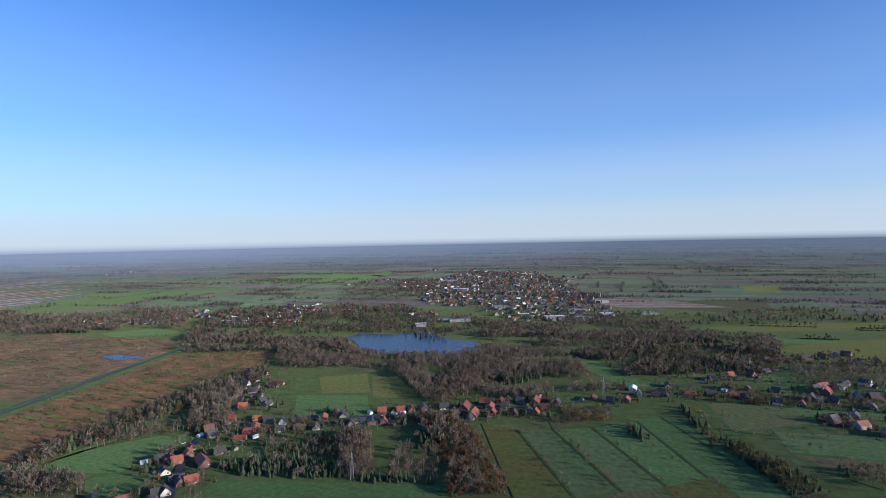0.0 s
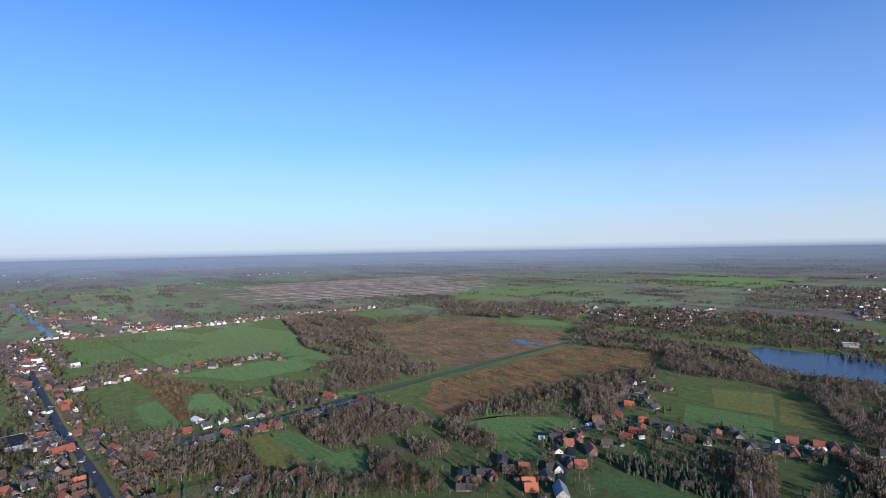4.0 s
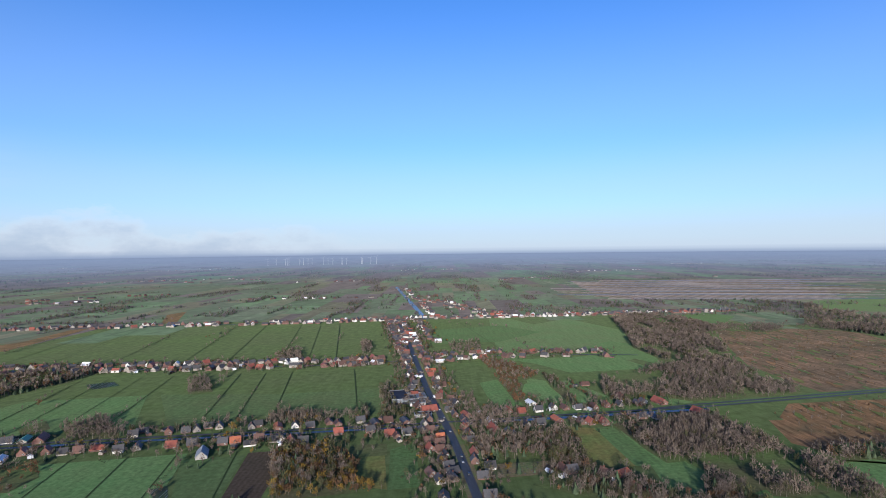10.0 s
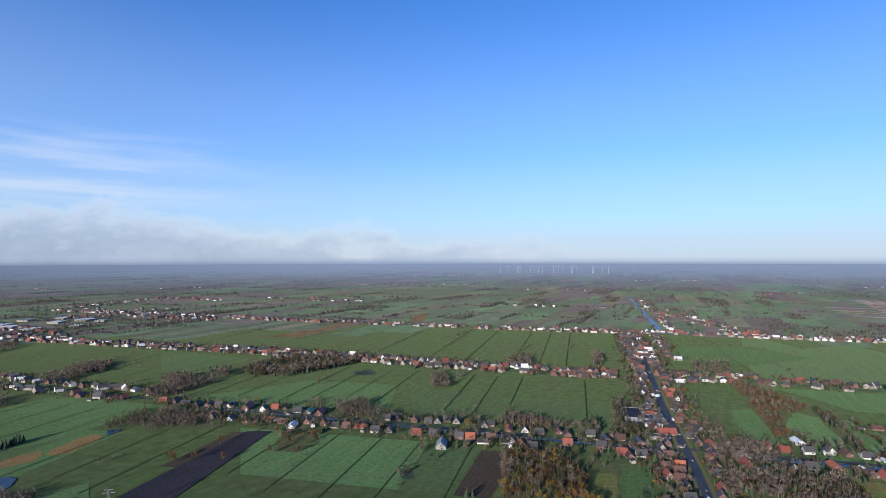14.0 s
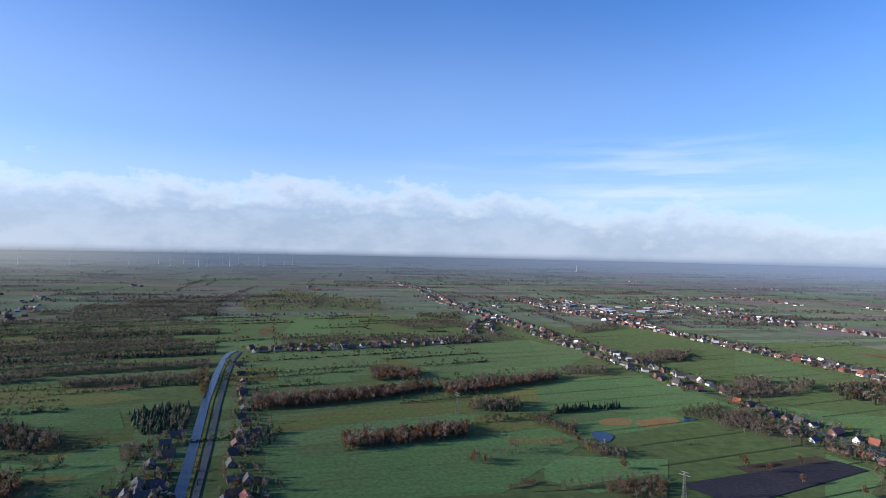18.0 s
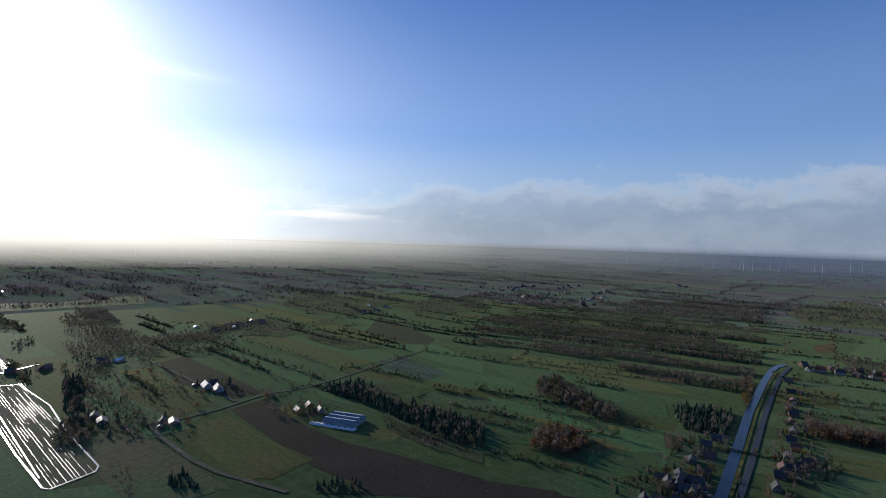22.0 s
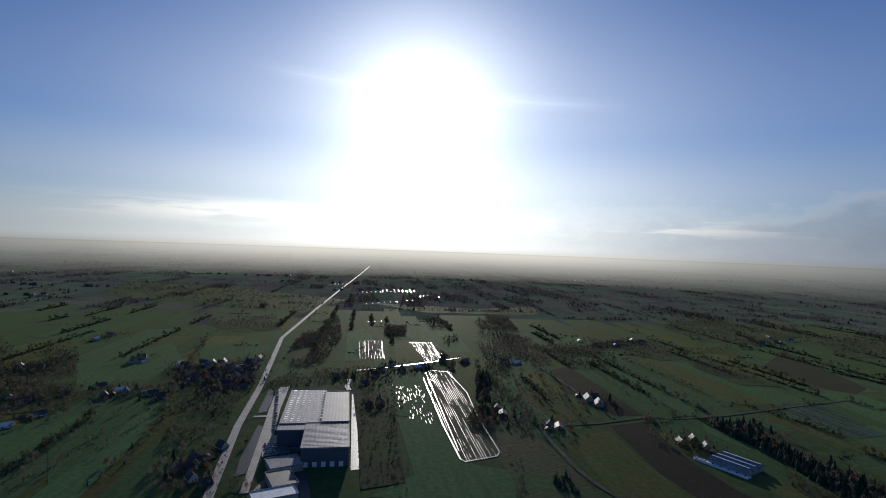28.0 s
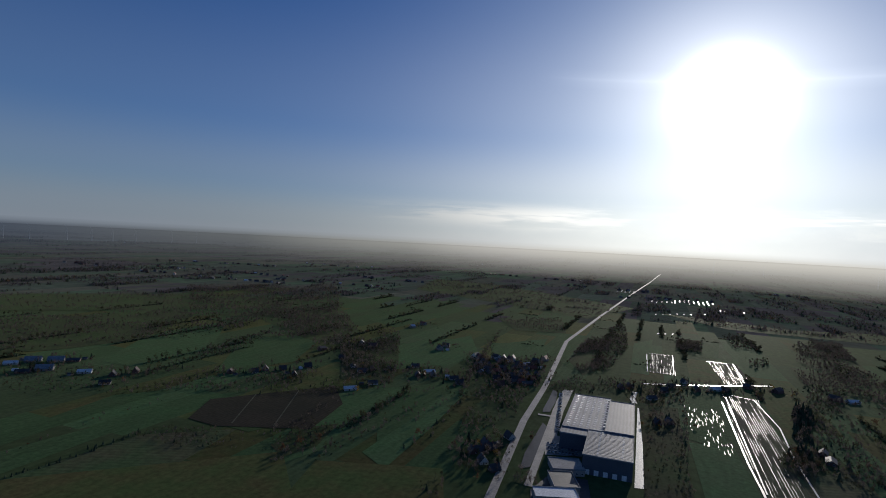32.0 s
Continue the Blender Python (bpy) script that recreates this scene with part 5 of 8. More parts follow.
wood([(836, -136), (912, -237), (954, -437), (880, -472), (734, -401), (715, -292), (700, -188), (789, -172)], {"twig": 5, "fir": 3, "rust": 1.5, "olive": 2}, "mixed wood of bare trees and dark firs", gap=5.6)
wood([(974, -3), (1024, -172), (1025, -369), (951, -501), (866, -474), (929, -408), (903, -234), (892, -141)], {"twig": 8, "birch": 2, "olive": 1}, "bare brown broadleaf wood in late autumn", gap=6.8)
wood([(788, -212), (816, -293), (757, -369), (720, -351), (728, -261)], {"fir": 9, "twig": 1}, "dense dark green fir plantation", gap=5.6, size=0.9)
wood([(1311, -315), (1220, -500), (1343, -748), (1192, -856), (1104, -793), (1117, -600), (1089, -392), (1117, -279)], {"twig": 5, "fir": 3, "rust": 1.5, "olive": 2}, "mixed wood of bare trees and dark firs", gap=12.4)
wood([(1202, -178), (1237, -297), (1073, -418), (1002, -351), (1024, -162)], {"twig": 8, "birch": 2, "olive": 1}, "bare brown broadleaf wood in late autumn", gap=8.7)
wood([(782, -431), (772, -554), (640, -459), (640, -399), (705, -392)], {"twig": 8, "birch": 2, "olive": 1}, "bare brown broadleaf wood in late autumn", gap=8.7, size=0.8)
wood([(631, -220), (642, -294), (608, -361), (607, -436), (569, -408), (574, -341), (594, -237)], {"gold": 3, "rust": 3, "twig": 2, "olive": 2}, "autumn wood with golden and rusty leaves", gap=10.5, size=0.7)
treeline([(578, -242), (497, -227), (490, -262), (477, -342)], {"twig": 8, "birch": 2, "olive": 1}, "row of bare brown trees between fields", 12, 6, 0.7)
treeline([(504, -225), (497, -266), (458, -277), (407, -291)], {"twig": 8, "birch": 2, "olive": 1}, "row of bare brown trees between fields", 10, 6, 0.7)
wood([(426, -269), (416, -298), (389, -279), (411, -264)], {"olive": 6, "twig": 4, "rust": 1, "fir": 1}, "half bare olive brown wood", gap=5.6, size=0.7)
treeline([(511, -284), (504, -319), (497, -357)], {"olive": 6, "twig": 4, "rust": 1, "fir": 1}, "row of olive brown trees", 12, 6, 0.7)
treeline([(578, -207), (534, -223)], {"gold": 3, "rust": 3, "twig": 2, "olive": 2}, "row of golden autumn trees", 7, 6, 0.8)
treeline([(534, -213), (470, -198)], {"olive": 6, "twig": 4, "rust": 1, "fir": 1}, "row of olive brown trees", 8, 6, 0.8)
wood([(1065, 594), (1315, 689), (1482, 677), (1459, 443), (1511, 329), (1501, 231), (1374, 153), (1139, 56), (1034, 18), (977, 59), (1045, 229), (1040, 362), (996, 457)], {"twig": 5, "fir": 3, "rust": 1.5, "olive": 2}, "mixed wood of bare trees and dark firs", gap=9.9)
wood([(1421, 1327), (1342, 1020), (1502, 887), (1317, 704), (1101, 627), (1192, 866), (1088, 1017)], {"twig": 8, "birch": 2, "olive": 1}, "bare brown broadleaf wood in late autumn", gap=11.2)
wood([(1176, 990), (1221, 915), (1077, 808), (1068, 899)], {"fir": 9, "twig": 1}, "dense dark green fir plantation", gap=8.7)
wood([(1265, 61), (1131, -63), (1089, -172), (968, -133), (984, -23), (1036, 51)], {"twig": 8, "birch": 2, "olive": 1}, "bare brown broadleaf wood in late autumn", gap=7.4)
wood([(2283, 495), (2288, 204), (1800, 124), (1570, 241), (1850, 481)], {"twig": 8, "birch": 2, "olive": 1}, "bare brown broadleaf wood in late autumn", gap=13.6, size=0.9, floor=False)
wood([(721, 1229), (800, 1262), (887, 1236), (870, 1090), (844, 985), (740, 930), (662, 890), (560, 770), (530, 730), (549, 861), (620, 1000)], {"twig": 8, "birch": 2, "olive": 1}, "bare brown broadleaf wood in late autumn", gap=5.6)
wood([(301, 489), (394, 487), (408, 430), (390, 371), (345, 332), (323, 334), (269, 323), (301, 372), (294, 437)], {"twig": 8, "birch": 2, "olive": 1}, "bare brown broadleaf wood in late autumn", gap=4.3)
wood([(288, 358), (300, 324), (307, 296), (281, 271), (246, 302)], {"olive": 6, "twig": 4, "rust": 1, "fir": 1}, "half bare olive brown wood", gap=4.3)
wood([(158, 384), (208, 391), (228, 373), (264, 327), (244, 304)], {"twig": 5, "fir": 3, "rust": 1.5, "olive": 2}, "mixed wood of bare trees and dark firs", gap=4.3)
wood([(370, 452), (384, 413), (346, 350), (362, 317), (333, 317), (318, 323), (330, 364), (328, 406)], {"twig": 8, "birch": 2, "olive": 1}, "bare brown broadleaf wood in late autumn", gap=4.3)
treeline([(410, 381), (462, 380), (563, 377)], {"birch": 7, "twig": 3, "gold": 0.4}, "row of tall pale birches", 5, 8, 0.9)
treeline([(315, 649), (319, 542), (299, 455), (294, 437)], {"rust": 7, "twig": 3}, "row of rusty brown trees", 6, 8, 0.8)
treeline([(353, 613), (348, 515), (367, 454)], {"twig": 8, "birch": 2, "olive": 1}, "row of bare brown trees between fields", 7, 8, 0.8)
wood([(381, 675), (428, 686), (532, 715), (580, 790), (652, 893), (758, 931), (690, 800), (612, 692), (590, 600), (578, 545), (553, 536), (452, 540), (421, 545), (394, 583), (352, 575), (340, 600)], {"twig": 8, "birch": 2, "olive": 1}, "bare brown broadleaf wood in late autumn", gap=4.6)
wood([(1000, 1010), (1090, 1000), (1200, 900), (1190, 800), (1090, 760), (1075, 880)], {"twig": 8, "birch": 2, "olive": 1}, "bare brown broadleaf wood in late autumn", gap=6.0)
wood([(846, 985), (900, 1080), (990, 1040), (980, 960), (900, 930)], {"twig": 6, "birch": 4}, "open birch wood at the edge of the bog", gap=6.5, size=0.8)
treeline([(620, 700), (700, 830), (770, 930), (835, 985)], {"birch": 6, "twig": 4}, "birches along the edge of the bog", 5, 22, 0.8)
wood([(292, 496), (333, 502), (408, 484), (331, 393), (282, 395), (283, 427)], {"twig": 8, "birch": 2, "olive": 1}, "bare brown broadleaf wood in late autumn", gap=4.3)
wood([(344, 487), (366, 493), (337, 454), (323, 455)], {"fir": 9, "twig": 1}, "dense dark green fir plantation", gap=4.3)
wood([(151, 496), (202, 493), (237, 492), (200, 398), (199, 431), (133, 439), (137, 469)], {"twig": 5, "fir": 3, "rust": 1.5, "olive": 2}, "mixed wood of bare trees and dark firs", gap=4.0)
wood([(211, 479), (237, 471), (217, 398), (180, 399)], {"olive": 6, "twig": 4, "rust": 1, "fir": 1}, "half bare olive brown wood", gap=4.0)
wood([(162, 560), (188, 568), (213, 549), (192, 509), (150, 510)], {"twig": 8, "birch": 2, "olive": 1}, "bare brown broadleaf wood in late autumn", gap=5.6)
wood([(-36, 504), (6, 510), (33, 480), (28, 417), (51, 404), (-34, 408), (-35, 452)], {"gold": 3, "rust": 3, "twig": 2, "olive": 2}, "autumn wood with golden and rusty leaves", gap=4.0)
wood([(-34, 470), (-14, 476), (-11, 429), (-28, 424)], {"fir": 9, "twig": 1}, "dense dark green fir plantation", gap=3.7)
wood([(-40, 504), (-32, 497), (-29, 440), (-36, 441)], {"rust": 7, "twig": 3}, "wood with rusty brown autumn leaves", gap=3.7)
wood([(6, 510), (63, 500), (59, 472), (35, 474), (16, 488)], {"olive": 6, "twig": 4, "rust": 1, "fir": 1}, "half bare olive brown wood", gap=4.3)
wood([(-52, 617), (-18, 620), (20, 607), (58, 605), (56, 584), (-48, 590)], {"birch": 7, "twig": 3, "gold": 0.4}, "pale bare birches standing in a dense row", gap=3.7, size=0.9)
wood([(82, 732), (101, 731), (86, 603), (100, 592), (96, 573), (67, 580)], {"olive": 6, "twig": 4, "rust": 1, "fir": 1}, "half bare olive brown wood", gap=4.3, size=0.8)
wood([(50, 627), (58, 627), (55, 588), (47, 589)], {"fir": 9, "twig": 1}, "dense dark green fir plantation", gap=3.7, size=0.8)
wood([(-256, 632), (-222, 653), (-187, 587), (-232, 585)], {"twig": 8, "birch": 2, "olive": 1}, "bare brown broadleaf wood in late autumn", gap=4.3, size=0.9)
wood([(-299, 641), (-283, 664), (-266, 632), (-283, 612)], {"twig": 8, "birch": 2, "olive": 1}, "bare brown broadleaf wood in late autumn", gap=4.3, size=0.8)
treeline([(-204, 629), (-166, 600)], {"twig": 8, "birch": 2, "olive": 1}, "row of bare brown trees between fields", 6, 6, 0.7)
wood([(-272, 530), (-233, 528), (-218, 498), (-228, 472), (-253, 473)], {"rust": 7, "twig": 3}, "wood with rusty brown autumn leaves", gap=5.0, size=0.8)
wood([(-397, 536), (-399, 569), (-364, 519), (-383, 513)], {"twig": 5, "fir": 3, "rust": 1.5, "olive": 2}, "mixed wood of bare trees and dark firs", gap=5.0, size=0.8)
wood([(-450, 572), (-440, 590), (-401, 544), (-422, 537)], {"twig": 8, "birch": 2, "olive": 1}, "bare brown broadleaf wood in late autumn", gap=5.0, size=0.8)
wood([(-558, 710), (-542, 768), (-499, 799), (-475, 748), (-494, 680), (-495, 629)], {"twig": 8, "birch": 2, "olive": 1}, "bare brown broadleaf wood in late autumn", gap=5.0)
wood([(-482, 798), (-478, 896), (-355, 934), (-317, 908), (-338, 845), (-390, 775), (-445, 762)], {"twig": 5, "fir": 3, "rust": 1.5, "olive": 2}, "mixed wood of bare trees and dark firs", gap=5.6)
wood([(-174, 808), (-159, 862), (-130, 744), (-158, 739)], {"twig": 8, "birch": 2, "olive": 1}, "bare brown broadleaf wood in late autumn", gap=5.6, size=0.8)
treeline([(-137, 745), (-119, 895)], {"twig": 8, "birch": 2, "olive": 1}, "row of bare brown trees between fields", 7, 5, 0.7)
wood([(85, 1054), (104, 1053), (91, 929), (75, 930)], {"twig": 8, "birch": 2, "olive": 1}, "bare brown broadleaf wood in late autumn", gap=5.0)
wood([(-68, 966), (-29, 1019), (-21, 912), (-63, 901)], {"twig": 8, "birch": 2, "olive": 1}, "bare brown broadleaf wood in late autumn", gap=6.2, size=0.9)
wood([(259, 848), (287, 826), (310, 719), (276, 691), (271, 706), (238, 596), (226, 596), (243, 722)], {"rust": 7, "twig": 3}, "wood with rusty brown autumn leaves", gap=5.0, size=0.8)
wood([(310, 719), (320, 675), (297, 582), (285, 577), (294, 650)], {"olive": 6, "twig": 4, "rust": 1, "fir": 1}, "half bare olive brown wood", gap=5.0, size=0.8)
wood([(243, 999), (310, 1013), (278, 892), (227, 895)], {"twig": 8, "birch": 2, "olive": 1}, "bare brown broadleaf wood in late autumn", gap=7.4, size=0.7)
wood([(146, 646), (190, 656), (176, 578), (138, 571)], {"twig": 8, "birch": 2, "olive": 1}, "bare brown broadleaf wood in late autumn", gap=6.2, size=0.6)
treeline([(246, 640), (254, 575)], {"rust": 7, "twig": 3}, "row of rusty brown trees", 8, 5, 0.6)
treeline([(305, 1254), (404, 1159), (471, 1115)], {"twig": 8, "birch": 2, "olive": 1}, "row of bare brown trees between fields", 14, 10, 0.9)
treeline([(376, 990), (364, 841)], {"twig": 8, "birch": 2, "olive": 1}, "row of bare brown trees between fields", 10, 8, 0.8)
lone_tree(-313, 482, "rust", 0.9)
lone_tree(-310, 439, "rust", 0.9)
lone_tree(-285, 442, "rust", 0.9)
lone_tree(-81, 572, "gold", 1.0)
lone_tree(-84, 551, "gold", 1.0)
lone_tree(-79, 595, "rust", 0.9)
lone_tree(-320, 734, "rust", 0.9)
lone_tree(-252, 464, "rust", 0.9)
lone_tree(-346, 518, "birch", 0.8)
lone_tree(-55, 409, "fir", 0.8)
lone_tree(-59, 406, "fir", 0.8)
treeline([(-115, 413), (-120, 468), (-111, 515), (-108, 522)], {"hedge": 5, "twig": 3, "rust": 1}, "dark hedgerow with bare trees", 4, 4, 0.6)
treeline([(-184, 526), (-175, 567)], {"hedge": 5, "twig": 3, "rust": 1}, "dark hedgerow with bare trees", 5, 4, 0.5)
treeline([(-224, 427), (-218, 472), (-211, 512)], {"hedge": 5, "twig": 3, "rust": 1}, "dark hedgerow with bare trees", 9, 3, 0.5)
treeline([(-968, 1230), (-921, 1268), (-905, 1340)], {"twig": 8, "birch": 2, "olive": 1}, "row of bare brown trees between fields", 9, 14, 0.9)
treeline([(-736, 1158), (-722, 1269)], {"twig": 8, "birch": 2, "olive": 1}, "row of bare brown trees between fields", 10, 12, 0.8)
treeline([(-578, 1707), (-613, 1994)], {"twig": 8, "birch": 2, "olive": 1}, "row of bare brown trees between fields", 12, 8, 1.0)
treeline([(-223, 1211), (-198, 1298), (-162, 1456)], {"twig": 5, "fir": 3, "rust": 1.5, "olive": 2}, "mixed row of trees along a field", 12, 10, 0.8)
treeline([(-515, 364), (-515, 409), (-507, 452)], {"fir": 9, "twig": 1}, "row of dark green firs", 1.8, 4, 1.0)
wood([(-413, 335), (-393, 358), (-374, 341), (-392, 324)], {"twig": 8, "birch": 2, "olive": 1}, "bare brown broadleaf wood in late autumn", gap=4.3, size=0.7)
wood([(-706, 462), (-694, 593), (-651, 557), (-658, 447)], {"twig": 8, "birch": 2, "olive": 1}, "bare brown broadleaf wood in late autumn", gap=5.0, size=0.8)
wood([(-747, 677), (-779, 810), (-726, 806), (-685, 658)], {"twig": 8, "birch": 2, "olive": 1}, "bare brown broadleaf wood in late autumn", gap=5.0, size=0.8)
wood([(-453, 512), (-439, 574), (-370, 571), (-343, 529), (-395, 507)], {"twig": 8, "birch": 2, "olive": 1}, "bare brown broadleaf wood in late autumn", gap=5.6, size=0.7)
wood([(-529, 635), (-510, 785), (-472, 727), (-491, 616)], {"twig": 8, "birch": 2, "olive": 1}, "bare brown broadleaf wood in late autumn", gap=5.6, size=0.8)
wood([(-341, 293), (-324, 339), (-304, 318), (-309, 288), (-323, 278)], {"rust": 7, "twig": 3}, "wood with rusty brown autumn leaves", gap=4.3, size=0.7)
lone_tree(-420, 259, "birch", 0.8)
lone_tree(-433, 259, "birch", 0.8)
lone_tree(-425, 259, "birch", 0.8)
lone_tree(-358, 326, "rust", 0.9)
lone_tree(-329, 432, "rust", 0.9)
lone_tree(-420, 214, "rust", 0.9)
lone_tree(-409, 219, "rust", 0.9)
treeline([(-432, 231), (-426, 265), (-435, 320), (-413, 335)], {"hedge": 5, "twig": 3, "rust": 1}, "dark hedgerow with bare trees", 7, 4, 0.5)
treeline([(-392, 409), (-376, 443)], {"olive": 6, "twig": 4, "rust": 1, "fir": 1}, "row of olive brown trees", 7, 5, 0.5)
wood([(-1266, 405), (-1337, 484), (-1295, 621), (-1200, 587), (-1181, 429)], {"twig": 8, "birch": 2, "olive": 1}, "bare brown broadleaf wood in late autumn", gap=8.7, size=0.8)
wood([(-1463, 552), (-1460, 686), (-1333, 627), (-1382, 522)], {"olive": 6, "twig": 4, "rust": 1, "fir": 1}, "half bare olive brown wood", gap=8.7, size=0.7)
wood([(-1106, 825), (-1153, 1002), (-1057, 928), (-1020, 775)], {"twig": 8, "birch": 2, "olive": 1}, "bare brown broadleaf wood in late autumn", gap=7.4, size=0.8)
wood([(-727, 727), (-767, 865), (-694, 752)], {"twig": 5, "fir": 3, "rust": 1.5, "olive": 2}, "mixed wood of bare trees and dark firs", gap=5.6, size=0.8)
treeline([(-2289, 728), (-2488, 1078), (-1816, 1276), (-1375, 1486)], {"twig": 8, "birch": 2, "olive": 1}, "row of bare brown trees between fields", 40, 20, 1.0)
wood([(-668, -79), (-682, -32), (-670, -13), (-586, -19), (-587, -57)], {"fir": 9, "twig": 1}, "dense dark green fir plantation", gap=4.3, size=0.9)
wood([(-559, -71), (-559, -56), (-524, -50), (-520, -64)], {"twig": 8, "birch": 2, "olive": 1}, "bare brown broadleaf wood in late autumn", gap=4.3, size=0.7)
wood([(-860, -11), (-857, 3), (-715, 1), (-716, -7)], {"gold": 3, "rust": 3, "twig": 2, "olive": 2}, "autumn wood with golden and rusty leaves", gap=4.3, size=0.9)
treeline([(-567, -232), (-568, -190), (-537, -119)], {"hedge": 5, "twig": 3, "rust": 1}, "dark hedgerow with bare trees", 6, 5, 0.6)
treeline([(-504, -206), (-502, -175)], {"twig": 8, "birch": 2, "olive": 1}, "row of bare brown trees between fields", 6, 5, 0.6)
wood([(-1953, 87), (-2506, 313), (-2053, 430), (-1926, 583), (-1561, 474), (-1652, 347), (-1627, 106)], {"twig": 8, "birch": 2, "olive": 1}, "bare brown broadleaf wood in late autumn", gap=16.1)
treeline([(-1470, 52), (-1103, 56)], {"twig": 8, "birch": 2, "olive": 1}, "row of bare brown trees between fields", 12, 8, 0.9)
treeline([(-1459, 154), (-1028, 115)], {"olive": 6, "twig": 4, "rust": 1, "fir": 1}, "row of olive brown trees", 12, 6, 0.7)
wood([(-1166, 124), (-1095, 333), (-1053, 599), (-976, 621), (-1008, 307), (-1056, 134)], {"twig": 8, "birch": 2, "olive": 1}, "bare brown broadleaf wood in late autumn", gap=9.9, size=0.8)
treeline([(-758, 90), (-752, 152)], {"twig": 8, "birch": 2, "olive": 1}, "row of bare brown trees between fields", 8, 6, 0.6)
treeline([(-477, 148), (-473, 229), (-471, 295)], {"hedge": 5, "twig": 3, "rust": 1}, "dark hedgerow with bare trees", 9, 4, 0.5)
treeline([(-428, 133), (-422, 215), (-414, 324)], {"hedge": 5, "twig": 3, "rust": 1}, "dark hedgerow with bare trees", 8, 4, 0.5)
lone_tree(-415, 211, "rust", 0.9)
lone_tree(-360, 326, "rust", 0.9)
lone_tree(-326, 431, "rust", 0.9)
lone_tree(-426, 256, "birch", 0.8)
lone_tree(-419, 217, "birch", 0.8)
lone_tree(-417, 218, "birch", 0.8)
wood([(-364, 215), (-369, 242), (-358, 238), (-359, 216)], {"rust": 7, "twig": 3}, "wood with rusty brown autumn leaves", gap=4.3, size=0.5)
wood([(-350, 225), (-341, 347), (-323, 333)], {"twig": 8, "birch": 2, "olive": 1}, "bare brown broadleaf wood in late autumn", gap=5.0, size=0.6)
wood([(-472, 508), (-477, 579), (-443, 547), (-445, 495)], {"olive": 6, "twig": 4, "rust": 1, "fir": 1}, "half bare olive brown wood", gap=5.6, size=0.6)
wood([(-424, 512), (-423, 553), (-396, 525), (-402, 497)], {"twig": 8, "birch": 2, "olive": 1}, "bare brown broadleaf wood in late autumn", gap=5.6, size=0.6)
wood([(-478, -437), (-541, -431), (-511, -342), (-478, -224), (-428, -200), (-426, -236), (-447, -299), (-468, -371)], {"fir": 9, "twig": 1}, "dense dark green fir plantation", gap=4.0, size=0.95)
wood([(-450, -328), (-425, -247), (-417, -195), (-396, -185), (-402, -245), (-419, -299)], {"olive": 6, "twig": 4, "rust": 1, "fir": 1}, "half bare olive brown wood", gap=5.0, size=0.43)
treeline([(-594, -769), (-534, -578), (-517, -520)], {"twig": 4, "olive": 3, "hedge": 4, "fir": 0.4}, "low scrub and bare trees between the fields", 8, 8, 0.5)
treeline([(-641, -789), (-622, -650), (-559, -482)], {"twig": 8, "birch": 2, "olive": 1}, "row of bare brown trees between fields", 9, 8, 0.5)
treeline([(-447, -770), (-429, -657), (-412, -610)], {"twig": 4, "olive": 3, "hedge": 4, "fir": 0.4}, "low scrub and bare trees between the fields", 8, 10, 0.58)
treeline([(-355, -653), (-330, -577), (-309, -513), (-291, -459)], {"twig": 8, "birch": 2, "olive": 1}, "row of bare brown trees between fields", 7, 10, 0.58)
wood([(-297, -631), (-295, -568), (-277, -483), (-281, -451), (-259, -466), (-252, -501), (-237, -503)], {"twig": 4, "olive": 3, "hedge": 4, "fir": 0.4}, "low scrub and bare trees between the fields", gap=5.0, size=0.58, floor=False)
wood([(-580, -1240), (-648, -1216), (-569, -982), (-536, -852), (-475, -729), (-447, -770), (-481, -931), (-477, -1019)], {"twig": 8, "birch": 2, "olive": 1}, "bare brown broadleaf wood in late autumn", gap=8.7, size=0.65)
wood([(-560, -860), (-641, -789), (-566, -695), (-495, -698), (-496, -762)], {"twig": 4, "olive": 3, "hedge": 4, "fir": 0.4}, "low scrub and bare trees between the fields", gap=7.4, size=0.58, floor=False)
wood([(-1004, -1094), (-1248, -1128), (-1262, -893), (-1023, -819), (-925, -867)], {"twig": 8, "birch": 2, "olive": 1}, "bare brown broadleaf wood in late autumn", gap=9.9, size=0.58)
wood([(-682, -932), (-810, -881), (-764, -715), (-689, -721), (-643, -833)], {"twig": 8, "birch": 2, "olive": 1}, "bare brown broadleaf wood in late autumn", gap=8.7, size=0.5)
wood([(-746, -739), (-744, -644), (-728, -535), (-673, -560), (-697, -665)], {"twig": 8, "birch": 2, "olive": 1}, "bare brown broadleaf wood in late autumn", gap=7.4, size=0.5)
wood([(-1209, -855), (-1674, -801), (-1319, -630), (-1082, -669)], {"twig": 8, "birch": 2, "olive": 1}, "bare brown broadleaf wood in late autumn", gap=11.2, size=0.58)
lone_tree(-402, -648, "rust", 0.9)
lone_tree(-387, -649, "rust", 0.9)
lone_tree(-397, -588, "rust", 0.9)
lone_tree(-415, -457, "rust", 0.9)
lone_tree(-353, -487, "rust", 0.9)
treeline([(-416, -466), (-403, -404), (-385, -357)], {"olive": 6, "twig": 4, "rust": 1, "fir": 1}, "row of olive brown trees", 7, 8, 0.43)
treeline([(-311, -466), (-345, -484), (-364, -469)], {"hedge": 5, "twig": 3, "rust": 1}, "dark hedgerow with bare trees", 6, 6, 0.43)
wood([(-434, -486), (-448, -484), (-424, -454), (-414, -459)], {"twig": 8, "birch": 2, "olive": 1}, "bare brown broadleaf wood in late autumn", gap=3.7, size=0.58)
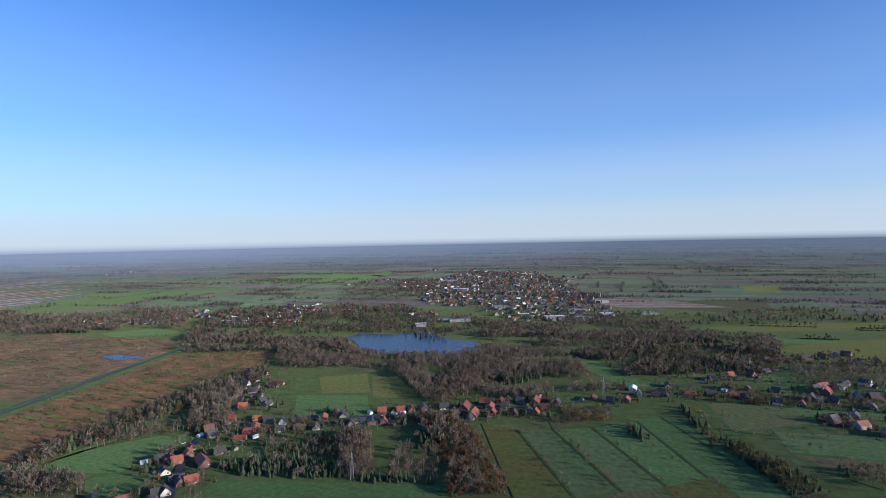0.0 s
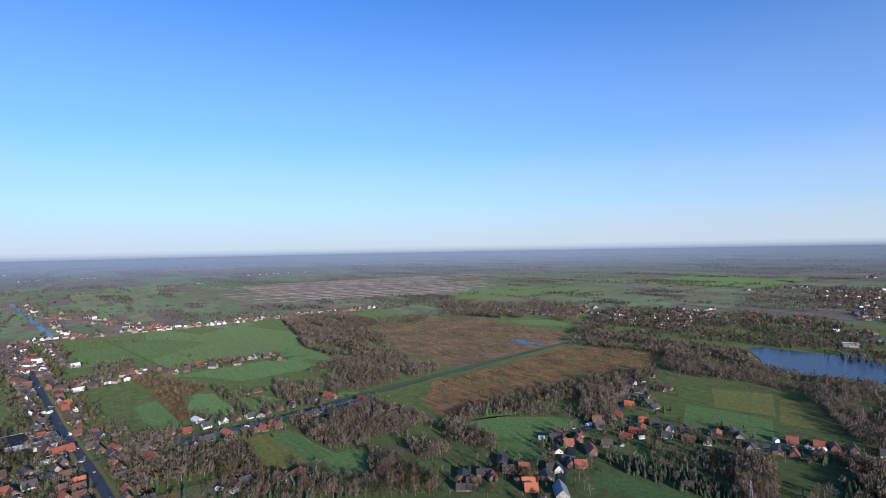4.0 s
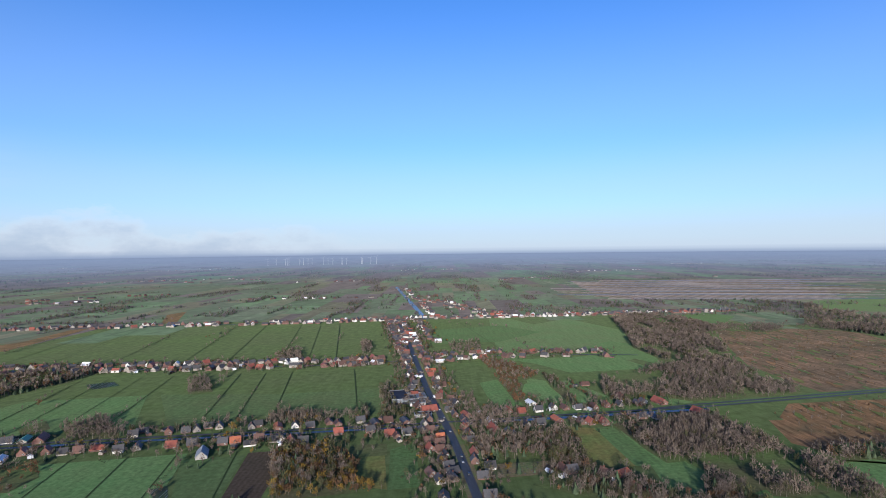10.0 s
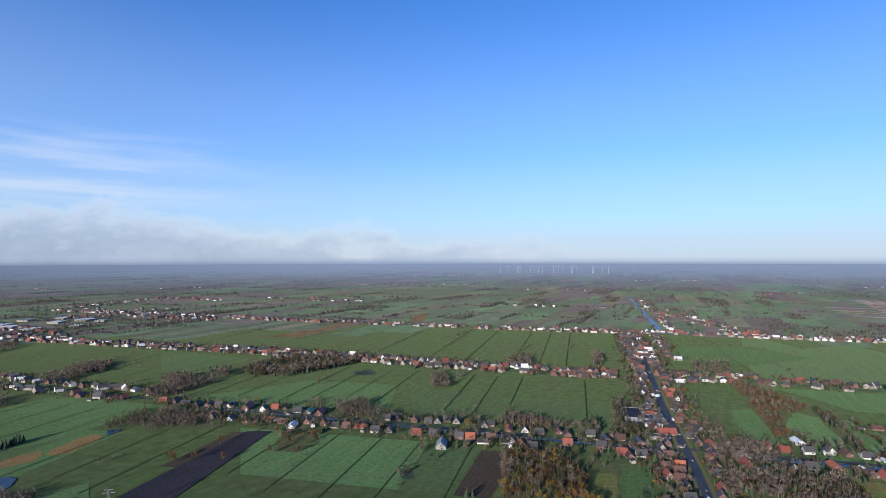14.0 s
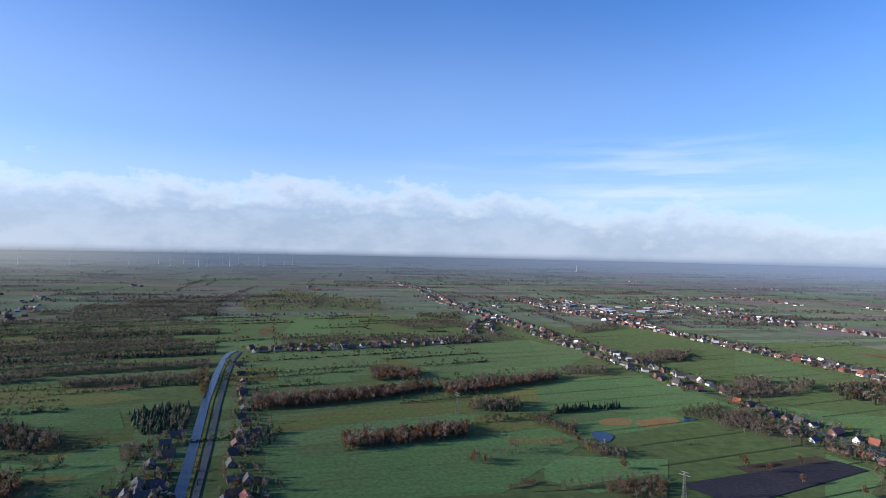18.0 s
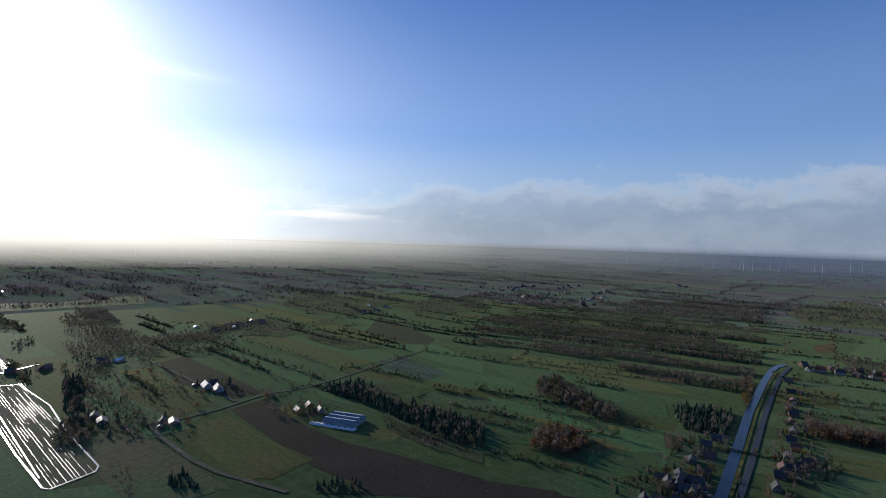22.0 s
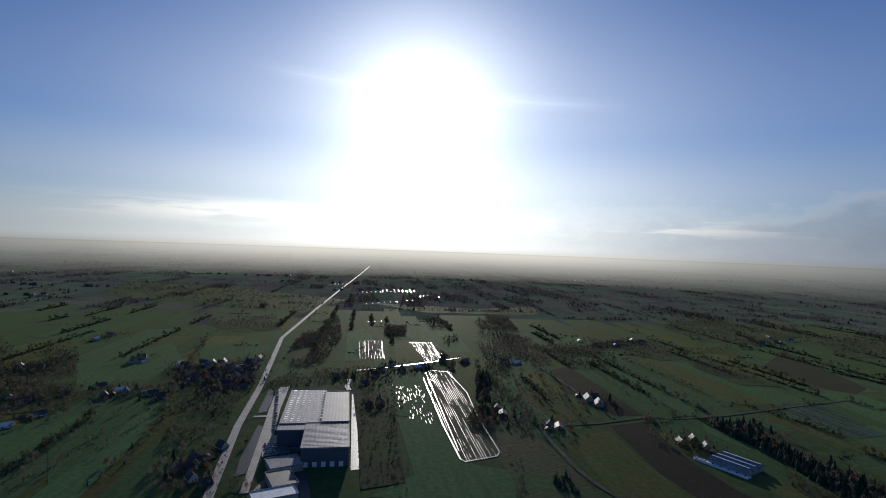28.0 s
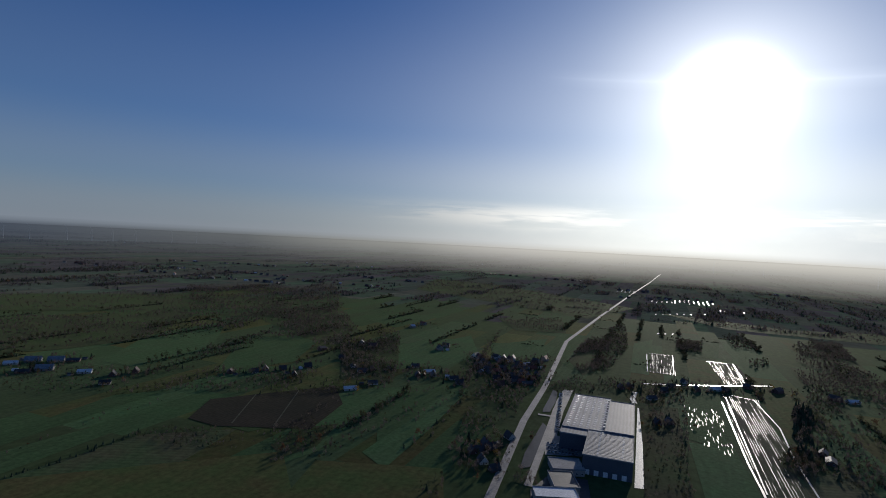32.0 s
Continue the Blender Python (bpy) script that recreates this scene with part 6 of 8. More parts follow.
treeline([(-372, -271), (-381, -221), (-376, -175), (-384, -143)], {"twig": 8, "birch": 2, "olive": 1}, "row of bare brown trees between fields", 9, 4, 0.36)
treeline([(-268, -344), (-276, -296), (-274, -278)], {"hedge": 5, "twig": 3, "rust": 1}, "dark hedgerow with bare trees", 8, 5, 0.36)
wood([(-242, -368), (-257, -365), (-243, -333), (-234, -349)], {"fir": 9, "twig": 1}, "dense dark green fir plantation", gap=4.3, size=0.7)
wood([(-292, -270), (-313, -257), (-310, -234), (-299, -235), (-284, -261)], {"fir": 9, "twig": 1}, "dense dark green fir plantation", gap=5.0, size=0.7)
treeline([(-591, -279), (-579, -191), (-537, -118)], {"twig": 8, "birch": 2, "olive": 1}, "row of bare brown trees between fields", 9, 6, 0.43)
treeline([(-505, -237), (-492, -162), (-468, -132)], {"twig": 8, "birch": 2, "olive": 1}, "row of bare brown trees between fields", 9, 8, 0.43)
treeline([(-159, -542), (-138, -451), (-122, -387), (-118, -367)], {"twig": 4, "olive": 3, "hedge": 4, "fir": 0.4}, "low scrub and bare trees between the fields", 4, 10, 0.58)
treeline([(-256, -738), (-227, -728), (-208, -717)], {"twig": 4, "olive": 3, "hedge": 4, "fir": 0.4}, "low scrub and bare trees between the fields", 5, 8, 0.5)
wood([(-72, -846), (-169, -1201), (-246, -1327), (-195, -1016), (-135, -829), (-104, -781)], {"twig": 4, "olive": 3, "hedge": 4, "fir": 0.4}, "low scrub and bare trees between the fields", gap=5.6, size=0.65, floor=False)
wood([(-112, -779), (-222, -766), (-200, -687), (-150, -633), (-143, -661), (-101, -701)], {"twig": 4, "olive": 3, "hedge": 4, "fir": 0.4}, "low scrub and bare trees between the fields", gap=6.2, size=0.5, floor=False)
wood([(50, -649), (27, -712), (-16, -674), (1, -558), (27, -522), (41, -455), (54, -505)], {"twig": 4, "olive": 3, "hedge": 4, "fir": 0.4}, "low scrub and bare trees between the fields", gap=5.6, size=0.58, floor=False)
wood([(52, -429), (41, -455), (0, -486), (3, -411)], {"twig": 4, "olive": 3, "hedge": 4, "fir": 0.4}, "low scrub and bare trees between the fields", gap=5.0, size=0.58, floor=False)
wood([(-4, -419), (-16, -423), (-22, -402), (-1, -410)], {"twig": 8, "birch": 2, "olive": 1}, "bare brown broadleaf wood in late autumn", gap=3.7, size=0.58)
wood([(385, -2398), (96, -2271), (-343, -1719), (-168, -1393), (66, -1607), (366, -1857)], {"twig": 8, "birch": 2, "olive": 1}, "bare brown broadleaf wood in late autumn", gap=14.9, size=0.65)
treeline([(181, -691), (145, -701), (91, -684), (54, -696)], {"twig": 4, "olive": 3, "hedge": 4, "fir": 0.4}, "low scrub and bare trees between the fields", 9, 10, 0.58)
treeline([(101, -509), (71, -607), (49, -694)], {"twig": 8, "birch": 2, "olive": 1}, "row of bare brown trees between fields", 8, 8, 0.58)
treeline([(53, -843), (42, -1070), (26, -1129)], {"twig": 8, "birch": 2, "olive": 1}, "row of bare brown trees between fields", 10, 10, 0.58)
wood([(52, -1285), (-100, -1352), (-95, -1138), (7, -1125)], {"twig": 8, "birch": 2, "olive": 1}, "bare brown broadleaf wood in late autumn", gap=9.9, size=0.58)
treeline([(268, -1367), (169, -1396), (-90, -1405)], {"twig": 8, "birch": 2, "olive": 1}, "row of bare brown trees between fields", 14, 10, 0.58)
wood([(270, -1021), (220, -986), (188, -847), (221, -840)], {"twig": 4, "olive": 3, "hedge": 4, "fir": 0.4}, "low scrub and bare trees between the fields", gap=6.8, size=0.58, floor=False)
treeline([(335, -1262), (229, -1173), (144, -1065)], {"twig": 4, "olive": 3, "hedge": 4, "fir": 0.4}, "low scrub and bare trees between the fields", 13, 10, 0.58)
wood([(-310, -1133), (-359, -1139), (-322, -1020), (-283, -1022)], {"twig": 4, "olive": 3, "hedge": 4, "fir": 0.4}, "low scrub and bare trees between the fields", gap=5.6, size=0.65, floor=False)
wood([(-444, -1295), (-507, -1342), (-413, -966), (-370, -915)], {"twig": 4, "olive": 3, "hedge": 4, "fir": 0.4}, "low scrub and bare trees between the fields", gap=6.2, size=0.65, floor=False)
wood([(-537, -1177), (-625, -1211), (-547, -935), (-483, -888)], {"twig": 4, "olive": 3, "hedge": 4, "fir": 0.4}, "low scrub and bare trees between the fields", gap=7.4, size=0.65, floor=False)
wood([(-394, -1631), (-543, -1537), (-660, -1449), (-912, -1494), (-793, -1298), (-489, -1380)], {"twig": 8, "birch": 2, "olive": 1}, "bare brown broadleaf wood in late autumn", gap=13.6, size=0.65)
wood([(-408, -851), (-433, -794), (-331, -604), (-306, -493), (-268, -452), (-299, -587)], {"twig": 4, "olive": 3, "hedge": 4, "fir": 0.4}, "low scrub and bare trees between the fields", gap=5.0, size=0.58, floor=False)
wood([(-328, -700), (-347, -694), (-257, -509), (-251, -532)], {"fir": 9, "twig": 1}, "dense dark green fir plantation", gap=4.3, size=0.9)
treeline([(-338, -602), (-306, -493), (-296, -426)], {"twig": 4, "olive": 3, "hedge": 4, "fir": 0.4}, "low scrub and bare trees between the fields", 7, 9, 0.58)
treeline([(-457, -743), (-411, -609), (-353, -499)], {"twig": 8, "birch": 2, "olive": 1}, "row of bare brown trees between fields", 9, 9, 0.5)
treeline([(-530, -723), (-475, -560)], {"twig": 8, "birch": 2, "olive": 1}, "row of bare brown trees between fields", 9, 8, 0.58)
wood([(-440, -960), (-537, -875), (-667, -875), (-749, -889), (-594, -778), (-457, -779), (-397, -828)], {"twig": 8, "birch": 2, "olive": 1}, "bare brown broadleaf wood in late autumn", gap=7.4, size=0.58)
treeline([(-232, -419), (-213, -364), (-201, -336)], {"hedge": 5, "twig": 3, "rust": 1}, "dark hedgerow with bare trees", 5, 6, 0.5)
wood([(-35, -694), (-81, -770), (-112, -684), (-52, -663)], {"twig": 4, "olive": 3, "hedge": 4, "fir": 0.4}, "low scrub and bare trees between the fields", gap=5.6, size=0.5, floor=False)
treeline([(-179, -725), (-212, -733), (-270, -753), (-333, -776), (-445, -816)], {"twig": 4, "olive": 3, "hedge": 4, "fir": 0.4}, "low scrub and bare trees between the fields", 8, 8, 0.5)
wood([(-150, -633), (-163, -629), (-137, -549), (-135, -569)], {"twig": 4, "olive": 3, "hedge": 4, "fir": 0.4}, "low scrub and bare trees between the fields", gap=5.0, size=0.43, floor=False)
treeline([(-208, -717), (-161, -541)], {"hedge": 5, "twig": 3, "rust": 1}, "dark hedgerow with bare trees", 5, 5, 0.5)
wood([(323, -414), (305, -441), (219, -452), (201, -498), (160, -478), (186, -416), (277, -401)], {"twig": 4, "olive": 3, "hedge": 4, "fir": 0.4}, "low scrub and bare trees between the fields", gap=3.7, size=0.36, floor=False)
treeline([(345, -319), (333, -351), (318, -422)], {"fir": 6, "hedge": 3}, "tall dark evergreen hedge", 2.5, 4, 0.43)
treeline([(383, -353), (378, -397), (371, -452), (356, -513)], {"hedge": 5, "twig": 3, "rust": 1}, "dark hedgerow with bare trees", 7, 5, 0.43)
treeline([(156, -412), (145, -499), (123, -603), (87, -640)], {"twig": 8, "birch": 2, "olive": 1}, "row of bare brown trees between fields", 6, 9, 0.58)
treeline([(211, -448), (197, -517), (184, -583)], {"twig": 8, "birch": 2, "olive": 1}, "row of bare brown trees between fields", 7, 9, 0.5)
wood([(455, -512), (437, -626), (295, -649), (229, -673), (195, -579), (264, -555), (348, -549), (414, -504)], {"twig": 4, "olive": 3, "hedge": 4, "fir": 0.4}, "low scrub and bare trees between the fields", gap=5.6, size=0.5, floor=False)
wood([(635, -581), (560, -611), (487, -591), (455, -512), (484, -480), (530, -486)], {"twig": 4, "olive": 3, "hedge": 4, "fir": 0.4}, "low scrub and bare trees between the fields", gap=7.4, size=0.43, floor=False)
wood([(926, -844), (812, -907), (757, -1076), (662, -1033), (577, -769), (628, -656), (675, -617)], {"twig": 8, "birch": 2, "olive": 1}, "bare brown broadleaf wood in late autumn", gap=9.9, size=0.58)
wood([(649, -849), (576, -1037), (497, -959), (517, -796), (577, -769)], {"twig": 4, "olive": 3, "hedge": 4, "fir": 0.4}, "low scrub and bare trees between the fields", gap=8.7, size=0.58, floor=False)
wood([(641, -1001), (457, -1318), (287, -960), (290, -846), (358, -868), (547, -1053)], {"twig": 8, "birch": 2, "olive": 1}, "bare brown broadleaf wood in late autumn", gap=9.9, size=0.65)
wood([(442, -694), (475, -789), (447, -884), (416, -842), (407, -708)], {"twig": 4, "olive": 3, "hedge": 4, "fir": 0.4}, "low scrub and bare trees between the fields", gap=5.0, size=0.43, floor=False)
wood([(306, -892), (249, -978), (182, -724), (222, -676)], {"twig": 4, "olive": 3, "hedge": 4, "fir": 0.4}, "low scrub and bare trees between the fields", gap=6.8, size=0.58, floor=False)
treeline([(268, -969), (161, -1129)], {"twig": 8, "birch": 2, "olive": 1}, "row of bare brown trees between fields", 12, 9, 0.58)
treeline([(141, -621), (99, -722)], {"twig": 4, "olive": 3, "hedge": 4, "fir": 0.4}, "low scrub and bare trees between the fields", 9, 8, 0.58)
wood([(1200, -1091), (915, -1299), (623, -1348), (545, -1568), (553, -1199), (821, -989), (982, -895)], {"twig": 8, "birch": 2, "olive": 1}, "bare brown broadleaf wood in late autumn", gap=14.9, size=0.65)
wood([(200, -424), (199, -466), (165, -492), (164, -434), (181, -405)], {"olive": 6, "twig": 4, "rust": 1, "fir": 1}, "half bare olive brown wood", gap=5.0, size=0.43)
wood([(68, -390), (52, -409), (46, -371), (63, -367)], {"twig": 4, "olive": 3, "hedge": 4, "fir": 0.4}, "low scrub and bare trees between the fields", gap=5.0, size=0.5, floor=False)
lone_tree(178, -430, "rust", 0.8)
lone_tree(167, -447, "rust", 0.8)
lone_tree(186, -416, "rust", 0.8)
lone_tree(87, -485, "rust", 0.8)

RUSTY, BARE, MIXED = {"rust": 7, "twig": 3}, {"twig": 8, "birch": 2, "olive": 1}, {"twig": 5, "fir": 3, "rust": 1.5, "olive": 2}
wood([(-675, 52), (-678, 282), (-648, 266), (-630, 180), (-632, 51)], RUSTY, "long block of rusty brown beech wood", gap=3.9, size=1.1, dense=True)
wood([(-664, 284), (-676, 380), (-668, 462), (-648, 464), (-626, 340), (-620, 280)], RUSTY, "long block of rusty brown beech wood", gap=4.0, size=1.1, dense=True)
wood([(-512, 119), (-508, 247), (-476, 236), (-480, 114)], RUSTY, "small rusty brown wood between pastures", gap=3.8, size=1.1, dense=True)
wood([(-800, 229), (-760, 292), (-718, 279), (-726, 210)], RUSTY, "small rusty brown wood between pastures", gap=4.2, size=1.05, dense=True)
wood([(-574, 280), (-574, 352), (-532, 332), (-548, 281)], MIXED, "dark mixed copse beside the pasture", gap=4.0, size=1.0, dense=True)
wood([(-506, 324), (-512, 350), (-470, 342), (-482, 322)], RUSTY, "rusty scrub beside the pond", gap=4.0, size=0.6)
wood([(-474, 326), (-478, 366), (-456, 350), (-424, 328), (-392, 322), (-386, 340), (-410, 340), (-432, 336)], {"twig": 5, "rust": 4, "gold": 1}, "bare and rusty trees round the pond", gap=4.0, size=0.62)
# long narrow strips of coppice west of the canal, with grass between them
for k, (x, w, y0, y1, kinds) in enumerate(((-790, 16, -85, -2, MIXED), (-822, 24, -170, 4, BARE), (-872, 16, -430, -200, BARE), (-905, 26, -330, 8, BARE), (-958, 14, -470, -120, BARE), (-1006, 22, -500, 14, MIXED), (-1068, 16, -420, 18, BARE), (-1120, 20, -540, -20, BARE),
                                          (-1178, 18, -520, -60, BARE), (-1240, 24, -300, 24, MIXED), (-1310, 24, -560, 10, BARE), (-1395, 26, -420, 26, BARE), (-1490, 26, -600, -60, BARE), (-1580, 30, -330, 30, BARE), (-1690, 34, -420, 20, BARE), (-1810, 40, -340, 40, BARE), (-1960, 44, -240, 30, BARE))):
    cuts = [y0] + sorted(RNG.uniform(y0, y1, 3)) + [y1]
    w *= 1.3
    edge = [(x - w / 2 + RNG.normal(0, 4), y) for y in cuts] + [(x + w / 2 + RNG.normal(0, 4), y) for y in reversed(cuts)]
    wood(edge, kinds, "long narrow strip of bare coppice wood", gap=4.4 if x > -1000 else 5.6 if x > -1300 else 8.0, size=0.82, dense=True)
wood([(-672, -240), (-705, -225), (-640, -165), (-598, -118), (-560, -124), (-590, -178), (-622, -222)], MIXED, "bare hedgerow wood between pastures", gap=4.2, size=0.95, dense=True)
wood([(-448, -166), (-500, -172), (-512, -146), (-486, -122), (-450, -126)], RUSTY, "small rusty brown copse in the pasture", gap=3.8, size=1.05, dense=True)
treeline([(-486, -122), (-446, -118), (-408, -108)], RUSTY, "row of small rusty trees", 7, 6, 0.45)
treeline([(-566, -320), (-560, -230), (-556, -150)], {"hedge": 5, "twig": 3, "rust": 1}, "dark hedgerow with bare trees", 5, 4, 0.5)
treeline([(-470, -240), (-466, -180), (-462, -60)], {"rust": 3, "twig": 4, "hedge": 5}, "dark hedgerow with bare trees", 6, 4, 0.5)
treeline([(-434, -236), (-426, -130), (-418, -66)], {"rust": 2, "twig": 4, "hedge": 6}, "dark hedgerow with bare trees", 7, 4, 0.42)

# ---- trees, plots and lanes on the sunny side ----
for pts, size in (([(163, -395), (129, -476), (101, -580)], 0.55), ([(184, -386), (167, -456), (135, -534)], 0.5), ([(89, -446), (64, -563), (58, -649)], 0.6), ([(75, -647), (59, -763), (41, -1045)], 0.6), ([(349, -545), (274, -618), (166, -682), (114, -730), (54, -714)], 0.55),
                  ([(433, -665), (437, -805), (438, -914)], 0.7), ([(-361, -773), (-328, -640), (-293, -471)], 0.62), ([(-386, -741), (-356, -602), (-331, -500)], 0.6), ([(-438, -728), (-369, -548)], 0.5), ([(-546, -716), (-496, -548), (-465, -457)], 0.55), ([(-628, -765), (-584, -542)], 0.5), ([(-393, -784), (-519, -818), (-710, -850), (-827, -771), (-1080, -821), (-1372, -787)], 0.65)):
    treeline(pts, {"twig": 5, "olive": 3, "hedge": 5, "fir": 0.4}, "dense hedgerow with bare trees against the sun", 3.4, 9, size)
wood([(289, -930), (288, -800), (469, -880), (581, -888), (1000, -1500), (640, -1800)], BARE, "wide dark wood of bare trees", gap=11.0, size=0.75, floor=False)
wood([(210, -930), (290, -850), (216, -645), (152, -650), (170, -760)], {"twig": 5, "olive": 2, "hedge": 3, "fir": 1}, "trees and gardens of a hamlet", gap=6.0, size=0.6)
wood([(-129, -1075), (-176, -1075), (-122, -830), (-90, -775), (-78, -872)], BARE, "bare wood beside the straight road", gap=5.4, size=0.65)
wood([(-625, -1290), (-675, -1262), (-588, -1047), (-545, -1071)], BARE, "dark block of bare wood between fields", gap=6.2, size=0.65)
wood([(-316, -1165), (-355, -1145), (-324, -1034), (-285, -1043)], BARE, "dark block of bare wood between fields", gap=5.4, size=0.65)
wood([(-264, -560), (-287, -556), (-236, -463), (-228, -505)], MIXED, "dark trees beside the wet field", gap=4.2, size=0.75)
patch("bare_plot", "plough", [(316, -522), (212, -612), (181, -550), (184, -470), (268, -453), (302, -464)], "dark nursery plot with rows of bare soil", "field")
for u in (0.31, 0.66):
    ribbon("lane", "track", [(212 + 104 * u, -612 + 90 * u), (184 + 112 * u, -470 + 10 * u)], 1.3, "narrow wet track across the nursery plot", "lane", 0.6)

# ---- houses ----
houses([(-473, 607), (-459, 610), (-440, 605), (-424, 604), (-408, 604), (-392, 601), (-379, 604), (-354, 601), (-330, 596), (-320, 605), (-287, 596), (-273, 597), (-258, 594), (-175, 584), (-170, 596), (-143, 585), (-127, 584), (-118, 587), (-108, 593), (-97, 590), (-65, 581), (-59, 584), (-39, 574), (-22, 573)], "rddkddwRwrwGRddrddddddOw", 96, "houses along the village canal")
houses([(-7, 568), (12, 575), (21, 569), (44, 570), (58, 560), (72, 563), (89, 558)], "dbbdKdK", 96, "houses along the village canal")
houses([(156, 562), (189, 557), (205, 564), (217, 556), (240, 585), (237, 556), (256, 559), (269, 557), (283, 552), (301, 551), (317, 552), (334, 552), (357, 552), (367, 556), (383, 549), (340, 645)], "OdrrWwwdwddddwRb", 94, "houses along the village canal")
houses([(-372, 558), (-376, 568), (-348, 556), (-326, 550), (-316, 553), (-303, 558), (-284, 553), (-268, 544), (-257, 559), (-237, 556), (-222, 550), (-210, 552), (-195, 553), (-175, 543), (-161, 548), (-131, 543), (-113, 544), (-99, 513), (-86, 539), (-75, 540), (-61, 530), (-54, 541), (-41, 534), (-34, 535)], "ddwdrodWrrdbrwdrdMdowddw", 96, "houses along the village canal")
houses([(-24, 528), (-13, 524), (20, 539), (51, 537), (68, 522), (74, 517), (85, 521), (102, 525), (108, 522)], "rdrdrbwKb", 96, "houses along the village canal")
houses([(143, 520), (175, 532), (170, 508), (184, 498), (207, 517), (222, 516), (243, 522), (264, 508), (271, 503), (285, 510), (284, 498), (332, 505), (346, 503), (399, 502), (351, 580)], "rWRBddOdrbrdBRd", 94, "houses along the village canal")
houses([(113, 500), (109, 484), (106, 470), (108, 455), (103, 446), (105, 433), (105, 422), (88, 423), (92, 409), (103, 410), (100, 492), (98, 473), (112, 606), (121, 589), (110, 615), (139, 831), (135, 800), (133, 775), (130, 745), (127, 723), (151, 920), (153, 972), (155, 1030), (159, 1082)], "obbkddkbwkbrbRdrdkbbdbdd", 6, "houses along the main road")
houses([(163, 1132)], "k", 6, "houses along the main road")
houses([(183, 986), (178, 933), (178, 903), (163, 780), (158, 750), (173, 752), (191, 840), (209, 843), (201, 883), (151, 676), (151, 653), (149, 615), (156, 604), (156, 721), (179, 1087), (182, 1041), (196, 1086), (185, 1177), (201, 1244), (192, 1145), (171, 850), (164, 810), (154, 701), (143, 636)], "rdwOrbWwddrKwbdbrdwrdbkb", 6, "houses along the main road")
houses([(198, 398)], "k", 0, "houses along the main road")
house_row([(100, 300), (106, 380)], 20, "dkb", 18, "houses along the main road")
house_row([(-1786, 782), (-1241, 729), (-959, 684), (-667, 647), (-500, 622)], 17, "ddkwrrb", 16, "houses along the village canal")
house_row([(-1848, 1107), (-1336, 1043), (-963, 1007), (-629, 975), (-348, 938), (-162, 902), (15, 873), (110, 870)], 17, "ddkwrbw", 14, "houses along the second row", True)
house_row([(190, 870), (302, 868), (473, 824)], 19, "ddwrbw", 14, "houses along the second row", True)
house_row([(-1700, 1630), (-1226, 1557), (-522, 1454), (24, 1385), (193, 1387), (335, 1374), (817, 1307), (1125, 1280)], 21, "ddwwrb", 14, "houses along the third row", True)
house_row([(283, 1380), (370, 2400)], 20, "dwrb", 18, "houses along the far canal", True, (-1,))
house_row([(500, 1290), (450, 1500), (390, 1850)], 30, "dwrb", 16, "houses along the third row", True)
house_row([(196, 1000), (215, 1340)], 24, "dwrb", 22, "houses along the main road", True)
houses([(317, 279), (314, 265), (331, 269), (301, 264), (330, 260), (348, 258), (360, 273), (360, 251), (338, 232), (331, 225), (358, 229), (372, 232), (374, 228), (390, 226), (396, 232), (393, 219), (341, 206), (455, 253), (444, 249), (428, 250), (433, 258), (432, 266), (410, 250), (427, 227)], "KbdkrdKrooKdwbdrMrorrdwR", 40, "houses of the near village")
houses([(449, 224), (488, 250), (503, 261), (524, 253)], "dddd", 40, "houses of the near village")
houses([(531, 252), (575, 259), (635, 274), (612, 259), (532, 225), (509, 218), (530, 213), (494, 218), (480, 220), (524, 196), (503, 191), (533, 184), (509, 174), (510, 158), (539, 159), (551, 148), (546, 141), (520, 126), (529, 119), (528, 107), (527, 95), (557, 102), (563, 83), (564, 72)], "roddoOdrrwwddwOdddwKrrrr", 12, "houses of the near village")
houses([(540, 78), (567, 59), (572, 38), (552, 26)], "rdwd", 12, "houses of the near village")
houses([(572, 16), (537, 10), (549, 7), (589, -5), (575, -11), (594, -23), (578, -27), (554, -13), (551, -35), (594, -44), (562, -50), (591, -60), (555, -57), (601, -74), (568, -68), (601, 290), (616, 289), (646, 291), (667, 296), (691, 302), (652, 277), (658, 256), (669, 253), (718, 292)], "RwRoOrwrdddRrdddwdddkdbd", -12, "houses of the near village")
houses([(584, 235), (592, 245)], "dd", -12, "houses of the near village")
houses([(589, -83), (605, -125), (599, -160), (626, -206), (643, -179), (620, -179), (643, -166), (615, -196), (595, -141)], "ddrwWwdbd", -20, "houses of the near village")
houses([(233, 384), (227, 354), (230, 344), (194, 404), (221, 387)], "Obodb", 20, "houses of the near village")
house_row([(700, -260), (760, -420), (800, -560)], 24, "dkwrb", 16, "houses of the near village")
house_row([(642, -217), (630, -288), (588, -349), (551, -395)], 24, "dkwrb", 16, "houses of the near village")
house_row([(618, -380), (640, -459)], 30, "dkb", 14, "houses of the near village", True)
house_row([(578, -321), (543, -385)], 22, "dkwb", 40, "houses of the near village", True)
house_row([(1314, 673), (1213, 555), (1164, 430), (1466, 509)], 22, "drwb", 16, "houses near the lake", True)
house_row([(1466, 509), (1287, 336), (1447, 315)], 22, "drwr", 16, "houses near the lake", True)
house_row([(1240, 944), (1207, 713), (1428, 747)], 26, "drw", 16, "houses near the lake", True)
house_row([(1398, 670), (1302, 524), (1299, 480)], 20, "drwb", 22, "houses near the lake", True)
house_row([(1255, 519), (1295, 436), (1529, 497)], 20, "rrdb", 26, "houses near the lake", True)
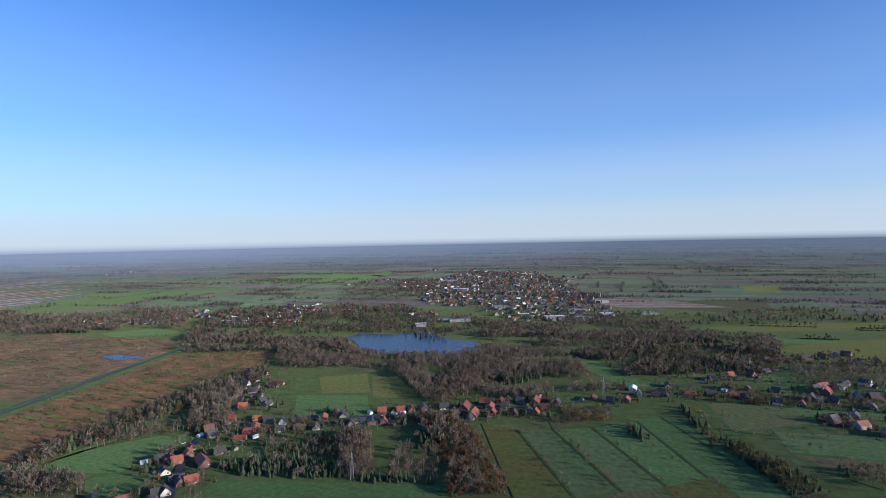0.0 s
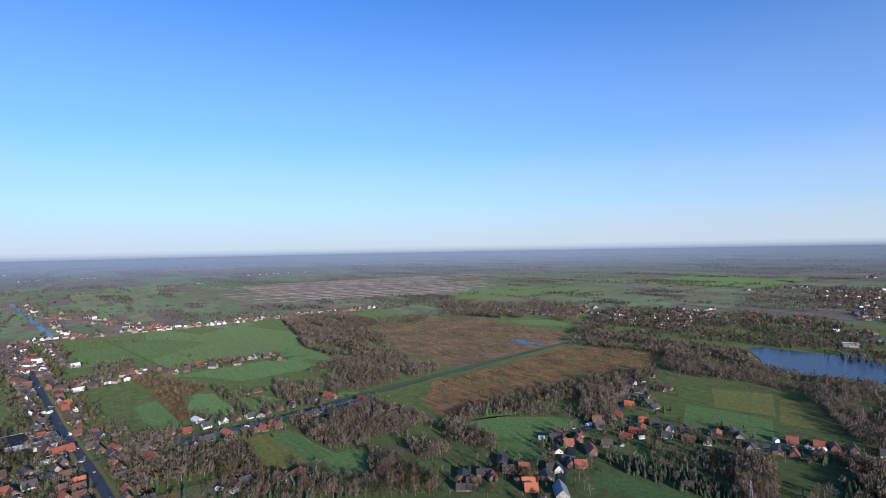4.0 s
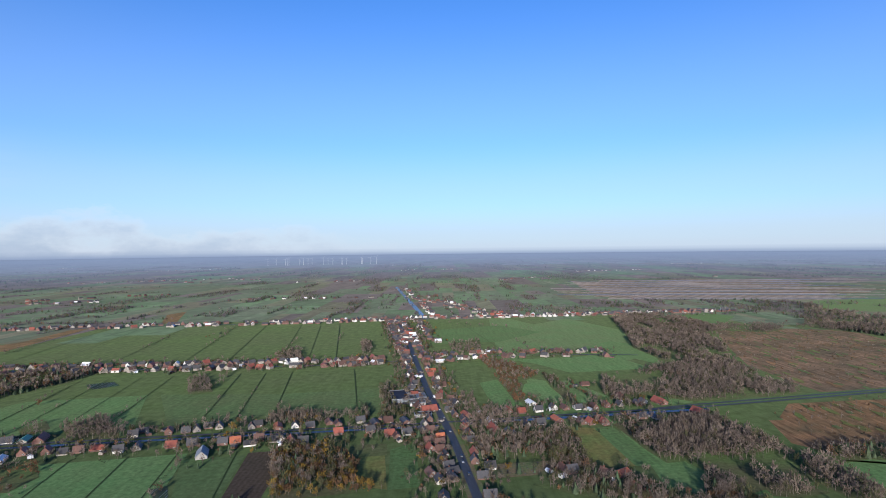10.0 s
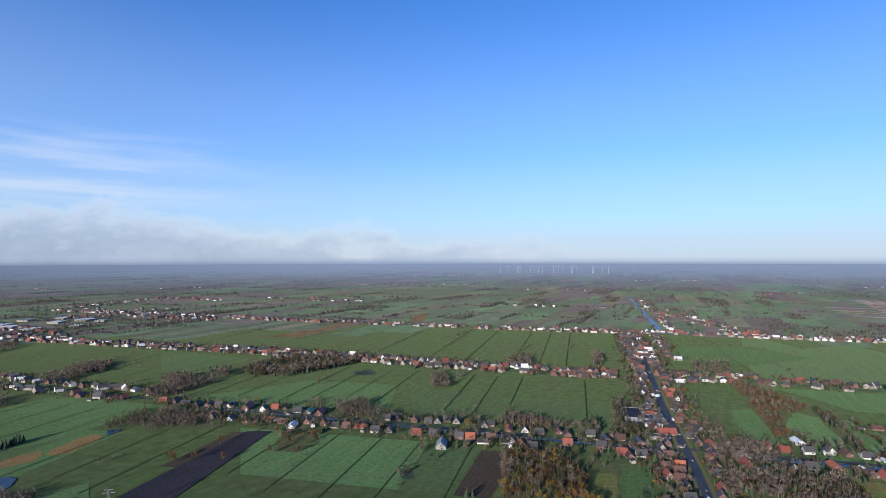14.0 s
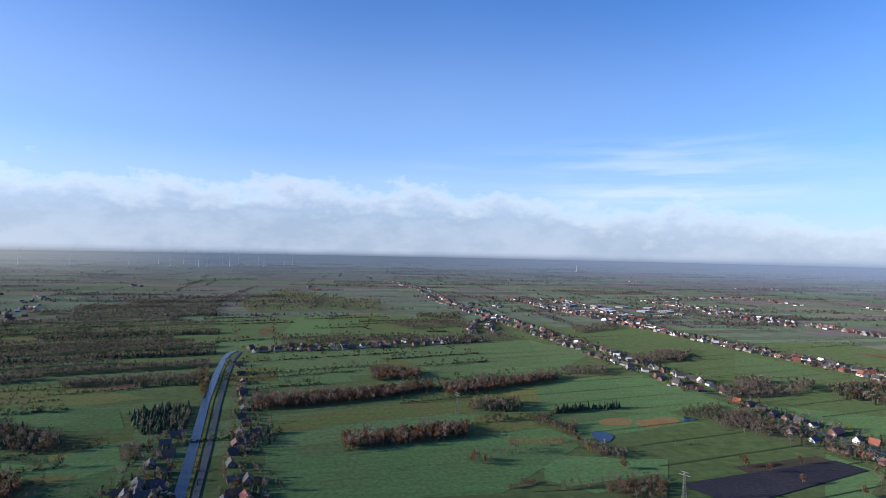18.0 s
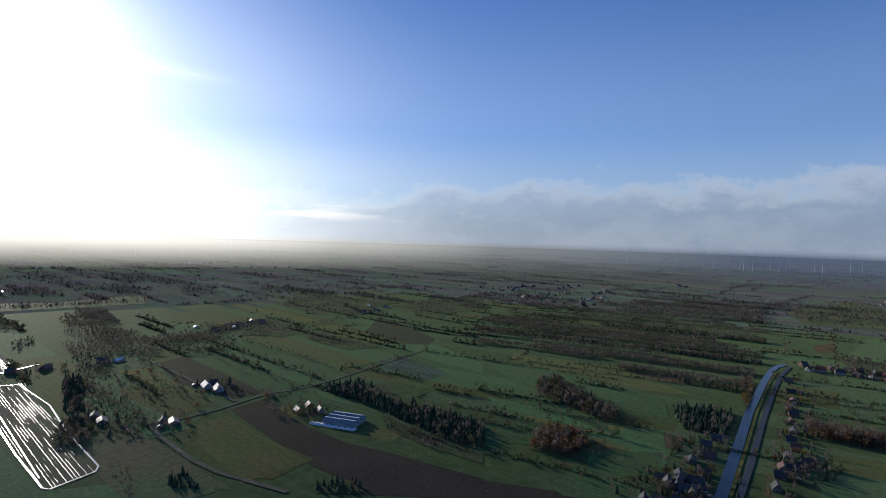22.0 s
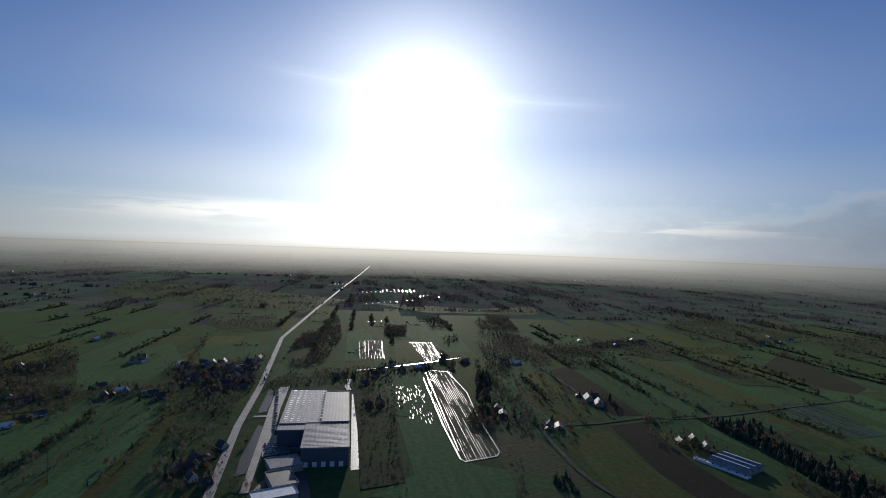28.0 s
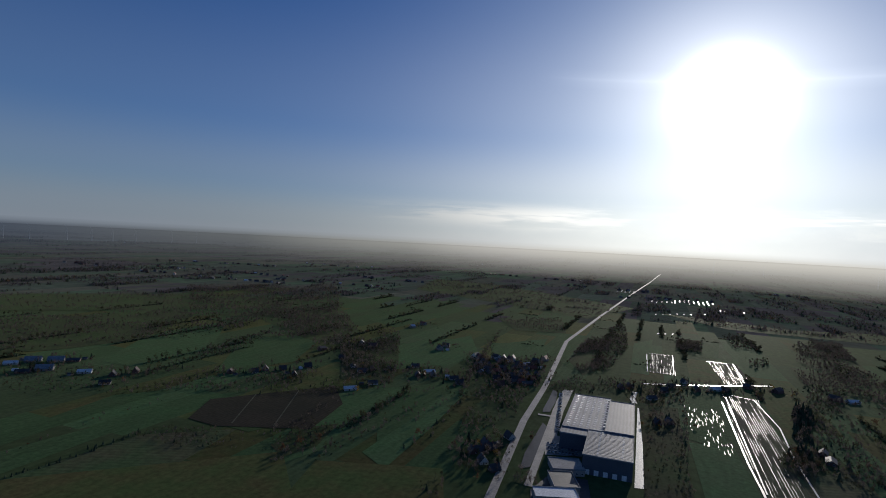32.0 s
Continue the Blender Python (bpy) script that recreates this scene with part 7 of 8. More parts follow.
house_row([(1445, 299), (1270, 115)], 26, "dwr", 18, "houses near the lake", True)
houses([(-442, -38), (-454, -45), (-455, -35), (-479, -30), (-501, -41), (-519, -28), (-547, -33), (-571, -26), (-449, -56), (-435, -39), (-447, -30), (-440, -45)], "Kdkdkbdkdkwk", 95, "houses along the blue canal")
houses([(-883, 46), (-821, 45), (-774, 45), (-736, 40), (-706, 42), (-674, 38), (-642, 39), (-609, 35), (-584, 38), (-561, 31), (-537, 38), (-529, 26), (-507, 23), (-527, 33), (-480, 20), (-448, 23), (-441, 31), (-422, 20), (-412, 28), (-409, 13), (-550, 44)], "bkbdkbkdbkwbkdkKdbrkb", 95, "houses along the blue canal")
houses([(-432, -34), (-441, -52), (-409, -51), (-411, -40), (-453, -32), (-463, -46), (-400, -62), (-400, -56)], "kdKkkdkd", 95, "houses along the blue canal")
house_row([(-1010, 62), (-1000, 200), (-990, 330), (-1010, 520)], 24, "dkwrb", 15, "houses behind the canal", True)
house_row([(-1060, 560), (-1240, 640), (-1300, 720)], 20, "rdkb", 18, "houses behind the canal", True)
house_row([(-1816, 1276), (-1403, 1195), (-1093, 1048)], 24, "dkrb", 18, "far village houses", True)
house_row([(-3132, 995), (-2412, 946), (-1786, 775)], 26, "dkrb", 18, "far village houses", True)
house_row([(-1469, 1408), (-1344, 1512), (-944, 1450)], 30, "drwb", 16, "far village houses", True)
house_row([(-1738, 1732), (-1761, 2246), (-1389, 2132)], 40, "drwb", 16, "far village houses", True)
houses([(0, -793), (-10, -774), (-18, -805), (-25, -821), (-4, -730), (-27, -753), (16, -760), (11, -831), (-41, -855), (27, -712), (40, -788), (51, -807), (57, -763), (20, -685), (81, -692), (109, -701), (128, -691), (71, -673), (121, -898), (127, -870)], "dkwbkdbdwkdkdbwdkdkd", 20, "houses by the works")
for spot in scatter([(74, -836), (31, -842), (-36, -850), (-30, -722), (-4, -690), (56, -731)], 15):
    if RNG.random() < 0.75 and all(math.hypot(spot[0] - h[0], spot[1] - h[1]) > 11 for h in HOUSES):
        house(*spot, 20 + (0, 90)[int(RNG.random() < 0.5)] + RNG.normal(0, 4), "dkbwdkr"[int(RNG.integers(0, 7))], int(RNG.integers(0, 4)), group="houses by the works")
houses([(4, -501), (24, -476), (20, -469), (34, -458), (29, -461), (24, -439), (14, -426), (2, -705), (-13, -700), (-11, -807)], "wdkdkwdKKW", 30, "houses by the works")
houses([(-227, -784), (-232, -745), (-258, -756), (-202, -753), (-186, -723), (-146, -734), (-133, -722), (-162, -683), (-146, -587), (-160, -593), (-270, -753), (-308, -783), (-421, -752), (-403, -757), (-342, -774)], "wdWdkdkwdkkdWdk", 15, "houses by the works")
houses([(-408, -548), (-409, -527), (-309, -477), (-314, -468), (-652, -911), (-702, -867), (-761, -886), (-655, -859), (-1139, -878), (-1056, -856), (-1089, -811), (-1041, -822)], "MKkKWwdkWddk", 60, "farm buildings")
houses([(-421, -399), (-418, -381), (-406, -400), (-420, -551), (-408, -527), (-697, -858), (-724, -876), (-772, -870), (-1088, -820), (-1150, -831), (-1031, -809), (-282, -543), (-278, -522)], "kddkMWdwdkdkK", 60, "farm buildings")
houses([(354, -627), (327, -637), (321, -654), (301, -662), (276, -641), (277, -687), (221, -709), (202, -684), (192, -703), (171, -711), (141, -740), (117, -715), (612, -574), (601, -594), (578, -604), (560, -611), (506, -569), (556, -565), (567, -547), (469, -569), (452, -537), (299, -795), (252, -751), (191, -604)], "dwkdkdwwdkwWWMMKWMKdwwdW", 30, "farm buildings")
houses([(173, -636), (455, -589), (256, -861), (233, -846), (213, -1064), (199, -1110)], "wdkdwd", 30, "farm buildings")

# ---- wet lanes and puddled tracks ----
ribbon("lane", "wet_road", [(-168, -758), (-207, -764), (-237, -773), (-286, -787), (-349, -809)], 5, "wet lane that shines in the sun", "lane", 0.6)
ribbon("lane", "wet_road", [(-148, -709), (-138, -675), (-137, -657)], 6, "wet yard that shines in the sun", "lane", 0.6)
ribbon("lane", "wet_road", [(-260, -744), (-292, -720), (-275, -612), (-249, -525), (-225, -426), (-219, -418), (-187, -414), (-185, -420), (-201, -500), (-247, -698)], 1.6, "rutted wet track round a field", "lane", 0.6)
ribbon("lane", "wet_road", [(-260, -724), (-191, -438)], 1.2, "rutted wet track along a field", "lane", 0.6)
ribbon("lane", "wet_road", [(-221, -986), (-263, -981), (-226, -831), (-190, -836), (-219, -976)], 1.4, "rutted wet track round a field", "lane", 0.6)
ribbon("lane", "wet_road", [(-309, -954), (-348, -947), (-306, -773)], 1.4, "rutted wet track round a field", "lane", 0.6)
for (x0, y0), (x1, y1), dx, dy, n in (((-574, -2154), (-525, -1969), -16, 0, 9), ((-380, -1613), (-374, -1586), -22, -11, 9), ((-635, -1856), (-603, -1762), -14, 0, 6), ((-470, -2060), (-440, -1940), -17, 0, 5), ((-300, -1240), (-292, -1215), -16, -3, 4), ((-420, -2460), (-380, -2290), -18, -6, 5)):
    for k in range(n):
        a, b = RNG.uniform(0, 0.35), RNG.uniform(0.65, 1.0)
        ribbon("wet_furrow", "wet_road", [(x0 + dx * k + (x1 - x0) * q, y0 + dy * k + (y1 - y0) * q) for q in (a, b)], RNG.uniform(2.0, 4.5), "flooded furrow of a far field that shines in the sun", "furrow", 0.6)
house_row([(112, 400), (125, 497), (138, 685), (160, 900), (196, 1380)], 12, "ddkkrbbw", 13, "houses along the main road", skip=0.05)

# puddles that stand in rows on the soaked grass
V, F = [], []
PLOT = [(-197, -662), (-171, -556), (-180, -505), (-193, -498), (-214, -579), (-228, -655)]
for x, y in scatter(PLOT, 4.0):
    if RNG.random() < 0.2 + 0.15 * (y < -590):
        ln, wd = RNG.uniform(2, 9), RNG.uniform(0.15, 0.4)
        ring = [(ln * math.cos(a) * RNG.uniform(0.7, 1.1), wd * math.sin(a) * RNG.uniform(0.7, 1.1)) for a in np.arange(8) * math.pi / 4]
        F.append(tuple(range(len(V), len(V) + 8)))
        V += [(x + 0.225 * u - 0.974 * v, y + 0.974 * u + 0.225 * v, 0.5) for u, v in ring]
tagged(new("puddles", mesh_of("puddles", V, F, ["puddle"])), "shallow puddles shining in rows on the grass", "puddles", kind="stuff")

# ---- ditches between the strips of pasture ----
for k in range(24):
    x = -960 + 44 * k + RNG.uniform(-14, 14)
    if RNG.random() < 0.3:
        continue
    y1 = 553 - 0.115 * (x - 52) + 45
    y2 = 866 - 0.115 * (x - 15) - 40
    ribbon("ditch", "ditch", [(x, y1), (x + 0.055 * (y2 - y1), y2)], RNG.uniform(0.7, 1.5), "narrow dark ditch between two pastures", "ditch", 0.44)
    if RNG.random() < 0.6:
        treeline([(x, y1), (x + 0.03 * (y2 - y1), y1 + (y2 - y1) * RNG.uniform(0.2, 0.9))], {"hedge": 4, "twig": 2}, "thin hedge along a ditch", 6, 2.5, 0.5)
for k in range(20):
    x = -900 + 46 * k + RNG.uniform(-6, 6)
    y1 = 553 - 0.115 * (x - 52) - 50
    y2 = y1 - RNG.uniform(120, 230)
    ribbon("ditch", "ditch", [(x, y1), (x + 0.05 * (y2 - y1), y2)], RNG.uniform(0.7, 1.4), "narrow dark ditch between two pastures", "ditch", 0.44)
for k in range(30):
    x = -1500 + 62 * k + RNG.uniform(-22, 22)
    if RNG.random() < 0.35:
        continue
    y1 = 866 - 0.115 * (x - 15) + 50
    y2 = 1385 - 0.135 * (x - 24) - 50
    ribbon("ditch", "ditch", [(x, y1), (x + 0.06 * (y2 - y1), y2)], RNG.uniform(0.8, 1.6), "narrow dark ditch between two pastures", "ditch", 0.44)
    if RNG.random() < 0.75:
        y3 = y1 + (y2 - y1) * RNG.uniform(0.0, 0.6)
        treeline([(x + 0.06 * (y3 - y1), y3), (x + 0.06 * (y2 - y1), y3 + (y2 - y3) * RNG.uniform(0.3, 1))], {"hedge": 3, "twig": 3}, "thin hedge along a ditch", 8, 4, 0.65)
# ---- strips of farmland with hedges between them, all running the same way ----
taken = np.array([(x, y) for x, y, r in HOUSES] + FAR_HOUSES)
STRIP_T, STRIP_I = [], []
FIELDS = ["pasture", "lush", "meadow", "ground", "stubble"]
FIELD_LABELS = ["long strip of short green pasture", "long strip of lush bright green grass", "strip of rough yellowish green meadow", "strip of dull green grassland", "strip of pale yellow-green stubble"]


def strips(x0, y0, x1, y1, hedgy, lift, widest=58, bearing=77):
    """Quilt of long fields; some of their edges carry hedges or rows of small trees."""
    ALONG = Vector((math.cos(radians(bearing)), math.sin(radians(bearing))))
    ACROSS = Vector((ALONG.y, -ALONG.x))
    corners = [Vector((x, y)) for x in (x0, x1) for y in (y0, y1)]
    us, vs = [c.dot(ACROSS) for c in corners], [c.dot(ALONG) for c in corners]
    u, spots, trees = min(us), [], []
    while u < max(us):
        w = RNG.uniform(26, widest)
        v = min(vs) - RNG.uniform(0, 200)
        while v < max(vs):
            ln = RNG.uniform(110, 380)
            mid = ACROSS * (u + w / 2) + ALONG * (v + ln / 2)
            if x0 <= mid.x <= x1 and y0 <= mid.y <= y1:
                c = [ACROSS * (u + a * w) + ALONG * (v + b * ln) for a, b in ((0, 0), (1, 0), (1, 1), (0, 1))]
                q = [(p.x, p.y, lift) for p in c]
                which = int(RNG.choice(5, p=[0.34, 0.3, 0.2, 0.1, 0.06]))
                if mid.length < 1150:
                    tagged(new("field", mesh_of("field", q, [(0, 1, 2, 3)], [FIELDS[which]])), FIELD_LABELS[which], "field", kind="structure")
                else:
                    STRIP_T.extend([[q[0], q[1], q[2]], [q[0], q[2], q[3]]])
                    STRIP_I.append(which)
                if RNG.random() < hedgy:
                    n = int(ln / 1.9)
                    k = RNG.uniform(0.3, 1)
                    for b in RNG.uniform(0, k, n):
                        p = ACROSS * (u + RNG.normal(0, 2.5)) + ALONG * (v + b * ln)
                        (trees if RNG.random() < 0.16 else spots).append((p.x, p.y))
                if RNG.random() < hedgy * 0.5:
                    for a in RNG.uniform(0, 1, int(w / 2.6)):
                        p = ACROSS * (u + a * w) + ALONG * (v + RNG.normal(0, 1.2))
                        spots.append((p.x, p.y))
            v += ln
        u += w
    for some, kinds, size, label in ((spots, {"hedge": 6, "olive": 1.2}, 0.85, "low hedges along the strips of pasture"), (trees, {"twig": 4, "olive": 2, "rust": 2, "fir": 0.3}, 0.52, "small bare trees along the hedges")):
        some = np.array(some)
        some = some[np.array([np.hypot(*(taken - p).T).min() > 11 for p in some])]
        t, i, o, mats = plant(some, kinds, None, size)
        tagged(new("hedgerow", tri_mesh("hedgerow", t, i, o, mats)), label, "hedge", kind="stuff")


strips(-1500, -1150, -445, -420, 0.42, 0.009)
strips(-1500, -420, -400, -60, 0.55, 0.0105, 48, 91)
strips(-445, -1500, -165, -520, 0.42, 0.013)
strips(-160, -1500, 40, -780, 0.34, 0.017)
strips(70, -1500, 900, -330, 0.34, 0.021)
strips(-1500, 70, -450, 540, 0.4, 0.025, 58, 91)
strips(900, -900, 1100, -330, 0.34, 0.029)
tagged(new("field_strips", tri_mesh("field_strips", np.array(STRIP_T), np.repeat(STRIP_I, 2), np.repeat(RNG.uniform(0, 1, len(STRIP_I)), 2), FIELDS)), "quilt of long narrow green fields", "fields", kind="stuff")

# ---- the four long pastures below the village street ----
patch("field", "meadow", [(525, -1), (359, -24), (374, -64), (508, -34)], "long strip of brownish rough grass between ditches")
patch("field", "pasture", [(508, -34), (374, -64), (383, -99), (507, -68)], "long strip of bright green grass between ditches")
patch("field", "pasture", [(507, -68), (383, -99), (392, -132), (513, -105)], "long strip of bright green grass between ditches")
patch("field", "lush", [(513, -105), (392, -132), (407, -167), (531, -151)], "long strip of bright green grass between ditches")
patch("field", "lush", [(531, -151), (407, -167), (430, -199), (545, -178)], "long strip of bright green grass between ditches")
ribbon("ditch", "ditch", [(508, -34), (374, -64)], 2.6, "narrow dark ditch between two pastures", "ditch", 0.6)
ribbon("ditch", "ditch", [(507, -68), (383, -99)], 2.6, "narrow dark ditch between two pastures", "ditch", 0.6)
ribbon("ditch", "ditch", [(513, -105), (392, -132)], 2.6, "narrow dark ditch between two pastures", "ditch", 0.6)
ribbon("ditch", "ditch", [(531, -151), (407, -167)], 2.6, "narrow dark ditch between two pastures", "ditch", 0.6)
ribbon("ditch", "ditch", [(545, -178), (430, -199)], 2.6, "narrow dark ditch between two pastures", "ditch", 0.6)

# ---- scattered growth on the moor, and the lane beside it ----
for outline, gap in (([(664, 764), (850, 960), (1000, 920), (1045, 619), (853, 530), (647, 546), (612, 600), (640, 690)], 17), ([(469, 479), (607, 509), (827, 478), (888, 355), (758, 332), (641, 402), (490, 406), (439, 415)], 13)):
    t, i, o, mats = plant(scatter(outline, gap), {"hedge": 4, "rust": 2, "twig": 2.5, "birch": 1.5}, None, 0.5)
    tagged(new("moor_scrub", tri_mesh("moor_scrub", t, i, o, mats)), "low bushes and small birches on brown moor", "scrub", kind="stuff")
ribbon("verge", "pasture", [(357, 530), (413, 532), (539, 529), (697, 525), (872, 510)], 16, "grass verge along a straight lane", "verge", 0.38)
ribbon("lane", "asphalt", [(357, 530), (413, 532), (539, 529), (697, 525), (872, 510)], 4.0, "straight narrow lane across the moor", "lane", 0.56)

# ---- the bare peat cutting: long banks with water between them ----
for k in range(56):
    e0, e1 = k / 56, (k + 0.8) / 56
    a, b = RNG.uniform(0, 0.25), RNG.uniform(0.75, 1.0)
    c = []
    for side, along in ((e0, a), (e0, b), (e1, b), (e1, a)):
        near_, far_ = [[p + (q - p) * along for p, q in zip(*ends)] for ends in (((817, 1746), (1786, 1368)), ((1198, 2772), (2950, 2258)))]
        c.append((near_[0] + (far_[0] - near_[0]) * side, near_[1] + (far_[1] - near_[1]) * side))
    patch("peat_bank", ("peat", "peat_pale", "water", "peat", "peat_pale", "peat", "heath")[k % 7], c, "long bank of bare peat beside standing water" if k % 7 != 2 else "long strip of standing water on the peat", "ground")

patch("flooded_field", "wet_plough", [(-320, 346), (-307, 520), (-282, 525), (-275, 354)], "long dark strip of waterlogged bare soil", "field")

# ---- the works ----
works = thing("factory", "large factory hall with grey metal roof and blue facade", "factory", at=pose(-92, -433, 0, 0, 0, -11.2))


def hall(parent, x0, y0, x1, y1, z, roof, wall, label=""):
    """A block with walls and a roof that stands a little proud, with a parapet."""
    b = part("block", mesh_of("block", *boxes((x0, y0, -0.3, x1, y1, z)), [wall]), parent, label)
    part("roof", mesh_of("roof", *boxes((x0 - 0.3, y0 - 0.3, z + 0.004, x1 + 0.3, y1 + 0.3, z + 0.35)), [roof]), b)
    v, f = boxes((x0 - 0.4, y0 - 0.4, z - 0.2, x0 - 0.1, y1 + 0.4, z + 0.9), (x1 + 0.1, y0 - 0.4, z - 0.2, x1 + 0.4, y1 + 0.4, z + 0.9),
                 (x0 - 0.1, y0 - 0.4, z - 0.2, x1 + 0.1, y0 - 0.1, z + 0.9), (x0 - 0.1, y1 + 0.1, z - 0.2, x1 + 0.1, y1 + 0.4, z + 0.9))
    part("parapet", mesh_of("parapet", v, f, ["sheet_metal"]), b)
    return b


# local x runs to the left of the road side, y away from the sun
hall(works, 0, -62, 38, 0, 15, "ribbed_roof", "blue_metal", "lower block with a dark blue facade")
hall(works, 0, -165, 24, -62.4, 15.8, "ribbed_roof", "blue_metal", "narrow block with a pale ribbed roof")
hall(works, 24.4, -178, 62, -62.4, 14.6, "ribbed_roof", "blue_metal", "long block with rows of skylights")
hall(works, 38.4, -62, 62, -46, 14.2, "ribbed_roof", "blue_metal", "front bay with a blue facade")
dome_v, dome_f = [], []
for s, z in ((0.72, 0.0), (0.64, 0.1), (0.42, 0.2)):
    dome_v += [(-s, -s, z), (s, -s, z), (s, s, z), (-s, s, z)]
for j in (0, 4):
    dome_f += [(j + i, j + (i + 1) % 4, j + 4 + (i + 1) % 4, j + 4 + i) for i in range(4)]
dome_f.append((8, 9, 10, 11))
DOME = mesh_of("skylight", dome_v, dome_f, ["dome"])
for i in range(6):
    for j in range(17):
        for dxx in (0, 2.2):
            if RNG.random() < 0.85:
                part("skylight", DOME, works, at=pose(27.5 + 6 * i + dxx * 0.6, -174 + 6.5 * j, 14.96))
for i in range(2):
    for j in range(9):
        part("skylight", DOME, works, at=pose(8 + 19 * i, -58 + 6.4 * j, 15.36))
for j in range(11):
    part("roof_fan", mesh_of("roof_fan", *boxes((-0.8, -0.8, 0, 0.8, 0.8, 1.5), (-1.1, -1.1, 1.3, 1.1, 1.1, 1.6)), ["steel"]), works, at=pose(25.6, -160 + 9 * j, 16.0))
for x in (6, 13, 20, 27, 34):
    part("loading_door", mesh_of("loading_door", *boxes((x - 1.8, 0.0, 0, x + 1.8, 0.1, 4.2)), ["white_metal"]), works)
for j in range(20):
    part("roof_rib", mesh_of("roof_rib", *boxes((0.3, -3 - 3 * j, 15.36, 37.7, -2.8 - 3 * j, 15.5)), ["steel"]), works)
for nm, x0, y0, x1, y1, z, rf, wl, lb in (("office_building", -55, -454, -30, -432, 5, "concrete", "concrete", "low office building with a flat pale roof"),
                                         ("workshop", -47, -424, -29, -397, 6, "tile_dark", "concrete", "workshop with a black flat roof"),
                                         ("storage_building", -46, -394, -16, -379, 6, "white_metal", "concrete", "storage building with a white metal roof")):
    ob = thing(nm, lb, "building", at=pose((x0 + x1) / 2, (y0 + y1) / 2, 0, 0, 0, 8))
    hall(ob, -(x1 - x0) / 2, -(y1 - y0) / 2, (x1 - x0) / 2, (y1 - y0) / 2, z, rf, wl)
    for k in range(6):
        part("window", WINDOW, ob, at=pose(-(x1 - x0) / 2 + (x1 - x0) * (k + 0.5) / 6, (y1 - y0) / 2 + 0.004, 1.4, 0, 0, 180))
patch("paved_yard", "paving", [(-27, -470), (-58, -474), (-66, -510), (-40, -520), (-52, -600), (-70, -690), (-58, -690), (-40, -600), (-30, -530)], "pale paved car park beside the works", "yard", lift=0.52)
patch("paved_yard", "asphalt", [(-30, -432), (-58, -428), (-56, -380), (-14, -376), (-14, -400)], "dark wet yard between works buildings", "yard", lift=0.515)
for j in range(3):
    for k in range(9):
        if RNG.random() < 0.85:
            car(-31 - 2.9 * k, -478 - 9 * j + 0.35 * k, 8 + RNG.normal(0, 2))
for k in range(26):
    if RNG.random() < 0.85:
        car(-38 - 0.15 * 3.4 * k - 3, -533 - 5.4 * k, 100 + RNG.normal(0, 3))
for x, y, yaw in ((117, 415, -8), (121, 452, -8), (127, 516, -6), (133, 590, 176), (136, 640, -5), (140, 690, 175), (147, 770, -6), (160, 900, 175), (131, 560, -5), (119, 440, 174)):
    car(x, y, yaw)
car(138, 640, 0, True)
for x, y in ((112, 600), (-60, 560), (-300, 590), (300, 540), (420, 250), (470, 268), (548, 100), (575, 0), (250, 545), (104, 520)):
    car(x, y, RNG.uniform(0, 360))

# ---- rough land beside the works ----
SCRUB = [(-140, -647), (-184, -654), (-150, -500), (-127, -390), (-92, -388), (-118, -520)]
patch("rough_ground", "litter", SCRUB, "dark overgrown plot of dead weeds beside the works", "ground")
t, i, o, mats = plant(scatter(SCRUB, 5.0), {"hedge": 8, "twig": 1, "olive": 1.5}, None, 0.42)
tagged(new("scrub", tri_mesh("scrub", t, i, o, mats)), "low brown scrub beside the works", "scrub", kind="stuff")

# ---- the blue hall and its white shop ----
ob = thing("warehouse", "wide warehouse with a dark blue flat roof beside the road", "warehouse", at=pose(98, 649, 0, 0, 0, -3))
hall(ob, -11, -20, 8, 20, 4.2, "tar_roof", "sheet_metal")
hall(ob, 8.6, 6, 28, 20, 4.0, "tar_roof", "sheet_metal")
ob = thing("shop_building", "white flat-roofed shop beside the main road", "shop", at=pose(109, 639, 0, 0, 0, -3))
hall(ob, -1.6, -10, 7, 6, 3.6, "tile_dark", "white_wall")
ob = thing("shop_building", "pale shop with a white flat roof", "shop", at=pose(122, 647, 0, 0, 0, -3))
hall(ob, -4.5, -13, 6, 6, 3.4, "sheet_metal", "white_wall")
ob = thing("shop_building", "long white shop with a pale roof", "shop", at=pose(113, 618, 0, 0, 0, -3))
hall(ob, -9, -6, 9, 6, 3.6, "tile_dark", "white_wall")
ob = thing("garage_building", "low garage with a blue flat roof", "garage", at=pose(111, 573, 0, 0, 0, -3))
hall(ob, -9, -4, 9, 4, 3.2, "tar_roof", "white_wall")
patch("paved_yard", "asphalt", [(84, 625), (128, 612), (132, 672), (90, 676)], "wet dark yard round the shops", "yard", lift=0.515)

# ---- the churchyard ----
patch("churchyard", "verge", [(130, 402), (190, 398), (194, 424), (134, 430)], "churchyard lawn with rows of graves", "ground")
stone = mesh_of("gravestone", *boxes((-0.5, -0.15, -0.1, 0.5, 0.15, 0.9), (-0.7, -0.15, -0.1, 0.7, 1.9, 0.2)), ["tile_dark"])
for i in range(9):
    for j in range(5):
        if RNG.random() < 0.8:
            tagged(new("gravestone", stone), "grey gravestone on the churchyard lawn", "gravestone", "gravestones").matrix_basis = pose(137 + 6 * i + RNG.normal(0, 0.5), 404 + 4.6 * j, 0.1, 0, 0, RNG.normal(0, 4))
treeline([(128, 432), (194, 428)], {"hedge": 1}, "clipped hedge round the churchyard", 1.6, 0.4, 0.5)
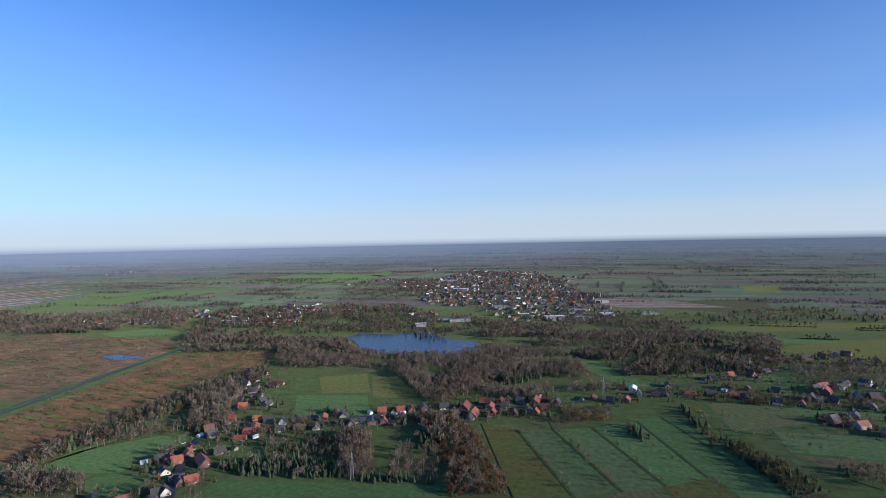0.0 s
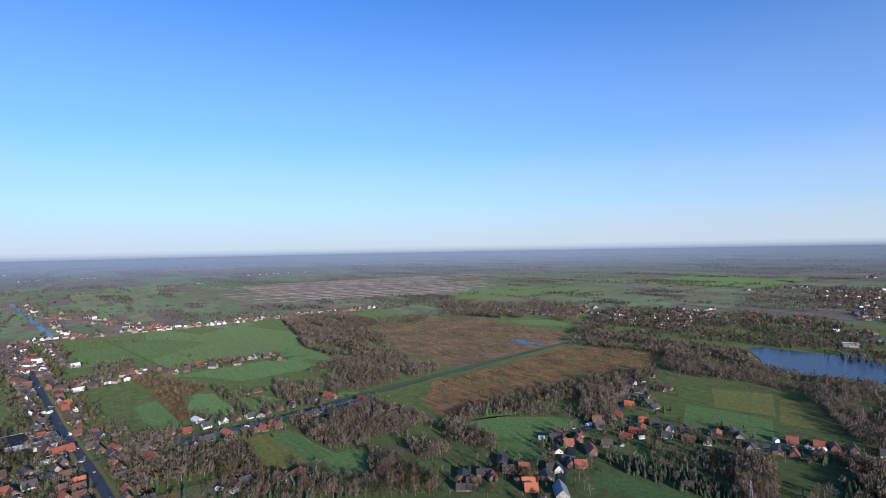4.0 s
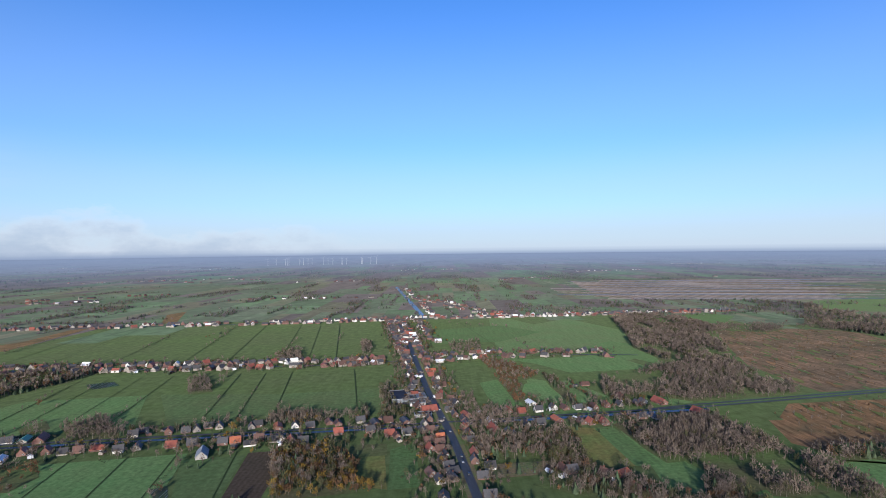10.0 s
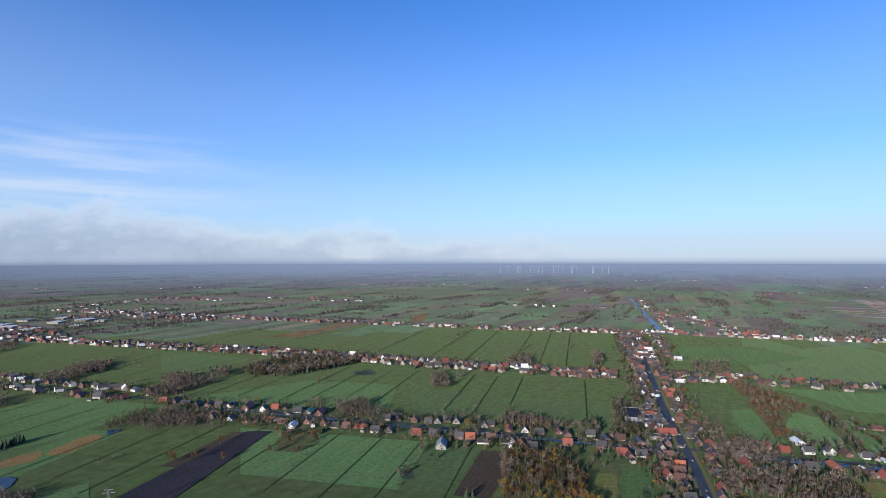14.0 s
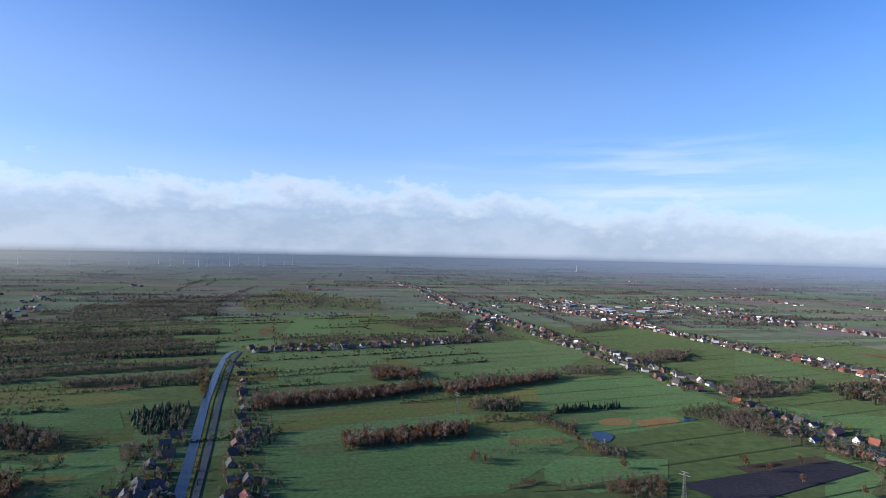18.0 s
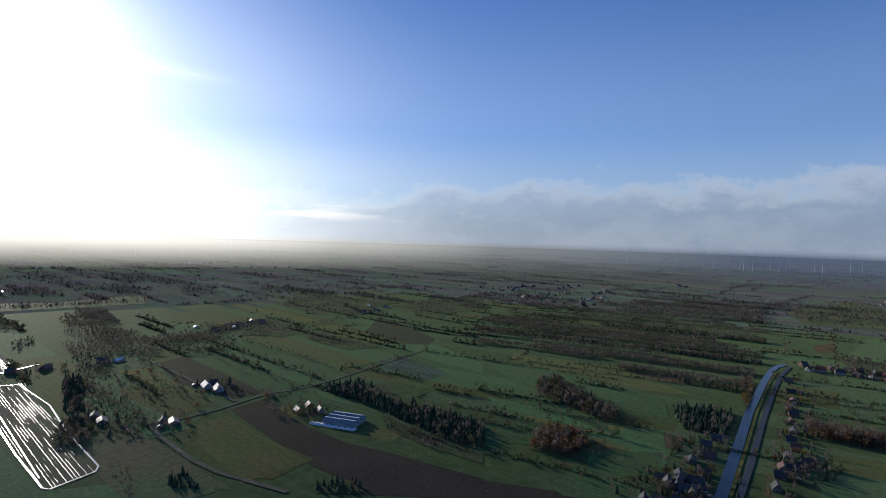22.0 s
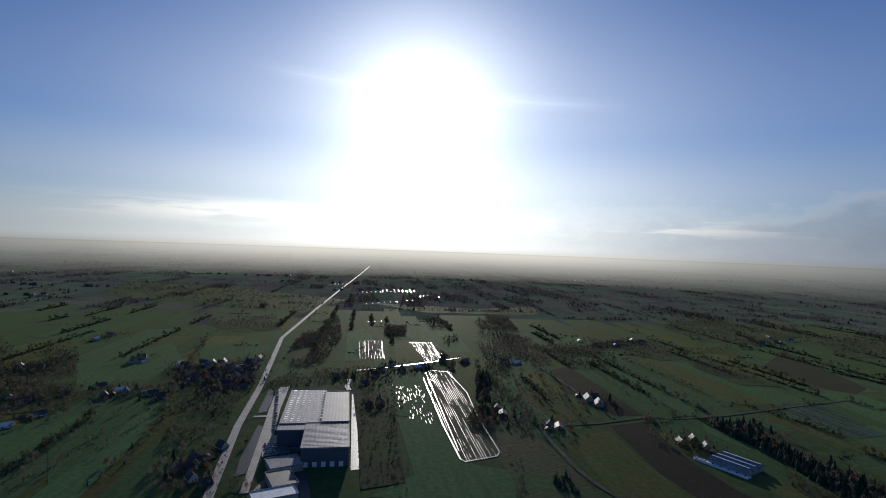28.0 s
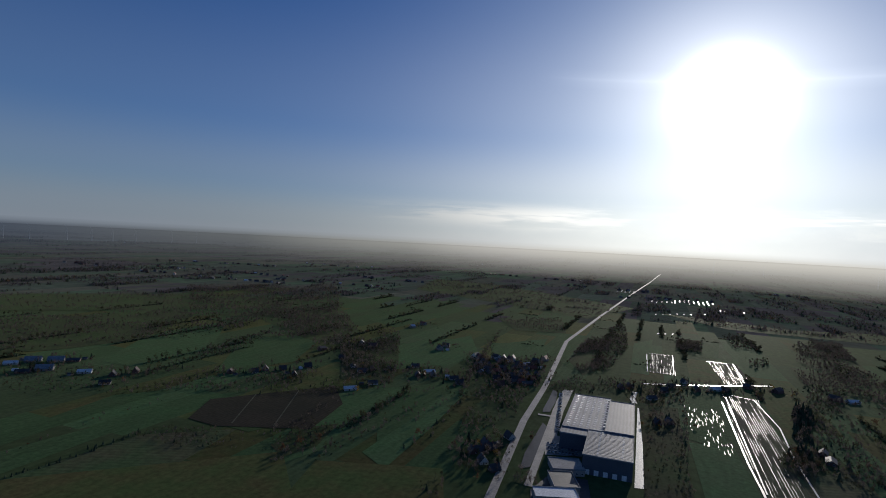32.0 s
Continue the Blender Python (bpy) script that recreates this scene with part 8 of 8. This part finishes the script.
lone_tree(156, 406, "fir", 1.1)

# ---- the farm by the ploughed land ----
ob = thing("barn", "long cattle barn with a grey sheet roof and pale ridges", "barn", at=pose(-408, -340, 0, 0, 0, 12))
for k in range(3):
    part("bay_roof", mesh_of("bay_roof", *gable_roof(8.6, 34, 4.0, 6.4), ["sheet_metal"]), ob, at=pose(-9 + 9 * k, 0, 0))
    part("bay_wall", mesh_of("bay_wall", *gable_walls(8.4, 33, 4.0, 6.3), ["concrete"]), ob, at=pose(-9 + 9 * k, 0, 0))
    part("ridge_light", mesh_of("ridge_light", *boxes((-0.7, -16, 6.3, 0.7, 16, 6.75)), ["white_metal"]), ob, at=pose(-9 + 9 * k, 0, 0))
ob = thing("silage_heap", "long silage heap under white sheeting", "silage", at=pose(-393, -342, 0, 0, 0, 12))
v = [(x * s, y, z) for y in (-24, 24) for x, s, z in ((-3, 1, 0), (-2.2, 1, 1.6), (2.2, 1, 1.6), (3, 1, 0))]
part("sheeting", mesh_of("sheeting", v, [(0, 1, 5, 4), (1, 2, 6, 5), (2, 3, 7, 6), (0, 3, 2, 1), (4, 5, 6, 7)], ["white_metal"]), ob)
for k in range(7):
    part("tyre_band", mesh_of("tyre_band", *boxes((-2.3, -0.3, 1.6, 2.3, 0.3, 1.8)), ["rubber"]), ob, at=pose(0, -21 + 7 * k, 0))

# ---- power masts ----


def mast(x, y, height):
    """A lattice mast with two cross arms."""
    ob = thing("power_mast", "grey lattice power mast standing in a field", "mast", "power masts", pose(x, y, 0, 0, 0, 20))
    for sx in (-1, 1):
        for sy in (-1, 1):
            part("leg", mesh_of("leg", *tri_tube((sx * 1.3, sy * 1.3, -0.2), (sx * 0.3, sy * 0.3, height), 0.14), ["steel"]), ob)
    for k in range(8):
        z = height * k / 8
        w = 1.3 - 1.0 * k / 8
        n = 1.3 - 1.0 * (k + 1) / 8
        for sy in (-1, 1):
            part("brace", mesh_of("brace", *tri_tube((-w, sy * w, z), (n, sy * n, z + height / 8), 0.08), ["steel"]), ob)
            part("brace", mesh_of("brace", *tri_tube((sy * w, w, z), (sy * n, -n, z + height / 8), 0.08), ["steel"]), ob)
    for z, ln in ((height * 0.97, 3.0), (height * 0.86, 4.2)):
        part("cross_arm", mesh_of("cross_arm", *boxes((-ln, -0.15, z, ln, 0.15, z + 0.25)), ["steel"]), ob)
        for sx in (-1, 0.55, -0.55, 1):
            part("insulator", mesh_of("insulator", *boxes((sx * ln - 0.12, -0.12, z - 1.0, sx * ln + 0.12, 0.12, z)), ["glass"]), ob)


def tri_tube(p, q, r):
    p, q = Vector(p), Vector(q)
    way = (q - p).normalized()
    a = way.orthogonal().normalized()
    b = way.cross(a)
    v = [tuple(e + r * (math.cos(2.094 * i) * a + math.sin(2.094 * i) * b)) for e in (p, q) for i in range(3)]
    return v, [(0, 1, 4, 3), (1, 2, 5, 4), (2, 0, 3, 5)]


mast(399, 97, 21)
mast(-549, 258, 24)
mast(620, -140, 22)
mast(-300, 330, 20)

# ---- wind turbines ----
TURBINE = []


def turbine(x, y, height=115, turn=0.0):
    d = math.hypot(x, y)
    if d > 6900:
        x, y, height = x * 6900 / d, y * 6900 / d, height * 6900 / d
    X, Y, Z, s = far(x, y)
    at = pose(X, Y, Z, 0, 0, turn) @ Matrix.Scale(s * height / 115, 4)
    if TURBINE:
        ob = copy_thing(TURBINE[0], at)
        ob.scale = (s * height / 115,) * 3
        return ob
    ob = thing("wind_turbine", "white wind turbine with three blades on the horizon", "wind turbine", "wind turbines", at)
    bm = bmesh.new()
    bmesh.ops.create_cone(bm, cap_ends=True, segments=10, radius1=2.6, radius2=1.5, depth=117, matrix=pose(0, 0, 56.5))
    me = bpy.data.meshes.new("tower")
    bm.to_mesh(me)
    bm.free()
    me.materials.append(G["frame"])
    part("tower", me, ob)
    part("nacelle", mesh_of("nacelle", *boxes((-2.4, -6, 113, 2.4, 6, 118)), ["frame"]), ob)
    for k in range(3):
        v = [(-1.6, -7, 0), (2.4, -7, 0), (1.0, -6.6, 52), (-0.6, -6.6, 52), (-1.2, -5.8, 0), (2.0, -5.8, 0), (0.8, -6.3, 52), (-0.4, -6.3, 52)]
        part("blade", mesh_of("blade", v, box(0, 0, 0, 1, 1, 1)[1], ["frame"]), ob, at=pose(0, 0, 115.5, 0, 120 * k + 40, 0))
    TURBINE.append(ob)
    return ob


for k in range(19):
    turbine(-640 + 80 * k + RNG.uniform(-45, 45), 8300 - 55 * k + RNG.uniform(-500, 500), 88, RNG.uniform(-40, 40))
for x, y in ((-5675, -1500), (-5675, -1126), (-5900, -700), (-6300, -480), (-5700, -340), (-6400, -250), (-6000, -130), (-5500, -90), (-5450, -20), (-5900, 120), (-5600, 180), (-5550, 230), (-6100, 480), (-5650, 500), (-6200, 760), (-6000, 820), (-7200, 330)):
    turbine(x, y, 118, RNG.uniform(40, 130))
for x, y in ((-2322, -3961), (-2501, -3665), (-2578, -3241), (-2900, -4500), (-3300, -5200), (-2200, -5400), (-1700, -5200), (-1500, -5900), (-1100, -6200)):
    turbine(x, y, 100, RNG.uniform(120, 200))
for k in range(8):
    turbine(4300 - 130 * k, -3900 - 190 * k + RNG.uniform(-200, 200), 105, RNG.uniform(0, 90))

# ---- distant halls, town and villages ----
for x, y, w, l in ((-1580, 1176, 40, 60), (-1540, 1263, 40, 70), (-1440, 1215, 45, 80), (-1389, 1190, 50, 60), (-1290, 1165, 40, 70), (-1360, 1304, 40, 60), (-1330, 1370, 50, 70), (-1265, 1360, 30, 50), (-1438, 1400, 40, 70), (-1490, 1330, 40, 60), (-1230, 1240, 30, 40)):
    ob = thing("industrial_hall", "white industrial hall with a bright flat roof", "hall", "white industrial halls", pose(x, y, 0, 0, 0, 8 + RNG.normal(0, 4)))
    hall(ob, -w * 0.42, -l * 0.26, w * 0.42, l * 0.26, RNG.uniform(3.5, 5.5), ("white_metal", "white_metal", "sheet_metal")[int(RNG.integers(0, 3))], "pale_wall")
for x, y, w, l, rf in ((1215, -170, 26, 60, "white_metal"), (1260, -110, 20, 40, "white_metal"), (1190, -230, 24, 50, "concrete"), (1330, -240, 30, 60, "concrete"), (1240, -290, 24, 40, "white_metal"), (1180, 40, 20, 60, "blue_metal"), (1210, 90, 24, 60, "blue_metal"), (1400, -60, 30, 50, "sheet_metal"),
                       (1900, 60, 40, 70, "white_metal"), (2300, 120, 40, 90, "white_metal"), (2900, -120, 50, 90, "white_metal"), (2700, -250, 40, 90, "white_metal"), (1120, 120, 14, 30, "white_metal"), (1500, -330, 30, 60, "concrete"), (1260, -390, 26, 50, "sheet_metal")):
    ob = thing("commercial_hall", "flat-roofed commercial hall among the houses of the town", "hall", "halls of the town", pose(x, y, 0, 0, 0, RNG.uniform(-15, 15)))
    hall(ob, -w * 0.38, -l * 0.38, w * 0.38, l * 0.38, RNG.uniform(4, 7), rf, "concrete")


def village(name, spots, label, wall_mats=("pale_wall", "tile_dark", "tile_red", "tile_brown", "white_metal", "brick_wall", "white_wall")):
    """Far houses, too many to count, as one mesh."""
    T, I = [], []
    for x, y in spots:
        X, Y, Z, s = far(x, y)
        a = RNG.uniform(0, math.pi)
        w, l, e, r = RNG.uniform(3.6, 4.8) * s, RNG.uniform(4.6, 7.5) * s, RNG.uniform(2.8, 4.2) * s, RNG.uniform(6, 8.4) * s
        c = np.array([(-w, -l, 0), (w, -l, 0), (w, l, 0), (-w, l, 0), (-w, -l, e), (w, -l, e), (w, l, e), (-w, l, e), (0, -l, r), (0, l, r)])
        rot = np.array([[math.cos(a), math.sin(a), 0], [-math.sin(a), math.cos(a), 0], [0, 0, 1]])
        c = c @ rot + np.array([X, Y, Z])
        walls = [(0, 1, 5), (0, 5, 4), (4, 5, 8), (1, 2, 6), (1, 6, 5), (2, 3, 7), (2, 7, 6), (6, 7, 9), (3, 0, 4), (3, 4, 7)]
        roofs = [(4, 8, 9), (4, 9, 7), (5, 6, 9), (5, 9, 8)]
        T += [c[list(t)] for t in walls + roofs]
        I += [int(RNG.choice([5, 0, 6], p=[0.5, 0.37, 0.13]))] * len(walls) + [int(RNG.choice([1, 1, 2, 2, 3, 4], p=[0.34, 0.24, 0.12, 0.08, 0.17, 0.05]))] * len(roofs)
    T = np.array(T)
    return tagged(new(name, tri_mesh(name, T, np.array(I), RNG.uniform(0, 1, len(T)), list(wall_mats))), label, "houses", kind="stuff")


TOWN = [(2321, 379), (2288, 204), (3056, 47), (2855, -310), (2182, -348), (1236, -330), (1140, -277), (1170, -65), (1417, 9), (1491, 134)]
village("village_rows", FAR_HOUSES, "rows of far village houses along straight streets")
spots = scatter(TOWN, 27)
keep = RNG.random(len(spots)) < 0.62
village("town_houses", spots[keep], "dense far houses of a small town", ("pale_wall", "tile_dark", "tile_red", "tile_brown", "white_metal", "brick_wall", "white_wall"))
spots = scatter(TOWN, 12)
t, i, o, mats = plant(spots[RNG.random(len(spots)) < 0.75], {"twig": 6, "fir": 1.5, "olive": 2}, 4, 0.95)
tagged(new("town_trees", tri_mesh("town_trees", t, i, o, mats)), "bare trees between the houses of the town", "trees", kind="stuff")
ob = thing("radio_mast", "slender red and white mast over the town", "mast", at=pose(1354, -302, 0))
for k in range(6):
    part("mast_section", mesh_of("mast_section", *boxes((-0.8 + 0.1 * k, -0.8 + 0.1 * k, 8 * k, 0.8 - 0.1 * k, 0.8 - 0.1 * k, 8 * k + 8)), ["tile_red" if k % 2 else "white_wall"]), ob)
X, Y, Z, s = far(-4801, 3657)
ob = thing("water_tower", "pale far tower on the horizon", "tower", at=pose(X, Y, Z))
part("shaft", mesh_of("shaft", *boxes((-5, -5, 0, 5, 5, 48)), ["pale_wall"]), ob)
part("tank", mesh_of("tank", *boxes((-10, -10, 0, 10, 10, 8)), ["pale_wall"]), ob)

# far farmland: strips of field, hedges, woods and villages that thin out towards the horizon
TURN = radians(-13)
T, O = [], []


def quilt(u0, v0, u1, v1):
    """Parts the far land into ever smaller fields, larger towards the horizon."""
    u, v = (u0 + u1) / 2, (v0 + v1) / 2
    d = math.hypot(u, v)
    w, l = u1 - u0, v1 - v0
    reach = math.hypot(w, l) / 2
    if d + reach < 1450 or d - reach > 19800:
        return
    grow = (max(d, 1500) / 1750) ** 0.8
    wide, long = RNG.uniform(38, 95) * grow, RNG.uniform(130, 420) * grow
    if w > wide * 1.45 or l > long * 1.45:
        k = RNG.uniform(0.38, 0.62)
        if w / wide > l / long:
            quilt(u0, v0, u0 + w * k, v1)
            quilt(u0 + w * k, v0, u1, v1)
        else:
            quilt(u0, v0, u1, v0 + l * k)
            quilt(u0, v0 + l * k, u1, v1)
        return
    if d < 1430 or d > 19500:
        return
    n = 3 if d > 2700 else 1
    bare = min(0.3, max(0.0, (d - 2000) / 9000))
    shade = int(RNG.choice(4, p=[0.36 - bare * 0.4, 0.26 - bare * 0.6, 0.22, 0.16 + bare]))
    tone_ = RNG.uniform(0, 1)
    for i in range(n):
        for j in range(n):
            q = []
            for a, c in ((i, j), (i + 1, j), (i + 1, j + 1), (i, j + 1)):
                p, r = u0 + w * a / n, v0 + l * c / n
                X, Y, Z, s = far(p * math.cos(TURN) - r * math.sin(TURN), p * math.sin(TURN) + r * math.cos(TURN))
                q.append((X, Y, Z + 0.003))
            T.extend([[q[0], q[1], q[2]], [q[0], q[2], q[3]]])
            # beyond 6 km fields take the colours with more haze in them
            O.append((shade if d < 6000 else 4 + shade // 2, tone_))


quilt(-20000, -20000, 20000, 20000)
tagged(new("far_fields", tri_mesh("far_fields", np.array(T), np.repeat([o[0] for o in O], 2), np.repeat([o[1] for o in O], 2), ["far_pasture", "far_lush", "far_meadow", "far_soil", "hazed_green", "hazed_brown"])), "patchwork of far green and brown fields", "fields", kind="stuff")
spots, big = [], []
for k in range(1550):
    d = 1500 * math.exp(RNG.uniform(0, 2.4))
    a = RNG.uniform(0, 2 * math.pi)
    grow = (d / 1700) ** 0.8
    th = radians(-13) + RNG.normal(0, 0.08) + (math.pi / 2 if RNG.random() < 0.45 else 0)
    ln = RNG.uniform(80, 330) * grow
    n = max(6, int(ln / (5.5 * grow)))
    u = RNG.uniform(-0.5, 0.5, n) * ln
    p = np.stack([d * math.cos(a) + u * math.cos(th), d * math.sin(a) + u * math.sin(th)], 1) + RNG.normal(size=(n, 2)) * 2.2 * grow
    (spots if d < 4200 else big).append(p)
for k in range(850):
    d = 1650 * math.exp(RNG.uniform(0, 2.3))
    a = RNG.uniform(0, 2 * math.pi)
    grow = (d / 1900) ** 0.8
    n = int(RNG.uniform(80, 210))
    th = radians(77)
    u = RNG.uniform(-1, 1, (n, 2)) * np.array([RNG.uniform(50, 190), RNG.uniform(14, 48)]) * grow
    p = np.stack([d * math.cos(a) + u[:, 0] * math.cos(th) - u[:, 1] * math.sin(th), d * math.sin(a) + u[:, 0] * math.sin(th) + u[:, 1] * math.cos(th)], 1)
    (spots if d < 4200 else big).append(p)
PEAT = [(817, 1746), (1786, 1368), (2950, 2258), (1198, 2772)]
spots, big = [np.concatenate([p[~inside(p, PEAT)] for p in some]) for some in (spots, big)]
dim = np.hypot(*big.T) > 7500
kept = RNG.random(len(big)) < np.where(dim, 0.5, 0.7)
big, dim = big[kept], dim[kept]
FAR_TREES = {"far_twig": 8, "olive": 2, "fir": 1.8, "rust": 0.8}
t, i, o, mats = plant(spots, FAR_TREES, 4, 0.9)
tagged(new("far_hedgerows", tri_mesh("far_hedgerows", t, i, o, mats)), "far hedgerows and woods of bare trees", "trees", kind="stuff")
t, i, o, mats = plant(big[dim], {"hazed_twig": 1}, 4, 4.5)
tagged(new("distant_woods", tri_mesh("distant_woods", t, i, o, mats)), "woods just under the horizon, coloured bluish as if through haze", "trees", kind="stuff")
t, i, o, mats = plant(big[~dim], FAR_TREES, 4, 1.4)
tagged(new("horizon_woods", tri_mesh("horizon_woods", t, i, o, mats)), "dark woods along the horizon", "trees", kind="stuff")
spots = []
for k in range(85):
    d = 1900 * math.exp(RNG.uniform(0, 1.6))
    a = RNG.uniform(0, 2 * math.pi)
    th = radians(-7) + RNG.normal(0, 0.3)
    n = int(RNG.uniform(5, 26))
    u = RNG.uniform(-1, 1, n) * 14 * n
    spots.append(np.stack([d * math.cos(a) + u * math.cos(th), d * math.sin(a) + u * math.sin(th)], 1) + RNG.normal(size=(n, 2)) * 18)
spots = np.concatenate(spots)
village("far_villages", spots[~inside(spots, PEAT)], "far scattered village houses")

# ---- gardens round the houses ----
near = [(x, y, r) for x, y, r in HOUSES + [(x, y, 6) for x, y in FAR_HOUSES] if math.hypot(x, y) < 1350]
centres = np.array([(x, y) for x, y, r in near])
radii = np.array([r for x, y, r in near])
spots = []
for x, y, r in near:
    n = 15 if x > 200 and y < 420 else 22 if math.hypot(x, y) < 800 else 14
    a, q = RNG.uniform(0, 6.28, n), r + RNG.uniform(1, 19, n)
    spots.append(np.stack([x + q * np.cos(a), y + q * np.sin(a)], 1))
spots = np.concatenate(spots)
clear = np.array([(np.hypot(*(centres - s).T) > radii - 1.0).all() for s in spots])
# keep the streets free
for line in ([(106, 320), (115, 402), (125, 497), (138, 685), (171, 1005), (196, 1400)], [(-959, 677), (-385, 600), (52, 553), (435, 522)], [(-963, 1000), (-348, 931), (150, 862), (473, 818)], [(369, 222), (465, 258), (560, 262), (674, 297)], [(533, 232), (542, 132), (560, 29), (589, -92), (642, -211)], [(-330, -4), (-714, 21), (-925, 40)], [(-330, -24), (-714, 3), (-930, 22)], [(10, -414), (-35, -694)]):
    for (x0, y0), (x1, y1) in zip(line, line[1:]):
        u = np.clip(((spots[:, 0] - x0) * (x1 - x0) + (spots[:, 1] - y0) * (y1 - y0)) / ((x1 - x0) ** 2 + (y1 - y0) ** 2), 0, 1)
        clear &= np.hypot(spots[:, 0] - x0 - u * (x1 - x0), spots[:, 1] - y0 - u * (y1 - y0)) > 8
spots = spots[clear]
tall = RNG.random(len(spots)) < 0.4
for some, kinds, size, nm, label in ((spots[~tall], {"hedge": 10, "twig": 2, "olive": 2.5, "fir": 1.8, "rust": 0.6}, 0.64, "garden_bushes", "bushes and small trees in the house gardens"),
                                     (spots[tall], {"twig": 5, "olive": 2, "fir": 1.5, "rust": 0.8, "gold": 0.6, "birch": 1.5}, 0.85, "garden_trees", "bare and autumn trees in the house gardens")):
    t, i, o, mats = plant(some, kinds, None, size)
    tagged(new(nm, tri_mesh(nm, t, i, o, mats)), label, "trees", kind="stuff")
for n, (x, y, r) in enumerate(near):
    if math.hypot(x, y) < 950 and RNG.random() < 0.45:
        a = RNG.uniform(0, 6.28)
        p = (x + (r + 6) * math.cos(a), y + (r + 6) * math.sin(a))
        if (np.hypot(*(centres - np.array(p)).T) > radii).all():
            shed(*p, RNG.uniform(0, 180), ("door_wood", "white_metal", "pale_wall", "brick_wall")[int(RNG.integers(0, 4))])

# ---- low scrub that grows over the bog and the heath ----
BOG_EDGE = [(832, 985), (1015, 950), (1075, 885), (1015, 719), (998, 600), (870, 530), (655, 526), (612, 600), (640, 690), (780, 915)]
HEATH_EDGE = [(475, 465), (520, 502), (650, 488), (866, 496), (885, 420), (874, 340), (768, 323), (709, 362), (533, 388), (458, 420)]
MOOR = {"twig": 5, "rust": 2, "olive": 2, "birch": 1}
wood(BOG_EDGE, MOOR, "low bare scrub growing over brown bog", gap=17.0, size=0.3, floor=False, name="moor_scrub")
wood(HEATH_EDGE, MOOR, "low bare scrub growing over orange heath", gap=13.0, size=0.3, floor=False, name="moor_scrub")
# dry grass and heather in drifts between the pools
for outline, gap in ((BOG_EDGE, 24.0), (HEATH_EDGE, 19.0)):
    V, F, I = [], [], []
    for k, (x, y) in enumerate(scatter(outline, gap)):
        if RNG.random() < 0.7 and math.hypot(x - 836, y - 572) > 65:
            ln, wd = RNG.uniform(5, 20), RNG.uniform(2, 6)
            F.append(tuple(range(len(V), len(V) + 12)))
            I.append(int(RNG.integers(0, 3)))
            for a in np.arange(12) * math.pi / 6:
                u, v = ln * math.cos(a) * RNG.uniform(0.55, 1.15), wd * math.sin(a) * RNG.uniform(0.55, 1.15)
                V.append((x + 0.35 * u - 0.937 * v, y + 0.937 * u + 0.35 * v, 0.47 + 0.002 * (k % 40)))
    tagged(new("moor_grass", mesh_of("moor_grass", V, F, ["heath", "litter", "meadow"], I)), "drifts of dry grass and dark heather on the moor", "heather", kind="stuff")
